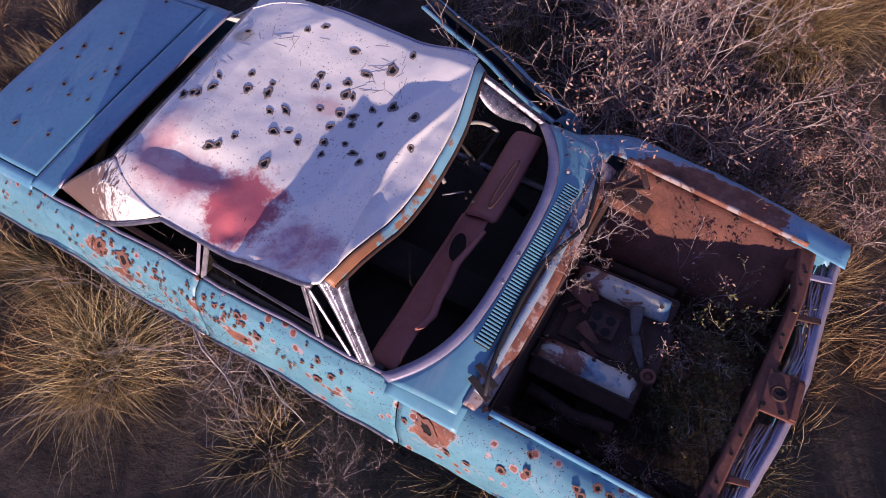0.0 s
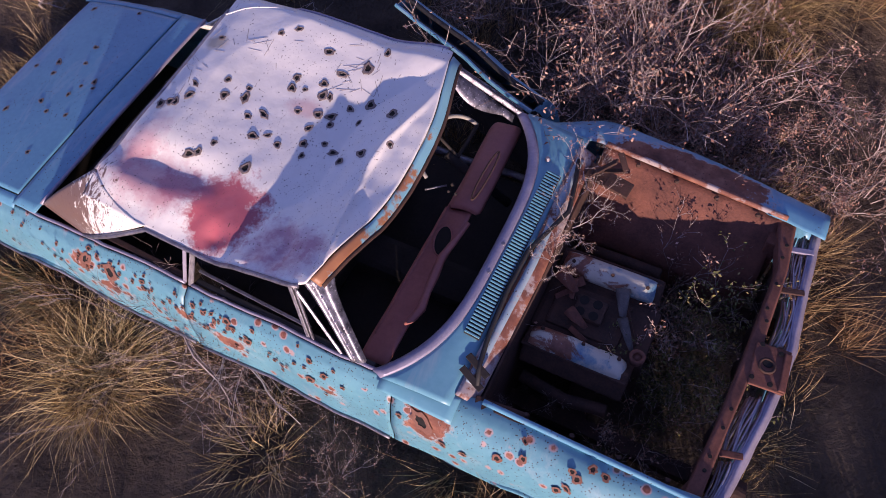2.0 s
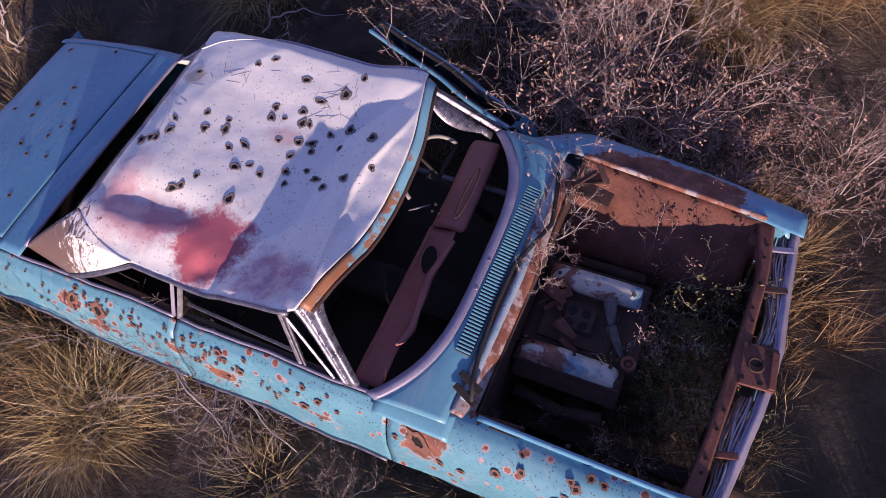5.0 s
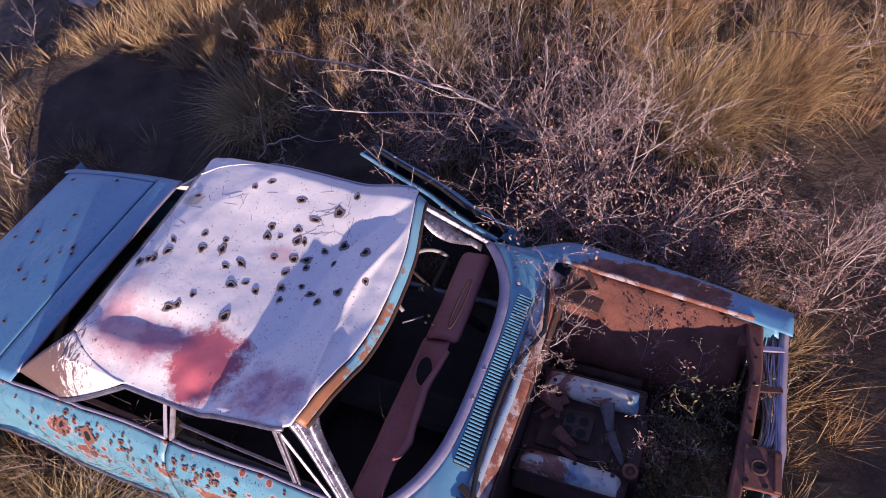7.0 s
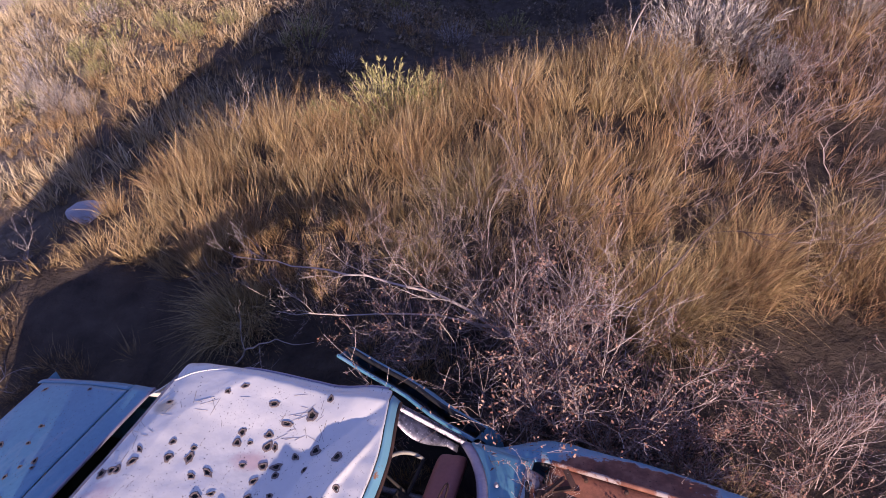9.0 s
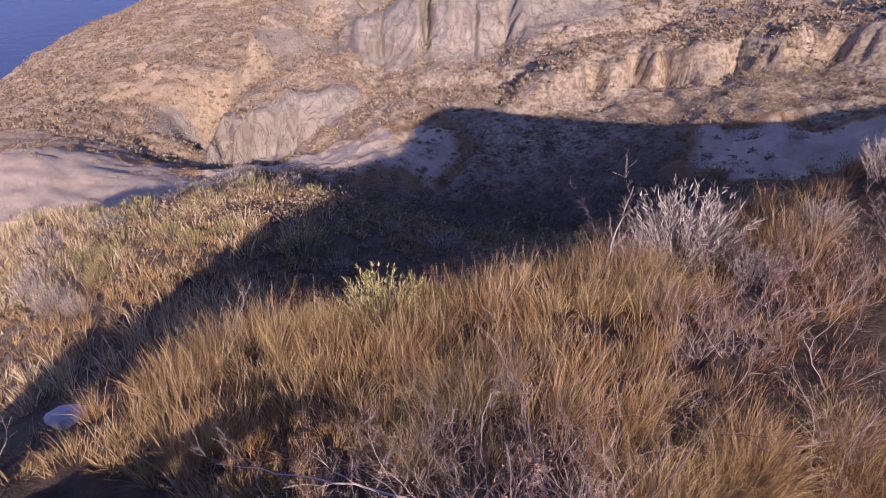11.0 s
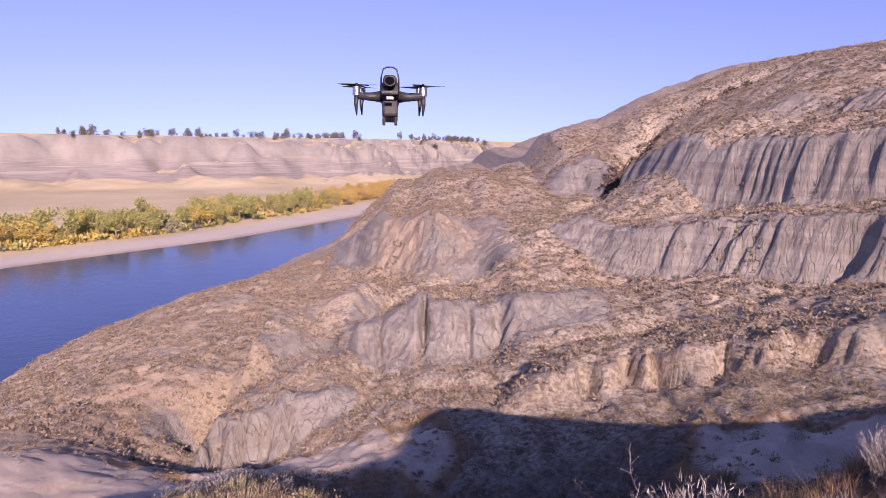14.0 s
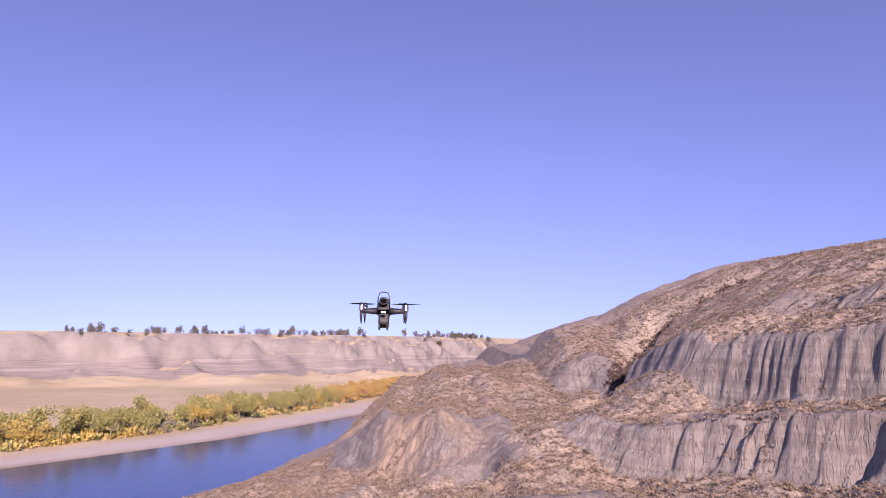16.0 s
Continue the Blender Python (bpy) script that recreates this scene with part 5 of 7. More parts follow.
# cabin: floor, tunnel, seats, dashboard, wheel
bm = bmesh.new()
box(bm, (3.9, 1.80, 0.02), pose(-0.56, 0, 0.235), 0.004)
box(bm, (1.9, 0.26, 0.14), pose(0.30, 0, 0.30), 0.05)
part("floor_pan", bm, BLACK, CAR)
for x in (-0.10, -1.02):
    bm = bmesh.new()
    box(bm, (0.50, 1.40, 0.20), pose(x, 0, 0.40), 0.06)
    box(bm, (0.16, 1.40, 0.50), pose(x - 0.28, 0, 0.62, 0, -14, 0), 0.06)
    part("bench_seat", bm, plain("dark_seat", (0.015, 0.012, 0.012), (0.05, 0.038, 0.03), 11) if x == -0.10 else bpy.data.materials["dark_seat"], CAR)
def dash_at(y, s):
    """Padded top with rounded edges and corners."""
    end = min(1, (0.84 - y) / 0.07) if y > 0.5 else min(1, (y - 0.19) / 0.03)
    end = math.sqrt(max(0.0, 1 - (1 - end) ** 2))
    edge_ = 1 - abs(2 * s - 1) ** 5
    return Vector((lerp(0.715, 0.905, 0.5 + (s - 0.5) * (0.8 + 0.2 * end)) + 0.008 * math.sin(6 * y), y, 0.885 + 0.052 * edge_ * (0.35 + 0.65 * end) + 0.02 * s + 0.006 * noise.noise((y * 7, s * 3, 1))))


v, f = sheet(dash_at, steps(0.19, 0.84, 34), steps(0, 1, 20))
thick(part("dashboard", mesh_of("dashboard", v, f, True), RUST_RED, CAR, "red oxide dashboard top"), 0.012, 0)
v, f = sheet(lambda y, s: Vector((lerp(0.72, 0.76, s), y, lerp(0.89, 0.62, s))), steps(-0.66, 0.80, 20), steps(0, 1, 6))
thick(part("dashboard_face", mesh_of("dashboard_face", v, f, True), RUST_RED, CAR), 0.01, 0)
v, f = sheet(lambda y, s: Vector((lerp(0.705, 0.87, s) + 0.006 * noise.noise((y * 5, s, 4)), y, 0.872 + 0.035 * s + 0.008 * noise.noise((y * 4, s * 2, 6)))), steps(-0.80, 0.19, 30), steps(0, 1, 8))
thick(part("dashboard_lip", mesh_of("dashboard_lip", v, f, True), RUST_RED, CAR), 0.012, 0)
hole_v = [(0.80 + 0.052 * math.cos(a) - 0.02 * math.sin(a), -0.03 + 0.095 * math.sin(a), 0.905 + 0.010 * math.cos(a)) for a in steps(0, 2 * math.pi, 29)]
part("gauge_opening", mesh_of("gauge_opening", hole_v[:-1], [tuple(range(28))]), HOLE, CAR, "dark empty gauge opening in the dashboard")
part("gauge_rim", mesh_of("gauge_rim", *tube(hole_v, 0.006, 6, False), True), RUST_RED, CAR)
edge = [(0.90, 0.10, 0.955), (0.88, -0.02, 0.95), (0.86, -0.14, 0.95), (0.87, -0.26, 0.94), (0.885, -0.36, 0.955), (0.90, -0.46, 0.95), (0.885, -0.53, 0.955), (0.86, -0.57, 0.94)]
v, f = tube(edge, [0.012, 0.018, 0.022, 0.026, 0.02, 0.024, 0.02, 0.012], 6)
part("torn_dash_edge", mesh_of("torn_dash_edge", v, f, True), RUST_RED, CAR, "torn red dashboard edge")
slot = [(0.865 + 0.02 * math.cos(a), 0.40 + 0.18 * math.sin(a), 0.998) for a in steps(0, 2 * math.pi, 25)]
v, f = tube(slot, 0.006, 5, False)
part("defroster_slot", mesh_of("defroster_slot", v, f, True), RUST_DARK, CAR)
for a, b in (((0.75, 0.24, 0.965), 0.010), ((0.70, 0.30, 0.95), 0.012), ((0.70, 0.25, 0.95), 0.010)):
    bm = bmesh.new()
    bmesh.ops.create_icosphere(bm, subdivisions=1, radius=b, matrix=Matrix.Translation(a))
    part("dash_knob", bm, BLACK, CAR)
wheel_arc = [Vector((0.60, 0.52, 0.93)) + Vector((-0.17 * math.cos(a), 0.255 * math.sin(a), 0.10 * math.cos(a))) for a in steps(-1.25, 1.75, 30)]
v, f = tube(wheel_arc, 0.012, 8)
wheel = part("steering_wheel", mesh_of("steering_wheel", v, f, True), plain("bleached_wheel_rim", (0.20, 0.19, 0.17), (0.36, 0.35, 0.32), 15, 0.6), CAR, "broken grey steering wheel rim")
v, f = joined([tube([wheel_arc[-1], (0.62, 0.52, 0.90)], 0.012, 6), tube([(0.62, 0.52, 0.90), wheel_arc[14]], 0.010, 6)])
part("spoke", mesh_of("spoke", v, f, True), BLACK, wheel)
v, f = tube([(0.56, 0.50, 0.92), (0.95, 0.50, 0.62)], 0.028, 10)
part("steering_column", mesh_of("steering_column", v, f, True), BLACK, CAR)
v, f = tube([(0.56, 0.22, 0.93), (0.66, 0.30, 0.92)], 0.006, 6)
part("shift_lever", mesh_of("shift_lever", v, f, True), TRIM, CAR)

# wheels, sunk in the soil
for x in (1.78, -1.55):
    for side in (-1, 1):
        bm = bmesh.new()
        bmesh.ops.create_cone(bm, cap_ends=True, segments=28, radius1=0.31, radius2=0.31, depth=0.18, matrix=pose(x, side * 0.82, 0.30, 90, 0, 0))
        bmesh.ops.bevel(bm, geom=[e for e in bm.edges if e.calc_face_angle(0) > 1], offset=0.04, segments=3, affect="EDGES")
        w = part("wheel", bm, RUBBER, CAR)
        bm = bmesh.new()
        bmesh.ops.create_cone(bm, cap_ends=True, segments=24, radius1=0.19, radius2=0.15, depth=0.03, matrix=pose(x, side * 0.915, 0.30, -90 * side, 0, 0))
        part("rim", bm, RUST, w)

# ---- bullet holes: torn, rust-edged craters ----
HOLE_RIM = plain("torn_hole_rim", (0.09, 0.065, 0.06), (0.34, 0.27, 0.245), 60, 0.7)


def crater(seed, petals=13, lift=0.14, rim=HOLE_RIM):
    rnd = random.Random(seed)
    verts, faces = [], []
    rings = ((1.25, 0.02), (0.95, lift), (0.62, lift * 0.4), (0.5, -0.1))
    wob = [1 + rnd.uniform(-0.25, 0.3) for _ in range(petals)]
    for r, z in rings:
        for k in range(petals):
            a = 2 * math.pi * k / petals
            verts.append((r * wob[k] * math.cos(a), r * wob[k] * math.sin(a) * 1.15, z * (0.6 + 0.6 * rnd.random())))
    for i in range(len(rings) - 1):
        for k in range(petals):
            j = (k + 1) % petals
            faces.append((i * petals + k, i * petals + j, (i + 1) * petals + j, (i + 1) * petals + k))
    faces.append(tuple((len(rings) - 1) * petals + k for k in range(petals)))
    me = mesh_of("bullet_hole", verts, faces)
    me.materials.append(rim)
    me.materials.append(HOLE)
    for p in me.polygons:
        p.material_index = 1 if p.index >= 2 * petals else 0
    return me


CRATERS = [crater(i) for i in range(5)]
RUST_RIM = plain("rusted_hole_rim", (0.11, 0.045, 0.035), (0.30, 0.14, 0.10), 50, 0.8)
SIDE_CRATERS = [crater(20 + i, 13, 0.06, RUST_RIM) for i in range(5)]
pick = random.Random(3)


def hole_at(p, normal, size, parent, kinds_=CRATERS):
    m = Matrix.Translation(p + normal * 0.003) @ normal.to_track_quat("Z", "Y").to_matrix().to_4x4() @ Matrix.Rotation(pick.uniform(0, 6), 4, "Z") @ Matrix.Diagonal((size * pick.uniform(0.7, 1.1), size * pick.uniform(0.8, 1.4), size, 1))
    ob = new("bullet_hole", pick.choice(kinds_))
    ob.parent = parent
    ob.matrix_basis = m


def normal_of(fn, x, y, e=0.01):
    return Vector((-(fn(x + e, y) - fn(x - e, y)) / (2 * e), -(fn(x, y + e) - fn(x, y - e)) / (2 * e), 1)).normalized()


ROOF_HOLES = [(-0.83, 0.44), (-0.5, 0.59), (-0.42, 0.66), (-0.19, 0.6), (-0.61, 0.19), (-0.47, 0.19), (-0.46, 0.13), (-0.57, 0.09), (-0.77, 0.09), (-0.75, 0.01), (-0.8, -0.06), (-0.83, -0.07), (-0.88, -0.1), (-0.38, 0.03), (-0.31, 0.08), (-0.28, -0.07), (-0.21, -0.03), (-0.13, -0.06), (-0.44, -0.2), (-0.53, -0.31), (-0.49, -0.28), (-0.2, -0.26), (-0.27, 0.37), (-0.26, 0.3), (-0.19, 0.32)]
ROOF_HOLES += [(-0.11, 0.4), (-0.08, 0.33), (-0.04, 0.34), (-0.15, 0.18), (-0.04, 0.21), (0.03, 0.23), (-0.04, 0.11), (-0.01, 0.01), (0.02, -0.06), (0.09, 0.06), (0.05, 0.18), (0.16, 0.03), (0.13, 0.72), (-0.05, 0.5), (0.07, 0.59), (0.1, 0.32), (0.19, 0.39), (0.19, 0.26), (0.36, 0.35), (0.23, -0.01), (0.33, 0.06), (0.46, 0.15)]
for x, y in ROOF_HOLES:
    hole_at(Vector((x, y, roof_z(x, y))), normal_of(roof_z, x, y, 0.03), pick.uniform(0.014, 0.023), ROOF)
TRUNK_HOLES = [(-2.45, 0.70), (-2.04, 0.76), (-2.11, 0.37), (-2.07, 0.22), (-1.98, -0.05), (-1.87, 0.1), (-1.84, 0.05), (-1.94, 0.04), (-1.86, -0.2), (-2.25, 0.07), (-2.14, -0.16), (-2.03, -0.22), (-1.89, -0.53), (-2.29, 0.17), (-2.45, 0.09), (-2.2, -0.55), (-2.35, -0.3)]
TRUNK = bpy.data.objects["trunk_lid"]
for x, y in TRUNK_HOLES:
    hole_at(Vector((x, y, deck_z(x, y) + 0.003)), normal_of(deck_z, x, y), pick.uniform(0.012, 0.02), TRUNK)


def side_hole(x, s, size, parent):
    e = 0.004
    p = side_at(x, s, -1)
    a = side_at(x + 0.01, s, -1) - p
    b = side_at(x, s + e, -1) - p
    nrm = b.cross(a).normalized()
    if nrm.y > 0:
        nrm = -nrm
    hole_at(p + nrm * 0.006, nrm, size, parent, SIDE_CRATERS)


for x, y in ((1.65, 0.86), (1.67, 0.92), (1.55, 0.96), (1.38, 0.99), (1.27, 0.99), (1.03, 0.97), (1.89, 0.87), (1.92, 0.89), (1.97, 0.83), (2.03, 0.84), (1.89, 0.94), (1.85, 0.96)):
    side_hole(x, s_of_y(y), pick.uniform(0.012, 0.017), fender_right)
side_hole(1.15, s_of_y(0.955), 0.036, fender_right)
for x, y, size in ((-1.09, 0.95, 0.032), (-0.9, 0.96, 0.034), (-0.65, 0.94, 0.014)):
    side_hole(x, s_of_y(y), size, quarter_right)
for x, y in ((-0.29, 0.97), (-0.27, 0.93), (-0.04, 0.93), (0.1, 0.97), (0.49, 0.99), (0.59, 0.96), (0.7, 0.97), (-0.2, 0.98), (-0.12, 0.95)):
    side_hole(x, s_of_y(y), pick.uniform(0.012, 0.019), door_right)
for i in range(95):
    x = pick.triangular(-1.7, 0.85, -0.3)
    side_hole(x, pick.triangular(0.2, 0.46, 0.33), pick.uniform(0.006, 0.012), door_right if x > -0.33 else quarter_right)
for i in range(26):
    x = pick.uniform(-2.4, -1.3)
    side_hole(x, pick.uniform(0.2, 0.45), pick.uniform(0.006, 0.011), quarter_right)
# scratched letters, too faint to read: short lines
SCRATCH = plain("scratch_grey", (0.26, 0.22, 0.21), (0.40, 0.35, 0.33), 20)
for i in range(46):
    x, y = pick.choice([(pick.uniform(-0.9, -0.25), pick.uniform(0.35, 0.68)), (pick.uniform(-0.1, 0.2), pick.uniform(0.4, 0.7)), (pick.uniform(-0.95, -0.75), pick.uniform(-0.05, 0.4))])
    a = pick.uniform(0, math.pi)
    d = pick.uniform(0.02, 0.06)
    scratch_ = mesh_of("scratch", *tube([Vector((x + t * d * math.cos(a), y + t * d * math.sin(a), roof_z(x + t * d * math.cos(a), y + t * d * math.sin(a)) + 0.001)) for t in (-1, -0.3, 0.4, 1)], 0.0011, 4))
    part("scratch", scratch_, SCRATCH, ROOF)

# ---- plants ----
def ground_z(x, y):
    return float(land(np.array([x]), np.array([y]))[0][0])


CAR_M = CAR.matrix_basis.copy()
CAR_INV = np.array(CAR_M.inverted())


def on_car(x, y, z, grow=0.0):
    p = CAR_INV[:3, :3] @ np.stack([x, y, z]) + CAR_INV[:3, 3:4]
    return (np.abs(p[0]) < 2.66 + grow) & (np.abs(p[1]) < 1.0 + grow)


def blade_mesh(name, root, way, length, width, bend, rng):
    """Many curved blades as one mesh: root n x 3, way n x 3 (unit), with a droop."""
    n_ = len(root)
    across = np.cross(way, rng.normal(size=(n_, 3)))
    across /= np.linalg.norm(across, axis=1, keepdims=True) + 1e-9
    w = width[:, None] * across * 0.5
    down = np.zeros_like(way)
    down[:, :2] = way[:, :2] * 0.6
    down[:, 2] = -0.35
    mid = root + way * length[:, None] * 0.55
    tip = root + way * length[:, None] + down * (length * bend)[:, None]
    verts = np.stack([root - w, root + w, mid - w * 0.7, mid + w * 0.7, tip], 1).reshape(-1, 3)
    base = (np.arange(n_) * 5)[:, None]
    tris = np.concatenate([base + np.array([[0, 1, 3]]), base + np.array([[0, 3, 2]]), base + np.array([[2, 3, 4]])], 0)
    return mesh_np(name, verts, tris)


def dry_colour(name, *stops, patch=None, rough=0.75):
    n = Nodes(name, rough, 0.0, 0.25)
    col = n.ramp(n.island(), *stops)
    if patch:
        col = n.mix(n.ramp(n.noise(3.2, 4, 0.65), (0.38, 0.75), (0.58, 0.0)), col, n.mix(n.island(), (0.09, 0.055, 0.035), (0.24, 0.15, 0.085)))
        col = n.mix(n.ramp(n.noise(0.9, 3), (0.42, 0.0), (0.6, 0.8)), col, n.ramp(n.island(), *patch))
    return n.done(col)


GRASS = dry_colour("dry_grass_blades", (0.0, (0.28, 0.18, 0.085)), (0.35, (0.48, 0.335, 0.16)), (0.7, (0.68, 0.51, 0.27)), (1.0, (0.82, 0.69, 0.45)),
                   patch=[(0.0, (0.23, 0.13, 0.07)), (0.5, (0.42, 0.255, 0.125)), (1.0, (0.66, 0.46, 0.25))])
rng = np.random.default_rng(11)
GOLD = np.array([(-2.1, -0.25, 1.0), (-3.0, 0.4, 1.0), (1.75, 2.95, 0.8), (2.7, 1.3, 0.7), (-2.3, 4.2, 0.5), (-2.3, 4.2, 0.35), (-2.35, 4.1, 0.4), (-3.95, 3.9, 0.3), (-0.4, 5.6, 1.5), (1.75, 5.9, 1.6), (2.1, 3.4, 0.7), (2.8, 3.4, 0.7), (0.2, -1.0, 0.9), (-2.4, 5.9, 1.2), (4.0, 6.6, 1.2), (0.2, 4.6, 1.0), (-8.5, 16.5, 1.6), (-7.5, 14.5, 2.0), (-6.5, 12.0, 2.0), (-9.0, 13.0, 2.0), (-5.5, 15.5, 2.0)])
SHADY = np.array([(-1.6, -0.8, 0.5), (-2.4, -1.0, 0.6), (-1.1, -0.6, 0.4), (3.0, 2.4, 0.7), (-4.7, 6.2, 1.0), (-5.3, 5.2, 0.9), (-4.3, 7.6, 0.9), (-5.6, 7.6, 1.0), (2.95, 0.4, 1.0), (3.4, 1.1, 0.7), (-0.4, -0.7, 0.5), (-2.6, -0.9, 0.4), (3.05, 6.3, 0.55), (3.0, 5.9, 0.4), (3.75, 6.0, 0.4), (4.9, 7.2, 0.45), (-2.6, 3.2, 0.6), (-3.9, 4.0, 0.8), (-1.3, 2.9, 0.6), (-5.4, 5.4, 0.6), (2.6, 2.3, 0.5), (3.0, 1.9, 0.5), (-1.4, -0.9, 0.6)])


CLUMPS = [(-2.20, -0.25, 0.36, 0.60, 1200, (0.25, 0.05)), (-2.75, 0.45, 0.40, 0.60, 1500, (0.1, -0.2)), (1.95, 3.2, 0.42, 0.75, 1700, (0.0, -0.1)), (2.75, 3.5, 0.36, 0.62, 1200, (0.1, 0.0)), (3.6, 3.7, 0.32, 0.55, 900, (0.1, 0.1)),
          (-1.85, 3.5, 0.34, 0.50, 1200, (-0.2, -0.2)), (0.4, 4.8, 0.40, 0.62, 1200, (0.0, 0.0)), (2.6, 6.1, 0.45, 0.62, 1200, (0.1, 0.0)), (-0.1, 3.9, 0.30, 0.55, 700, (0.0, 0.0)), (-1.0, -0.55, 0.22, 0.36, 260, (-0.2, 0.1))]


def tufts(count, x0, x1, y0, y1, blades, long, wide, name, label, mat=None):
    x, y = rng.uniform(x0, x1, count), rng.uniform(y0, y1, count)
    keep = 0.27 + 2.9 * (fbm(x / 0.45, y / 0.45, 3, 71) - 0.5)
    tall = 0.72 + 0.9 * (fbm(x / 0.9, y / 0.9, 2, 72) - 0.45)
    for gx_, gy_, r in GOLD:
        g = np.exp(-(((x - gx_) ** 2 + (y - gy_) ** 2) / (r * r)))
        keep, tall = keep + 0.38 * g, tall + 0.22 * g
    for gx_, gy_, r in SHADY:
        keep = keep - 0.75 * np.exp(-(((x - gx_) ** 2 + (y - gy_) ** 2) / (r * r)))
    keep = keep + 0.12 * (y < 0.4) + 0.25 * (y > 9) * (x < 0)
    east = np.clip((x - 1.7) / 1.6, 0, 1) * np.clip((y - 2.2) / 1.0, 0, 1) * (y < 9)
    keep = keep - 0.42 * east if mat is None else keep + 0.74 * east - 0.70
    crest = np.exp(-(((y - 6.6) / 1.2) ** 2)) * smoothstep(-4.6, -3.4, x) * (1 - smoothstep(4.2, 5.2, x))
    keep, tall = keep + 0.30 * crest, tall + 0.05 * crest
    z, _ = land(x, y)
    ok = (rng.random(count) < keep) & ~on_car(x, y, z, 0.02)
    x, y, z, tall = x[ok], y[ok], z[ok], tall[ok]
    k = rng.integers(blades // 2, blades + 1, len(x))
    i = np.repeat(np.arange(len(x)), k)
    a = rng.uniform(0, 2 * np.pi, len(i))
    r = rng.random(len(i)) ** 0.7
    root = np.stack([x[i] + 0.09 * r * np.cos(a), y[i] + 0.09 * r * np.sin(a), z[i] - 0.03], 1)
    lean = np.repeat(rng.normal(0, 0.20, (len(x), 2)) + np.array([0.02, -0.02]), k, 0)
    way = np.stack([0.34 * r * np.cos(a) + lean[:, 0], 0.34 * r * np.sin(a) + lean[:, 1], np.ones(len(i))], 1)
    way += rng.normal(0, 0.18, way.shape)
    way /= np.linalg.norm(way, axis=1, keepdims=True)
    length = long * tall[i] * np.where(rng.random(len(i)) < 0.10, rng.uniform(1.0, 1.45, len(i)), rng.uniform(0.35, 1.0, len(i)))
    me = blade_mesh(name, root, way, length, wide * rng.uniform(0.6, 1.3, len(i)), rng.uniform(0.05, 0.45, len(i)), rng)
    return tagged(part(name, me, mat or GRASS, None, label), "", "grass", "", "stuff")


tufts(5000, -6.5, 6.0, -1.6, 4.2, 60, 0.50, 0.0036, "dry_grass", "golden dry grass tufts on the slope")
tufts(5000, -6.5, 8.0, 4.2, 8.8, 42, 0.54, 0.0056, "crest_grass", "tall golden-brown dry grass tufts along the crest")
GOLDEN = dry_colour("golden_grass_blades", (0.0, (0.22, 0.15, 0.065)), (0.4, (0.43, 0.32, 0.15)), (1.0, (0.70, 0.56, 0.32)))


def clump(x, y, radius, height, count, lean, name="grass_clump"):
    """One big tuft: arching blades, swept to one side."""
    a, r = rng.uniform(0, 2 * np.pi, count), np.sqrt(rng.random(count))
    px_, py_ = x + radius * 0.8 * r * np.cos(a), y + radius * 0.8 * r * np.sin(a)
    root = np.stack([px_, py_, land(px_, py_)[0] - 0.03], 1)
    off = on_car(px_, py_, root[:, 2], 0.02)
    way = np.stack([0.55 * r * np.cos(a) + lean[0], 0.55 * r * np.sin(a) + lean[1], np.ones(count)], 1) + rng.normal(0, 0.42, (count, 3))
    way /= np.linalg.norm(way, axis=1, keepdims=True)
    long_ = height * rng.uniform(0.45, 1.15, count)
    k = ~off
    me = blade_mesh(name, root[k], way[k], long_[k], rng.uniform(0.0028, 0.0055, count)[k], rng.uniform(0.3, 1.2, count)[k], rng)
    return tagged(part(name, me, GOLDEN, None, "thick golden clump of arching dry grass"), "", "grass", "", "stuff")


for cx, cy, cr, ch, cn, lean in CLUMPS:
    clump(cx, cy, cr, ch, cn, lean)
# brown grass on the east side, with shade between the shrubs put into its colour
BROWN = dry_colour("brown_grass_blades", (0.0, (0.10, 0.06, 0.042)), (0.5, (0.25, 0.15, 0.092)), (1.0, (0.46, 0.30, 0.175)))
tufts(5200, 1.5, 8.0, 2.2, 8.8, 44, 0.35, 0.0050, "brown_grass", "withered brown grass between the shrubs, coloured darker for their shade", BROWN)
tufts(5200, -16, 14, 7.5, 24, 30, 0.55, 0.010, "slope_grass", "straw-coloured grass on the falling slope")

PALE_GRASS = dry_colour("pale_straw_blades", (0.0, (0.36, 0.27, 0.15)), (0.5, (0.58, 0.46, 0.29)), (1.0, (0.78, 0.66, 0.46)))
m_ = 2300
tx, ty = rng.uniform(-19, -3.5, m_), rng.uniform(9.5, 31, m_)
ok_ = rng.random(m_) < 0.20 + 1.9 * (fbm(tx / 2.6, ty / 2.6, 3, 75) - 0.40)
tx, ty = tx[ok_], ty[ok_]
i_ = np.repeat(np.arange(len(tx)), 20)
a_ = rng.uniform(0, 2 * np.pi, len(i_))
root_ = np.stack([tx[i_] + 0.16 * np.cos(a_), ty[i_] + 0.16 * np.sin(a_), land(tx, ty)[0][i_] - 0.04], 1)
way_ = np.stack([0.3 * np.cos(a_), 0.3 * np.sin(a_), np.ones(len(i_))], 1) + rng.normal(0, 0.2, (len(i_), 3))
way_ /= np.linalg.norm(way_, axis=1, keepdims=True)
tagged(part("pale_grass", blade_mesh("pale_grass", root_, way_, rng.uniform(0.3, 0.75, len(i_)), rng.uniform(0.012, 0.024, len(i_)), rng.uniform(0.1, 0.5, len(i_)), rng), PALE_GRASS, None, "pale straw grass on the lower western slope"), "", "grass", "", "stuff")
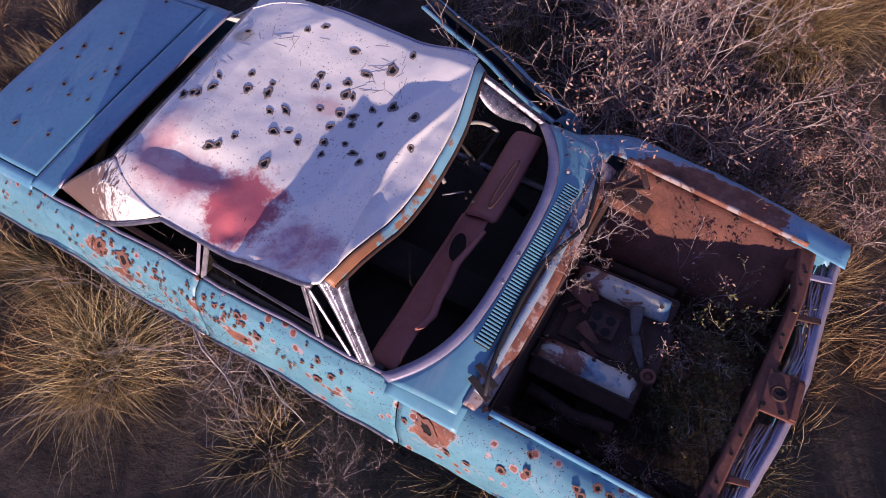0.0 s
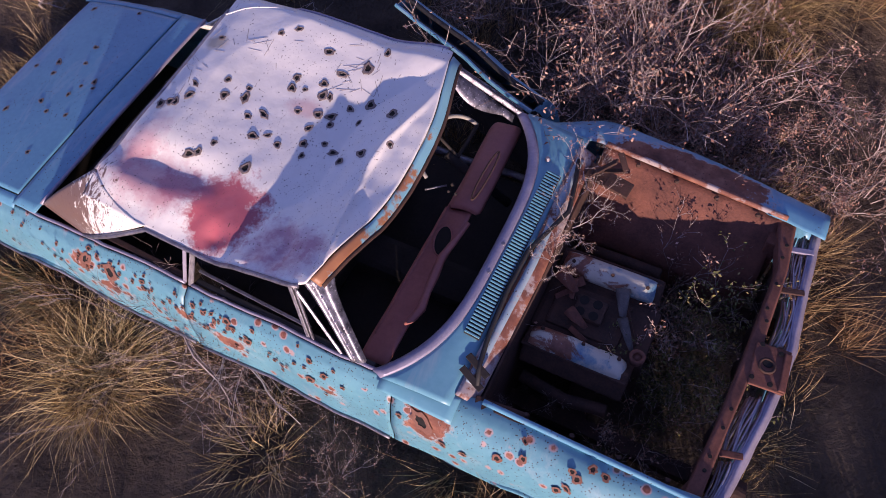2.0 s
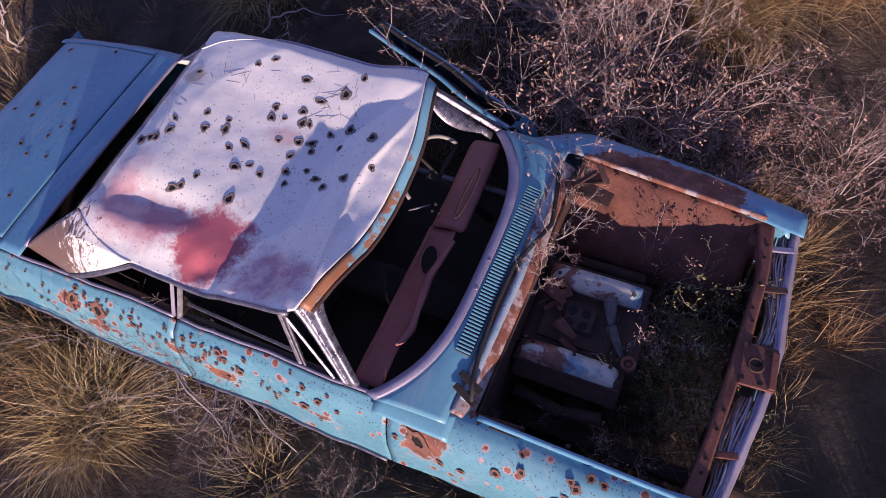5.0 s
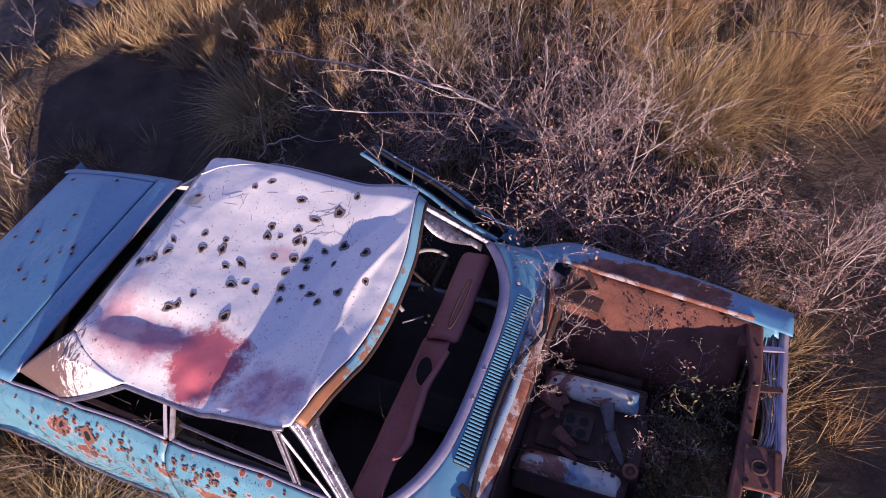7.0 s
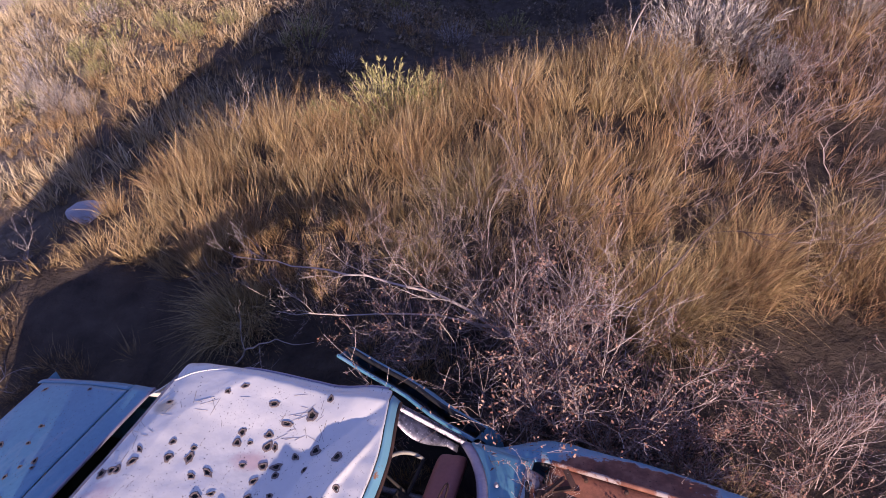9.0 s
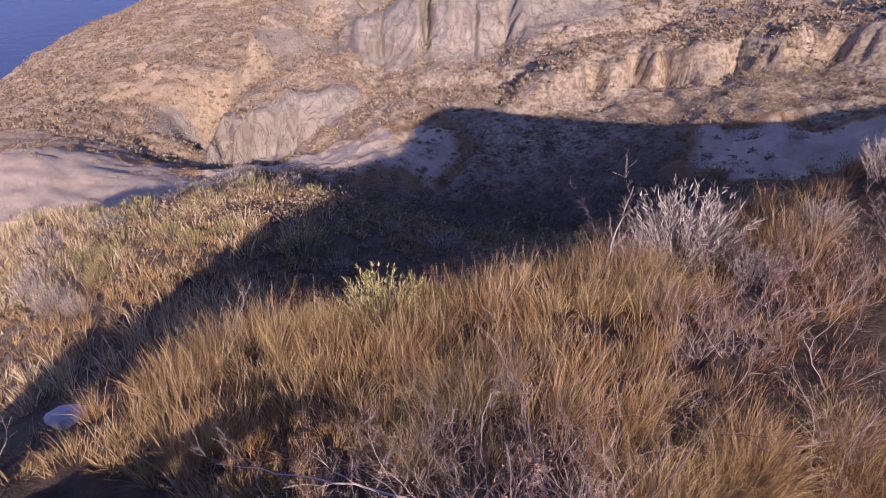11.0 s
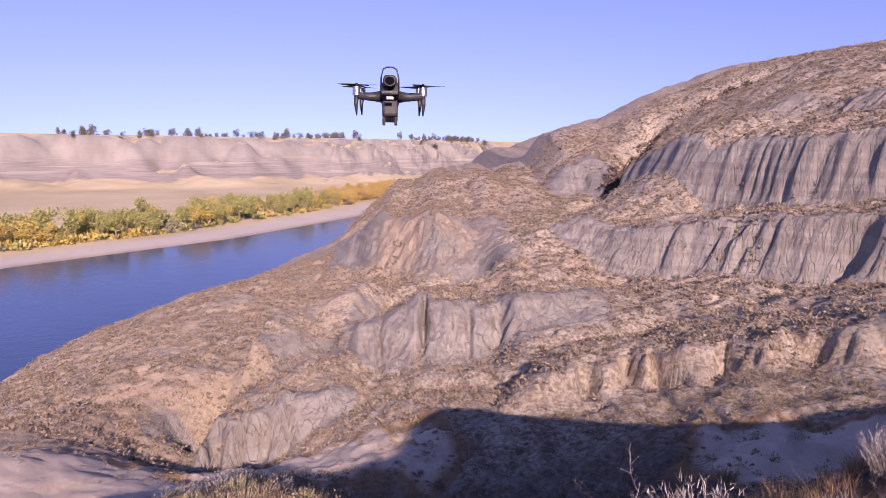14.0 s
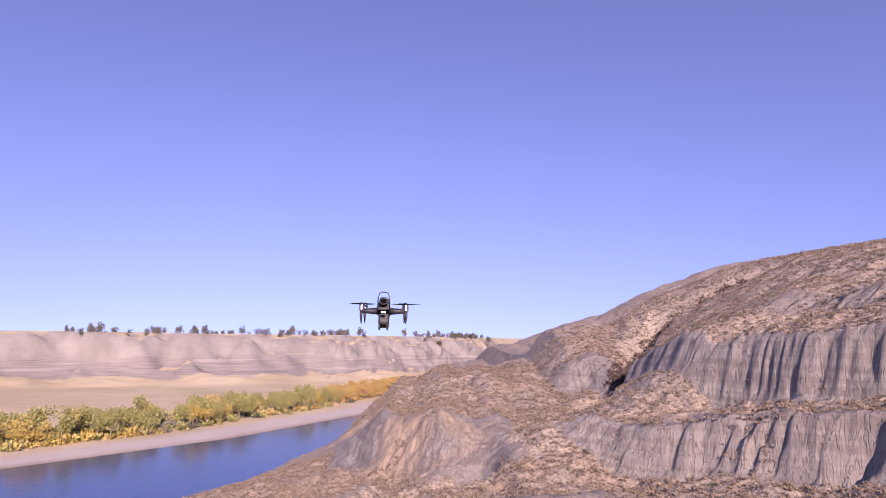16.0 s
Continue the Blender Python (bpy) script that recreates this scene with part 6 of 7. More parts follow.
TWIG = dry_colour("bare_twigs", (0.0, (0.095, 0.062, 0.055)), (0.5, (0.26, 0.20, 0.185)), (1.0, (0.54, 0.47, 0.45)))
PALE_TWIG = dry_colour("bleached_twigs", (0.0, (0.30, 0.25, 0.23)), (1.0, (0.55, 0.48, 0.45)))
DARK_TWIG = dry_colour("dark_weathered_twigs", (0.0, (0.07, 0.05, 0.045)), (1.0, (0.16, 0.12, 0.11)))
RED_LEAF = dry_colour("withered_red_leaves", (0.0, (0.17, 0.075, 0.058)), (0.5, (0.33, 0.18, 0.135)), (1.0, (0.50, 0.34, 0.26)))
GREEN_LEAF = dry_colour("small_green_leaves", (0.0, (0.05, 0.06, 0.025)), (0.6, (0.12, 0.13, 0.05)), (1.0, (0.30, 0.24, 0.10)))
SAGE_LEAF = dry_colour("silver_sage_leaves", (0.0, (0.22, 0.19, 0.17)), (0.5, (0.40, 0.36, 0.33)), (1.0, (0.56, 0.52, 0.48)))
BRUSH_LEAF = dry_colour("yellow_green_brush_leaves", (0.0, (0.16, 0.16, 0.07)), (0.5, (0.34, 0.32, 0.14)), (1.0, (0.52, 0.46, 0.24)))


def branch(rnd, out, tips, p, way, length, radius, depth, least=0.0014):
    """Grows one crooked branch and its side shoots."""
    n_ = (2, 4, 6)[min(depth, 2)]
    path, radii = [p.copy()], [radius]
    for i in range(n_):
        way = (way + Vector((rnd.gauss(0, 0.24), rnd.gauss(0, 0.24), rnd.gauss(0.05, 0.16)))).normalized()
        p = p + way * (length / n_)
        path.append(p.copy())
        radii.append(max(least, radius * (1 - 0.62 * (i + 1) / n_)))
        if depth and i >= 0:
            for _ in range(rnd.choice((1, 1, 1, 2)) if depth > 1 else rnd.choice((1, 2, 2, 3))):
                side = (way + Vector((rnd.uniform(-1, 1), rnd.uniform(-1, 1), rnd.uniform(-0.35, 0.8)))).normalized()
                branch(rnd, out, tips, p, side, length * (rnd.uniform(0.25, 0.48) if depth > 1 else rnd.uniform(0.18, 0.42)), max(least, radii[-1] * 0.7), depth - 1, least)
        if depth < 2:
            tips.append(p.copy())
    out.append(tube(path, radii, 3, False))


def leaf_mesh(rnd, tips, share, size, name):
    verts, faces = [], []
    for p in tips:
        if rnd.random() > share:
            continue
        for _ in range(rnd.choice((1, 2, 3))):
            c = p + Vector((rnd.gauss(0, 0.02), rnd.gauss(0, 0.02), rnd.gauss(0, 0.02)))
            a = Vector((rnd.gauss(0, 1), rnd.gauss(0, 1), rnd.gauss(0, 1))).normalized()
            b = a.orthogonal().normalized()
            s = size * rnd.uniform(0.6, 1.3)
            k = len(verts)
            verts += [c - a * s, c + b * s * 0.5, c + a * s, c - b * s * 0.5 + a.cross(b) * s * 0.3]
            faces.append((k, k + 1, k + 2, k + 3))
    return mesh_of(name, verts, faces)


def shrub(seed, stems, height, spread_, depth, twig, leaf=None, share=0.0, size=0.012, label="", thick_=0.0068):
    rnd = random.Random(seed)
    out, tips = [], []
    for i in range(stems):
        a = 2 * math.pi * (i + rnd.random() * 0.8) / stems
        way = Vector((math.cos(a) * spread_, math.sin(a) * spread_, 1)).normalized()
        branch(rnd, out, tips, Vector((0.06 * math.cos(a), 0.06 * math.sin(a), -0.05)), way, height * rnd.uniform(0.65, 1.1), thick_ * rnd.uniform(0.6, 1.2), depth)
    ob = tagged(new("bare_shrub"), label, "shrub", "shrubs round the wreck")
    part("framework", mesh_of("framework", *joined(out)), twig, ob)
    if leaf:
        part("leaves", leaf_mesh(rnd, tips, share, size, "leaves"), leaf, ob)
    return ob


GREY_LABEL = "leafless grey-brown shrub with tangled thin twigs"
RED_LABEL = "twiggy shrub with withered reddish leaves"
kinds = [
    shrub(1, 9, 1.35, 0.7, 2, TWIG, RED_LEAF, 0.15, 0.013, GREY_LABEL),
    shrub(2, 10, 1.35, 0.75, 2, TWIG, RED_LEAF, 0.45, 0.014, RED_LABEL),
    shrub(3, 5, 1.45, 0.6, 2, TWIG, None, 0, 0.01, GREY_LABEL),
    shrub(4, 11, 1.25, 0.9, 2, TWIG, RED_LEAF, 0.65, 0.014, RED_LABEL),
    shrub(5, 4, 1.4, 0.5, 2, TWIG, None, 0, 0.01, "pale leafless sapling with upright twigs"),
]
SHRUBS = [(1.05, 2.1, 1.05, 1), (1.55, 1.85, 0.95, 3), (1.45, 2.3, 1.0, 3), (0.75, 2.35, 0.95, 3), (0.35, 2.75, 0.9, 0), (0.9, 3.0, 0.95, 2), (2.58, 1.52, 0.72, 3), (2.72, 1.85, 0.55, 1), (3.9, 2.6, 0.6, 0),
          (1.04, 4.47, 0.8, 4), (2.33, 4.0, 0.9, 4), (3.7, 4.35, 0.8, 2), (-0.35, 3.35, 0.72, 0), (3.3, 3.5, 0.8, 2), (0.2, 3.9, 0.7, 2), (-0.95, 3.7, 0.55, 0)]
SHRUBS += [(0.0, 3.0, 0.85, 2), (0.5, 3.5, 0.85, 0), (-0.4, 3.0, 0.65, 1), (1.3, 2.6, 0.8, 1), (1.8, 2.0, 0.7, 3), (-1.75, 0.05, 0.6, 4), (-1.3, -0.12, 0.55, 2), (-0.95, -0.25, 0.4, 0), (1.3, 1.95, 0.6, 3), (0.75, 2.35, 0.7, 1), (1.85, 1.75, 0.55, 3), (1.2, 3.5, 0.7, 0), (4.2, 3.1, 0.8, 0), (2.7, 4.9, 0.7, 0), (2.45, 7.7, 0.55, 4), (-1.66, 0.10, 0.50, 2), (-1.2, -0.1, 0.38, 0), (-0.5, -0.62, 0.32, 0), (5.0, 6.0, 0.6, 0), (4.3, 5.4, 0.7, 2), (3.6, 5.2, 0.7, 0), (4.8, 5.0, 0.7, 2), (3.0, 4.9, 0.6, 0), (3.9, 6.0, 0.55, 1)]
rnd = random.Random(5)
used = set()
for x, y, s, k in SHRUBS:
    m = Matrix.Translation((x, y, ground_z(x, y))) @ Matrix.Rotation(rnd.uniform(0, 6.28), 4, "Z") @ Matrix.Rotation(rnd.uniform(-0.25, 0.25), 4, "X")
    if k in used:
        ob = copy_thing(kinds[k], m)
    else:
        ob = kinds[k]
        ob.matrix_basis = m
        used.add(k)
    ob.scale = (s, s, s)


def fallen(name, path, radius, seed, label, twigs=9, mat=PALE_TWIG):
    """A dead limb with side twigs, from its butt to its tip."""
    r2 = random.Random(seed)
    pts = [Vector(p) for p in path]
    dense = []
    for a, b in zip(pts, pts[1:]):
        dense += [a.lerp(b, t) + Vector((r2.gauss(0, 0.012), r2.gauss(0, 0.012), r2.gauss(0, 0.012))) for t in (0, 0.25, 0.5, 0.75)]
    dense.append(pts[-1])
    limb = tagged(new(name), label, "branch")
    radii = [radius * (1 - 0.8 * i / (len(dense) - 1)) for i in range(len(dense))]
    part("limb", mesh_of("limb", *tube(dense, radii, 6), True), mat, limb)
    out, tips = [], []
    for i in range(twigs):
        k = r2.randrange(1, len(dense) - 1)
        way = (dense[k + 1] - dense[k]).normalized() + Vector((r2.uniform(-0.7, 0.7), r2.uniform(-0.7, 0.7), r2.uniform(-0.2, 0.6)))
        branch(r2, out, tips, dense[k], way.normalized(), r2.uniform(0.2, 0.55), radii[k] * 0.55, 1)
    tagged(part("side_growth", mesh_of("side_growth", *joined(out)), mat, limb), "", "", "", "stuff")
    return limb


fallen("dead_branch", [(0.85, 2.78, 0.50), (0.2, 3.1, 0.70), (-0.52, 3.38, 0.62), (-1.2, 3.56, 0.55), (-1.75, 3.7, 0.48)], 0.015, 1, "long bleached dead branch lying over the shrubs", 16)
fallen("dead_branch", [(0.8, 2.9, 0.55), (0.1, 3.05, 0.55), (-0.94, 3.13, 0.42), (-1.3, 3.2, 0.36)], 0.011, 2, "long bleached dead branch lying over the shrubs", 10)
fallen("dead_branch", [(-1.72, 2.97, -0.15), (-1.55, 2.96, 0.16), (-1.26, 2.93, 0.33), (-0.94, 2.91, 0.33)], 0.010, 3, "single curved dead branch rising behind the car", 2)
fallen("dead_branch", [(1.30, 2.75, 0.3), (1.7, 3.05, 0.85), (2.0, 3.25, 1.15), (2.27, 3.44, 1.39)], 0.013, 4, "dark slanting dead branch among the shrubs", 4, DARK_TWIG)
fallen("dead_branch", [(-2.05, 0.55, 0.75), (-1.75, 0.2, 0.8), (-1.45, -0.05, 0.95), (-1.2, -0.3, 0.9)], 0.014, 5, "dry branch leaning on the blue car side", 8)
fallen("dead_branch", [(-1.5, 0.5, 0.7), (-1.3, 0.15, 0.85), (-1.05, -0.15, 0.95), (-0.75, -0.35, 1.0)], 0.012, 6, "dry branch leaning on the blue car side", 8)
for i, (x, y, h) in enumerate(((-4.05, 2.85, 0.85), (-4.3, 3.25, 0.6), (-5.6, 5.6, 0.6), (2.2, 6.75, 1.05), (-2.6, 6.7, 0.6))):
    z = ground_z(x, y)
    sap = fallen("dead_sapling", [(x, y, z - 0.05), (x + 0.03, y + 0.05, z + 0.3 * h), (x + 0.12, y + 0.10, z + 0.65 * h), (x + 0.22, y + 0.2, z + h)], 0.014, 20 + i, "small bleached dead sapling on bare soil", 7)
    tagged(sap, "", "sapling")

# leafy weeds inside the engine bay and dry weeds caught on the cowl
for i, (lx, ly, lz, s, leafy) in enumerate(((2.10, 0.22, 0.15, 0.62, 1), (2.18, -0.18, 0.15, 0.55, 1), (1.95, -0.62, 0.15, 0.45, 1), (2.02, 0.50, 0.15, 0.6, 2), (1.50, -0.66, 0.45, 0.30, 0), (2.12, 0.02, 0.15, 0.60, 1), (2.05, -0.42, 0.15, 0.52, 2), (1.98, 0.30, 0.20, 0.62, 2), (2.25, 0.35, 0.15, 0.5, 1))):
    w = shrub(40 + i, 6, 1.0, 0.6, 2, TWIG, (None, GREEN_LEAF, RED_LEAF)[leafy], 0.75 if leafy == 1 else 0.3, 0.016, ("dry weed in the engine bay", "dark green leafy weed growing through the engine bay", "dry weed with red leaves in the engine bay")[leafy] if leafy else "short dry weed standing in the engine bay", 0.006)
    w.name = "engine_bay_weed"
    tagged(w, "", "weed", "weeds in the engine bay")
    w.matrix_basis = Matrix.Translation(CAR_M @ Vector((lx, ly, lz))) @ Matrix.Rotation(i, 4, "Z")
    w.scale = (s, s, s)
for i, (lx, ly, lz, s) in enumerate(((1.34, 0.66, 0.98, 0.25), (1.42, 0.28, 0.95, 0.26), (1.42, 0.05, 0.95, 0.20), (1.46, 0.50, 0.93, 0.22))):
    w = shrub(60 + i, 5, 1.0, 1.3, 2, PALE_TWIG, RED_LEAF, 0.12, 0.02, "tangle of dry twigs caught on the cowl", 0.010)
    w.name = "twig_tangle"
    tagged(w, "", "twigs", "twigs on the cowl")
    w.matrix_basis = Matrix.Translation(CAR_M @ Vector((lx, ly, lz))) @ Matrix.Rotation(i * 1.7, 4, "Z")
    w.scale = (s, s, s)


def brush(seed, count, radius, height, leaf, name, label, width=0.007):
    """A dome of many upright leafy shoots."""
    r_ = np.random.default_rng(seed)
    a, q = r_.uniform(0, 2 * np.pi, count), r_.random(count) ** 0.6
    stem = np.stack([q * np.cos(a), q * np.sin(a), np.zeros(count)], 1)
    base = stem * radius * 0.35
    way = stem * 0.75 + np.array([0, 0, 1.0]) + r_.normal(0, 0.12, (count, 3))
    way /= np.linalg.norm(way, axis=1, keepdims=True)
    long = height * (1.05 - 0.35 * q) * r_.uniform(0.6, 1.1, count)
    k = 14
    t = r_.uniform(0.35, 1.0, (count, k))
    root = (base[:, None] + way[:, None] * (long[:, None] * t)[..., None]).reshape(-1, 3)
    w2 = np.repeat(way, k, 0) + r_.normal(0, 0.35, (count * k, 3))
    w2 /= np.linalg.norm(w2, axis=1, keepdims=True)
    leaves = blade_mesh("leaves", root, w2, height * r_.uniform(0.05, 0.13, count * k), width * r_.uniform(0.7, 1.4, count * k), np.full(count * k, 0.1), r_)
    stems = blade_mesh("stems", base - np.array([0, 0, 0.05]), way, long, np.full(count, width * 0.8), np.full(count, 0.05), r_)
    ob = tagged(new(name), label, "shrub", "brush on the crest")
    part("stem_tuft", stems, TWIG, ob)
    part("leaves", leaves, leaf, ob)
    return ob


SMALL_SAGE = brush(3, 60, 0.75, 0.7, SAGE_LEAF, "sagebrush", "silver-grey sagebrush on the gully side", 0.014)
SMALL_GREEN = brush(4, 50, 0.7, 0.55, BRUSH_LEAF, "rabbitbrush", "yellow-green rabbitbrush on the gully side", 0.018)
SMALL_SAGE.matrix_basis = pose(-15.2, 18.6, ground_z(-15.2, 18.6) - 0.05)
SMALL_GREEN.matrix_basis = pose(-14.6, 25.2, ground_z(-14.6, 25.2) - 0.05)
SAGE = brush(1, 210, 0.75, 0.75, SAGE_LEAF, "sagebrush", "silver-grey sagebrush with upright shoots on the crest")
GREENB = brush(2, 150, 0.7, 0.55, BRUSH_LEAF, "rabbitbrush", "yellow-green rabbitbrush on the edge of the slope", 0.010)
first = {SAGE: True, GREENB: True}
for x, y, s, kind in ((3.25, 7.0, 1.45, SAGE), (3.75, 6.2, 0.6, SAGE), (4.63, 6.6, 0.6, SAGE), (5.3, 6.9, 0.7, SAGE), (2.65, 6.9, 0.7, SAGE), (3.5, 6.9, 0.8, SAGE),
                      (-0.62, 6.8, 1.35, GREENB), (-1.45, 6.75, 0.8, GREENB), (-0.15, 6.85, 0.9, GREENB), (-10.2, 14.4, 1.1, SAGE), (-9.2, 13.9, 0.8, SAGE), (-10.7, 17.4, 1.3, GREENB), (-7.3, 17.2, 1.1, GREENB), (-9.6, 15.8, 1.0, GREENB), (-6.4, 18.0, 0.9, GREENB), (-11.6, 15.6, 1.0, SAGE), (-8.4, 18.4, 1.1, GREENB)):
    m = Matrix.Translation((x, y, ground_z(x, y) - 0.03)) @ Matrix.Rotation(x * 3.1 + y, 4, "Z")
    ob = kind
    if not first[kind]:
        ob = copy_thing(kind, m)
    else:
        kind.matrix_basis, first[kind] = m, False
    ob.scale = (s, s, s)
more = random.Random(17)
for i in range(95):
    if i < 55:
        x, y = more.uniform(-24, -6), more.uniform(14.5, 34)
        if x > -9 and y < 19:
            continue
    else:
        x, y = more.uniform(-6, 24), more.uniform(15, 42)
    ob = copy_thing(more.choice((SMALL_SAGE, SMALL_GREEN, SMALL_GREEN)), Matrix.Translation((x, y, ground_z(x, y) - 0.05)) @ Matrix.Rotation(more.uniform(0, 6.28), 4, "Z"))
    s = more.uniform(0.7, 1.7)
    ob.scale = (s, s, s * more.uniform(0.7, 1.1))


# scrub that covers the slopes beyond the gully
def scrub_field(count, x0, x1, y0, y1, size, name, label, mat, seed, bias=0.0, leaves=16, cap=0.34):
    r_ = np.random.default_rng(seed)
    x, y = r_.uniform(x0, x1, count), r_.uniform(y0, y1, count)
    z, st = land(x, y)
    keep = (fbm(x / 7, y / 7, 3, 81) + bias + 0.10 * smoothstep(0, 45, x) - 0.55 * st - 0.1 > 0.32 * r_.random(count) + 0.12) & (x > far_shore(y) + 30) & (z > WATER + 1)
    pale = np.minimum(np.hypot((x + 8) / 1.6, y - 47), np.minimum(np.hypot((x + 23) / 1.2, y - 37) * 0.7, np.hypot((x - 22) / 1.8, y - 39) * 1.4))
    keep &= pale > 6.5 * r_.random(count) + 1.5
    x, y, z = x[keep], y[keep], z[keep]
    s = size * r_.lognormal(0, 0.42, len(x)) * 0.8
    i = np.repeat(np.arange(len(x)), leaves)
    u = r_.normal(size=(len(i), 3))
    u[:, 2] = np.abs(u[:, 2]) * 0.9
    u /= np.linalg.norm(u, axis=1, keepdims=True)
    c = np.stack([x[i], y[i], z[i]], 1) + u * (s[i] * r_.uniform(0.25, 1.0, len(i)))[:, None] * np.array([1, 1, 0.75])
    way = u + r_.normal(0, 0.5, u.shape)
    way /= np.linalg.norm(way, axis=1, keepdims=True)
    wide_ = np.cross(way, r_.normal(size=way.shape))
    leaf_ = np.minimum(s * 1.5, cap)[i]
    wide_ *= (0.20 * leaf_ / (np.linalg.norm(wide_, axis=1) + 1e-9))[:, None]
    low = c - way * (0.2 * leaf_)[:, None]
    me = mesh_np(name, np.stack([low - wide_, low + wide_, c + way * (0.42 * leaf_)[:, None]], 1).reshape(-1, 3), np.arange(3 * len(i)).reshape(-1, 3))
    return tagged(part(name, me, mat, None, label), "", "scrub", "", "stuff")


SCRUB = dry_colour("scrub_leaves", (0.0, (0.15, 0.115, 0.08)), (0.4, (0.30, 0.235, 0.165)), (0.75, (0.46, 0.37, 0.26)), (1.0, (0.60, 0.50, 0.36)), patch=[(0.0, (0.12, 0.10, 0.075)), (1.0, (0.32, 0.265, 0.18))])
n = Nodes("hill_scrub_leaves", 0.85, 0.0, 0.2)
HILL_SCRUB = n.done(n.mix(n.ramp(n.noise(0.9, 4, 0.7), (0.40, 0.0), (0.60, 1.0)), n.ramp(n.island(), (0.0, (0.10, 0.078, 0.062)), (1.0, (0.29, 0.23, 0.175))), n.ramp(n.island(), (0.0, (0.22, 0.17, 0.12)), (1.0, (0.45, 0.36, 0.26)))))
scrub_field(2900, -12, 30, 19, 52, 0.60, "gully_scrub", "dense brown scrub in the gully bottom", SCRUB, 3, 0.30, 56, 0.17)
scrub_field(10000, -40, 50, 13, 68, 0.26, "scrub", "brown and olive scrub on the gully slopes", SCRUB, 1, 0.14, 26, 0.17)
scrub_field(46000, -78, 110, 52, 185, 0.46, "hill_scrub", "brown scrub dotted over the far hillside", HILL_SCRUB, 2, 0.13, 14, 0.50)

r_ = np.random.default_rng(77)
t_ = r_.uniform(0, 1, 520)
bx_ = np.interp(t_, [0, 0.3, 0.5, 0.75, 1], [36, 46, 55, 69, 80]) + r_.normal(0, 1.3, 520)
by_ = np.interp(t_, [0, 0.3, 0.5, 0.75, 1], [144, 163, 172, 170, 167]) + r_.normal(0, 1.3, 520)
i_ = np.repeat(np.arange(520), 22)
u_ = r_.normal(size=(len(i_), 3))
u_[:, 2] = np.abs(u_[:, 2])
u_ /= np.linalg.norm(u_, axis=1, keepdims=True)
c_ = np.stack([bx_[i_], by_[i_], land(bx_, by_)[0][i_]], 1) + u_ * r_.uniform(0.2, 1.1, len(i_))[:, None]
tagged(part("ravine_brush", blade_mesh("ravine_brush", c_, u_, r_.uniform(0.4, 0.8, len(i_)), np.full(len(i_), 0.28), np.full(len(i_), 0.2), r_), dry_colour("dark_brush_leaves", (0.0, (0.07, 0.05, 0.045)), (1.0, (0.22, 0.155, 0.13))), None, "dark brush filling a ravine on the upper slope"), "", "scrub", "", "stuff")

# pale boulder in the shade
bm = bmesh.new()
bmesh.ops.create_icosphere(bm, subdivisions=3, radius=1.0)
for v_ in bm.verts:
    v_.co *= 1 + 0.22 * noise.noise(v_.co * 1.3) + 0.06 * noise.noise(v_.co * 4)
for x, y, s in ((-6.4, 8.4, 0.37), (-16.5, 19.5, 0.5)):
    b2 = bm.copy()
    bmesh.ops.scale(b2, vec=(s * 1.15, s * 0.7, s * 0.42), verts=b2.verts)
    ob = part("boulder", b2, plain("pale_stone", (0.32, 0.32, 0.35), (0.50, 0.49, 0.52), 5, 0.9) if s == 0.37 else bpy.data.materials["pale_stone"], None, "pale grey boulder lying on the slope", Matrix.Translation((x, y, ground_z(x, y) + 0.10)))
    tagged(ob, "", "boulder")
bm.free()

# ---- trees on the far bank and along the plateau's rim ----
def far_tree(seed, height, leaf, leaves=720, tall=0.85, leaf_size=1.0):
    """Trunk with limbs and a crown of many leaf clumps."""
    r_ = random.Random(seed)
    nr = np.random.default_rng(seed)
    ob = tagged(new("cottonwood"), "autumn cottonwood on the far river bank", "tree", "trees across the river")
    pieces = [tube([(0, 0, -0.5), (0.1, 0, height * 0.3), (0.05, 0.1, height * 0.62)], [height * 0.03, height * 0.022, height * 0.008], 6)]
    for i in range(6):
        a = i * 1.1
        z0 = height * r_.uniform(0.2, 0.45)
        pieces.append(tube([(0.05, 0, z0), (math.cos(a) * height * 0.14, math.sin(a) * height * 0.14, z0 + height * 0.16), (math.cos(a) * height * 0.2, math.sin(a) * height * 0.2, z0 + height * 0.3)], [height * 0.012, height * 0.008, height * 0.003], 4))
    part("trunk", mesh_of("trunk", *joined(pieces)), TWIG, ob)
    blobs = [(r_.uniform(-0.22, 0.22) * height, r_.uniform(-0.22, 0.22) * height, r_.uniform(0.3, 0.85) * height, r_.uniform(0.12, 0.2) * height) for _ in range(9)]
    c, w = [], []
    for k in range(leaves):
        bx, by, bz, br = r_.choice(blobs)
        d = Vector((r_.gauss(0, 1), r_.gauss(0, 1), r_.gauss(0, 1) * tall)).normalized() * br * r_.uniform(0.5, 1.05)
        c.append((bx + d.x, by + d.y, max(0.4, bz + d.z)))
        w.append(tuple(d.normalized()))
    c, w = np.array(c), np.array(w) + nr.normal(0, 0.5, (leaves, 3))
    w /= np.linalg.norm(w, axis=1, keepdims=True)
    across = np.cross(w, nr.normal(size=w.shape))
    across *= (leaf_size * height * 0.024 / (np.linalg.norm(across, axis=1) + 1e-9))[:, None]
    long = w * (leaf_size * height * 0.065 * nr.uniform(0.7, 1.3, leaves))[:, None]
    part("crown", mesh_np("crown", np.stack([c - across, c + across, c + long], 1).reshape(-1, 3), np.arange(3 * leaves).reshape(-1, 3)), leaf, ob)
    return ob


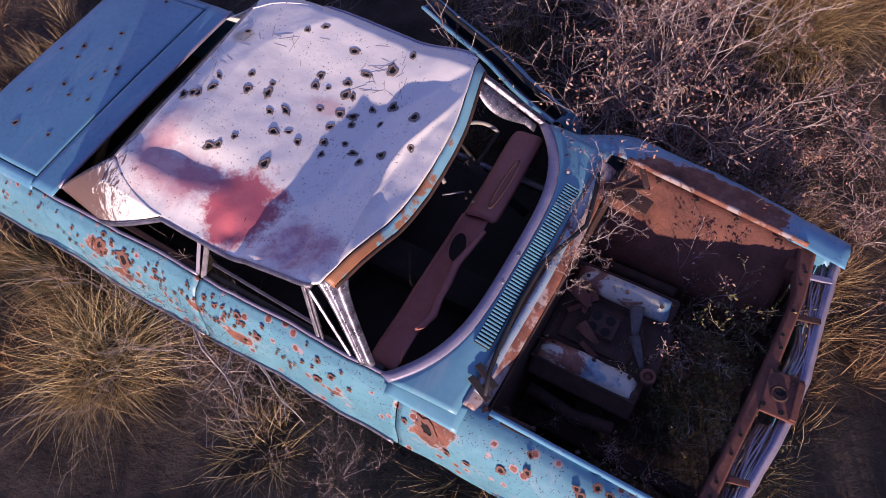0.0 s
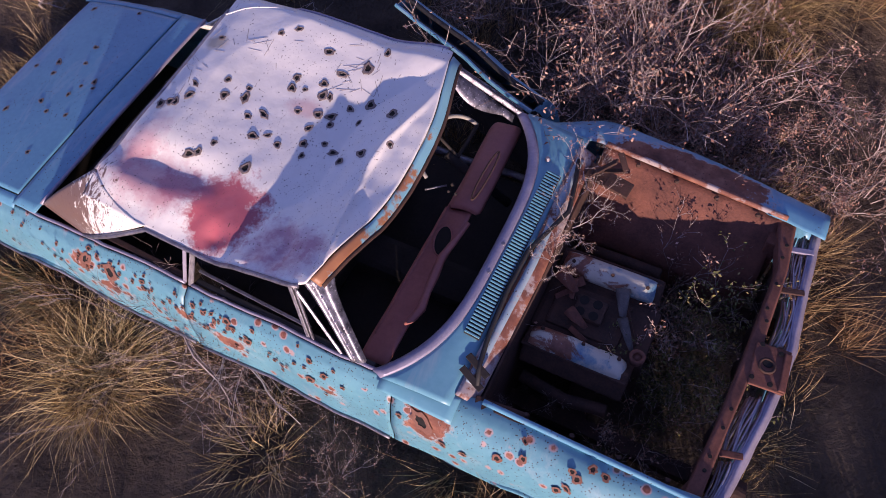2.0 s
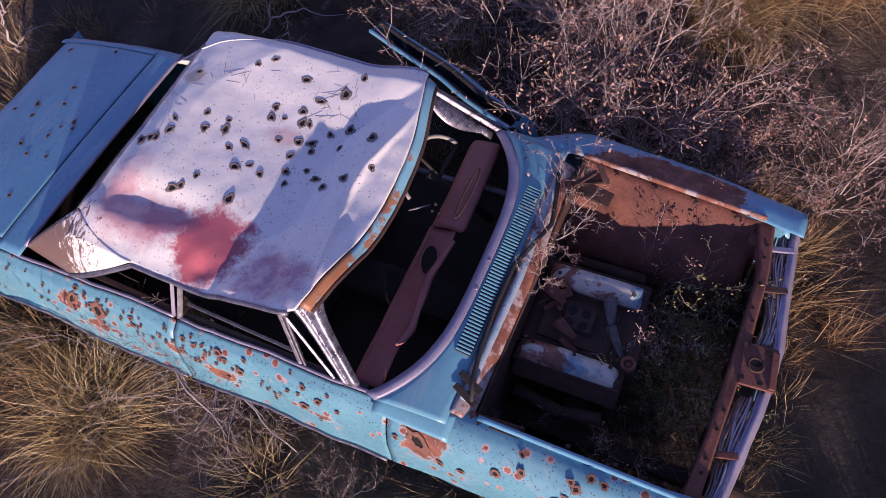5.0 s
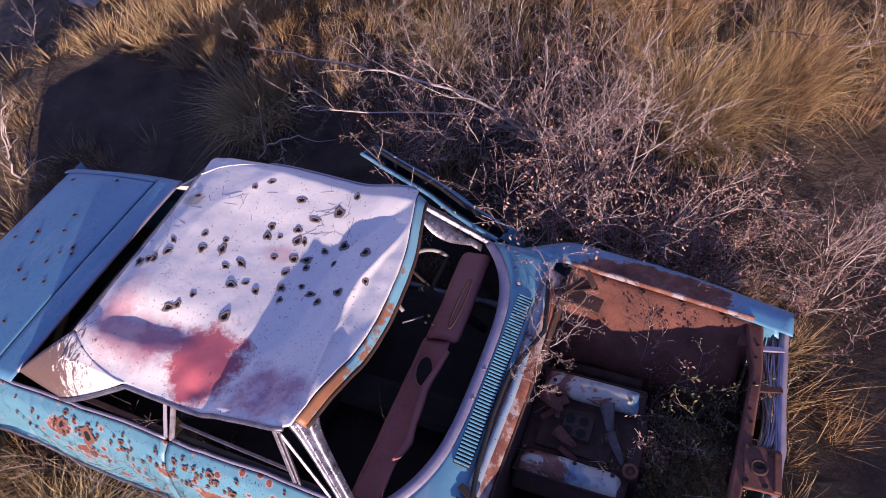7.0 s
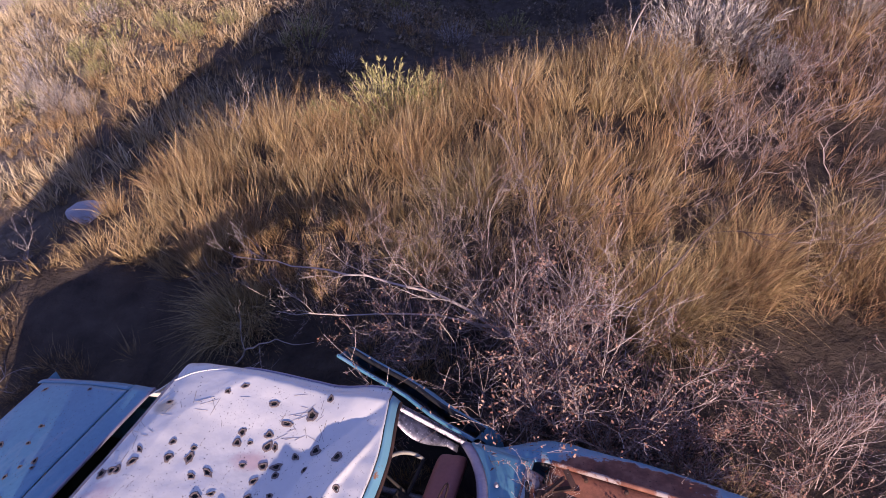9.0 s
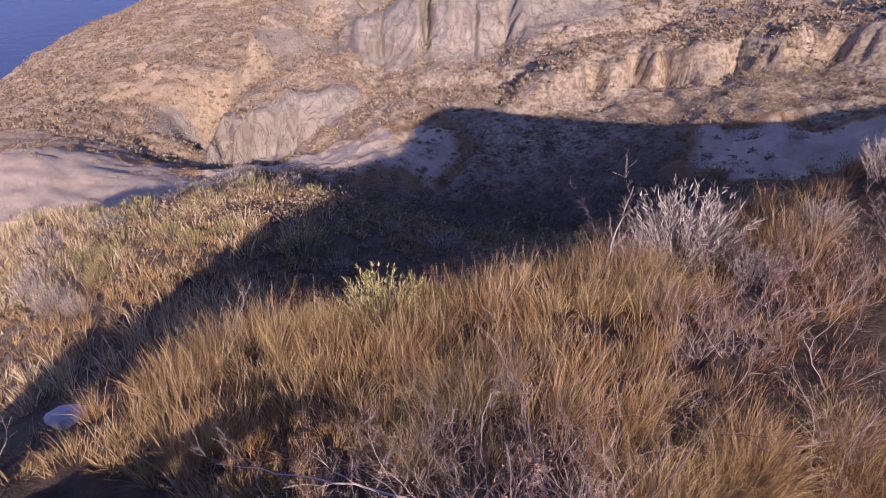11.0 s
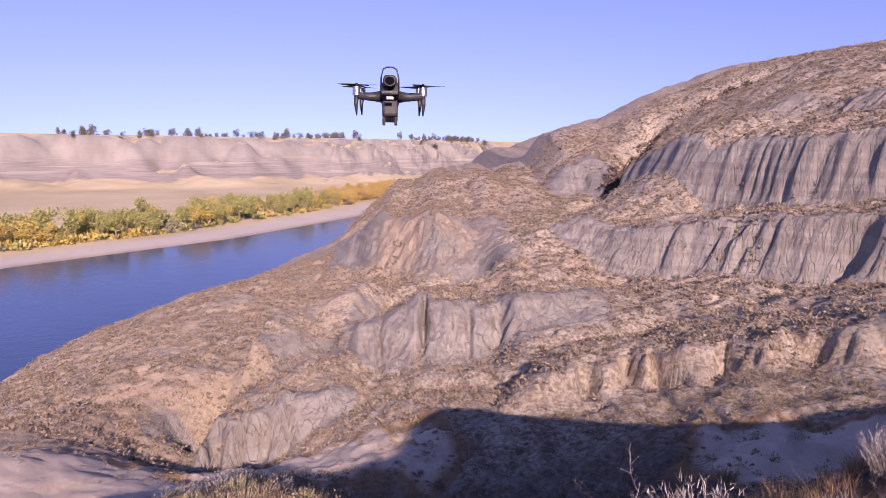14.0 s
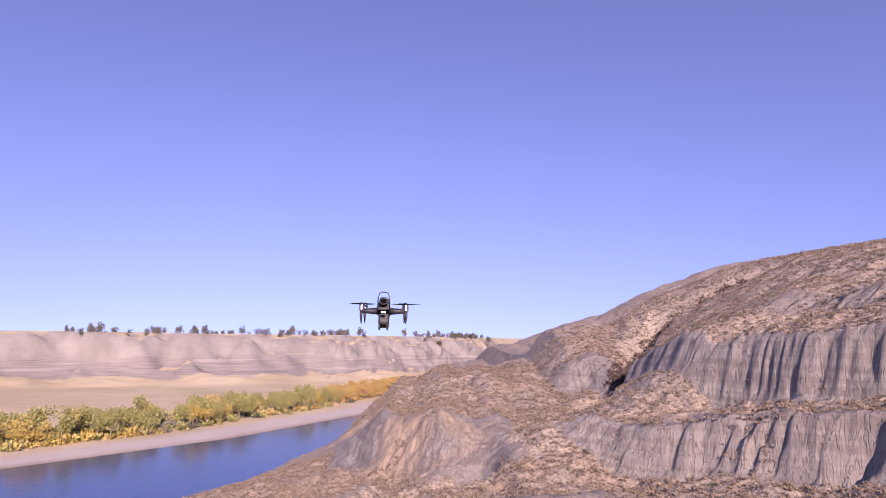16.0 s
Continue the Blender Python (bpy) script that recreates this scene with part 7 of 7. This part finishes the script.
YELLOW = dry_colour("yellow_autumn_leaves", (0.0, (0.34, 0.26, 0.07)), (0.5, (0.56, 0.43, 0.12)), (1.0, (0.68, 0.55, 0.20)))
GREENISH = dry_colour("green_autumn_leaves", (0.0, (0.19, 0.20, 0.07)), (0.5, (0.34, 0.34, 0.12)), (1.0, (0.52, 0.47, 0.19)))
ORANGE = dry_colour("orange_autumn_leaves", (0.0, (0.40, 0.25, 0.08)), (0.5, (0.56, 0.38, 0.13)), (1.0, (0.60, 0.46, 0.22)))
DARK = dry_colour("dark_rim_leaves", (0.0, (0.11, 0.11, 0.09)), (1.0, (0.24, 0.22, 0.16)))
types = [far_tree(1, 9, YELLOW), far_tree(2, 10, GREENISH), far_tree(3, 9, GREENISH), far_tree(4, 8, YELLOW), far_tree(5, 9, ORANGE), far_tree(6, 7, ORANGE)]
rim_types = [far_tree(7, 7, DARK, 420, 0.85, 1.35), far_tree(8, 5, DARK, 360, 0.85, 1.35)]
for o in rim_types:
    o.name = "rim_tree"
    tagged(o, "dark tree standing on the plateau rim", "tree", "trees on the rim")
rnd = random.Random(21)
seen_types = set()


def plant(kind, x, y, s, sunk=0.2):
    z = ground_z(x, y)
    m = Matrix.Translation((x, y, z - sunk)) @ Matrix.Rotation(rnd.uniform(0, 6.28), 4, "Z")
    ob = copy_thing(kind, m) if kind in seen_types else kind
    seen_types.add(kind)
    ob.matrix_basis = m
    ob.scale = (s * rnd.uniform(0.9, 1.25), s * rnd.uniform(0.9, 1.25), s * rnd.uniform(0.8, 1.15))


for i in range(285):
    t = (i + rnd.random()) / 285
    y = 170 + 420 * t**1.25
    back = rnd.uniform(14, 46) if t < 0.7 else rnd.uniform(10, 40)
    x = float(far_shore(y)) - back - 17
    if t < 0.30:
        kind = types[rnd.choice((0, 0, 3, 0, 1))]
    elif t < 0.70:
        kind = types[rnd.choice((1, 2, 2, 1, 3))]
    else:
        kind = types[rnd.choice((4, 5, 4, 5, 3))]
    plant(kind, x, y, rnd.uniform(0.75, 1.3))
for i in range(190):
    y = 430 + 560 * (i + rnd.random()) / 190
    if math.sin(y * 0.045) + math.sin(y * 0.021 + 1) < -0.35:
        continue
    plant(rim_types[rnd.random() < 0.5], float(far_cliff(y)) - rnd.uniform(62, 100), y, rnd.uniform(0.8, 1.6), 1.8)

# low growth between the trees
for k, (mat, y0, y1) in enumerate(((YELLOW, 170, 300), (GREENISH, 230, 420), (ORANGE, 360, 600), (DARK, 180, 600))):
    r_ = np.random.default_rng(50 + k)
    m_ = 420
    y = r_.uniform(y0, y1, m_)
    x = far_shore(y) - r_.uniform(30, 72, m_)
    z, _ = land(x, y)
    i_ = np.repeat(np.arange(m_), 30)
    sz = r_.uniform(1.2, 3.0, m_)
    u = r_.normal(size=(len(i_), 3))
    u[:, 2] = np.abs(u[:, 2])
    u /= np.linalg.norm(u, axis=1, keepdims=True)
    c = np.stack([x[i_], y[i_], z[i_]], 1) + u * (sz[i_] * r_.uniform(0.3, 1, len(i_)))[:, None]
    tagged(part("bank_thicket", blade_mesh("bank_thicket", c, u, sz[i_] * 0.5, sz[i_] * 0.4, np.full(len(i_), 0.2), r_), mat, None, "autumn thicket along the far river bank"), "", "thicket", "", "stuff")

# ---- the small camera aircraft in the air ahead ----
DRONE = tagged(new("camera_drone"), "dark grey racing camera drone hovering in clear sky", "drone")
DARKP = plain("dark_grey_plastic", (0.008, 0.009, 0.011), (0.017, 0.018, 0.021), 30, 0.45)
GREYP = plain("grey_plastic", (0.028, 0.030, 0.036), (0.055, 0.058, 0.066), 30, 0.4)
SILVER = plain("motor_metal", (0.35, 0.35, 0.38), (0.55, 0.55, 0.58), 40, 0.3, 0.9)
n = Nodes("lens_glass", 0.05)
LENS = n.done((0.004, 0.004, 0.006))


def d_part(name, bm_or_mesh, mat, parent=DRONE, label=""):
    return part(name, bm_or_mesh, mat, parent, label)


bm = bmesh.new()
box(bm, (0.056, 0.115, 0.050), pose(0, 0.01, 0.0, -18, 0, 0), 0.016)
box(bm, (0.044, 0.08, 0.026), pose(0, 0.02, 0.032, -18, 0, 0), 0.010)
d_part("hull", bm, DARKP)
bm = bmesh.new()
box(bm, (0.047, 0.09, 0.060), pose(0, 0.02, -0.043, -12, 0, 0), 0.008)
battery = d_part("battery", bm, DARKP)
for sx in (-1, 1):
    bm = bmesh.new()
    box(bm, (0.009, 0.02, 0.026), pose(sx * 0.018, -0.02, -0.078), 0.003)
    d_part("battery_foot", bm, DARKP, battery)
bm = bmesh.new()
box(bm, (0.036, 0.034, 0.034), pose(0, -0.05, 0.038), 0.009)
gimbal = d_part("gimbal_camera", bm, DARKP)
v, f = tube([(0.016 * math.cos(a), -0.069, 0.037 + 0.0135 * math.sin(a)) for a in steps(0, 2 * math.pi, 25)], 0.0032, 6, False)
d_part("lens_ring", mesh_of("lens_ring", v, f, True), GREYP, gimbal)
bm = bmesh.new()
bmesh.ops.create_cone(bm, cap_ends=True, segments=22, radius1=0.0135, radius2=0.0125, depth=0.006, matrix=pose(0, -0.0675, 0.037, 90, 0, 0))
d_part("lens", bm, LENS, gimbal)
v, f = tube([(-0.027, -0.03, 0.012), (-0.026, -0.035, 0.05), (-0.020, -0.03, 0.074), (-0.010, -0.028, 0.080), (0.010, -0.028, 0.080), (0.020, -0.03, 0.074), (0.026, -0.035, 0.05), (0.027, -0.03, 0.012)], 0.0026, 6)
d_part("roll_guard", mesh_of("roll_guard", v, f, True), GREYP)
bm = bmesh.new()
box(bm, (0.050, 0.016, 0.012), pose(0, -0.052, 0.004), 0.004)
d_part("nose_bar", bm, GREYP)
bm = bmesh.new()
box(bm, (0.022, 0.008, 0.010), pose(0, -0.058, -0.012), 0.002)
d_part("sensor_window", bm, SILVER)
for sx in (-1, 1):
    for yy, zz, k in ((-0.02, 0.0, 1.0), (0.12, 0.006, 0.92)):
        x1 = 0.100 * k
        v, f = tube([(sx * 0.026, yy * 0.3, -0.004), (sx * 0.055, yy * 0.7, -0.006 + zz), (sx * x1, yy, -0.004 + zz)], [0.017, 0.013, 0.010], 10)
        arm = d_part("arm", mesh_of("arm", v, f, True), GREYP)
        bm = bmesh.new()
        bmesh.ops.create_cone(bm, cap_ends=True, segments=18, radius1=0.0125, radius2=0.0115, depth=0.026, matrix=pose(sx * x1, yy, 0.010 + zz))
        d_part("motor", bm, SILVER, arm)
        v, f = tube([(sx * x1, yy, zz - 0.004), (sx * (x1 + 0.002), yy, zz - 0.03), (sx * x1, yy, zz - 0.062)], [0.008, 0.006, 0.0022], 8)
        d_part("landing_leg", mesh_of("landing_leg", v, f, True), GREYP, arm)
        for q in range(3):
            a0 = q * 2.094 + 0.2 * sx + yy * 9

            def blade(u, w_, a0=a0, sx=sx, x1=x1, yy=yy, zz=zz):
                r = lerp(0.004, 0.066, u)
                c_ = 0.0085 * math.sin(math.pi * min(1, 0.15 + u * 0.85)) + 0.002
                px, py = r, (w_ - 0.5) * 2 * c_
                return Vector((sx * x1 + px * math.cos(a0) - py * math.sin(a0), yy + px * math.sin(a0) + py * math.cos(a0), zz + 0.027 + (w_ - 0.5) * 0.006 * (1 - u)))

            v, f = sheet(blade, steps(0, 1, 10), steps(0, 1, 4))
            thick(d_part("propeller_blade", mesh_of("propeller_blade", v, f, True), DARKP, arm), 0.0012, 0)
        bm = bmesh.new()
        bmesh.ops.create_cone(bm, cap_ends=True, segments=12, radius1=0.006, radius2=0.003, depth=0.008, matrix=pose(sx * x1, yy, zz + 0.030))
        d_part("propeller_hub", bm, DARKP, arm)
DRONE.matrix_basis = pose(-0.113, 1.44, 5.477, 0, 0, 3) @ Matrix.Scale(0.93, 4)
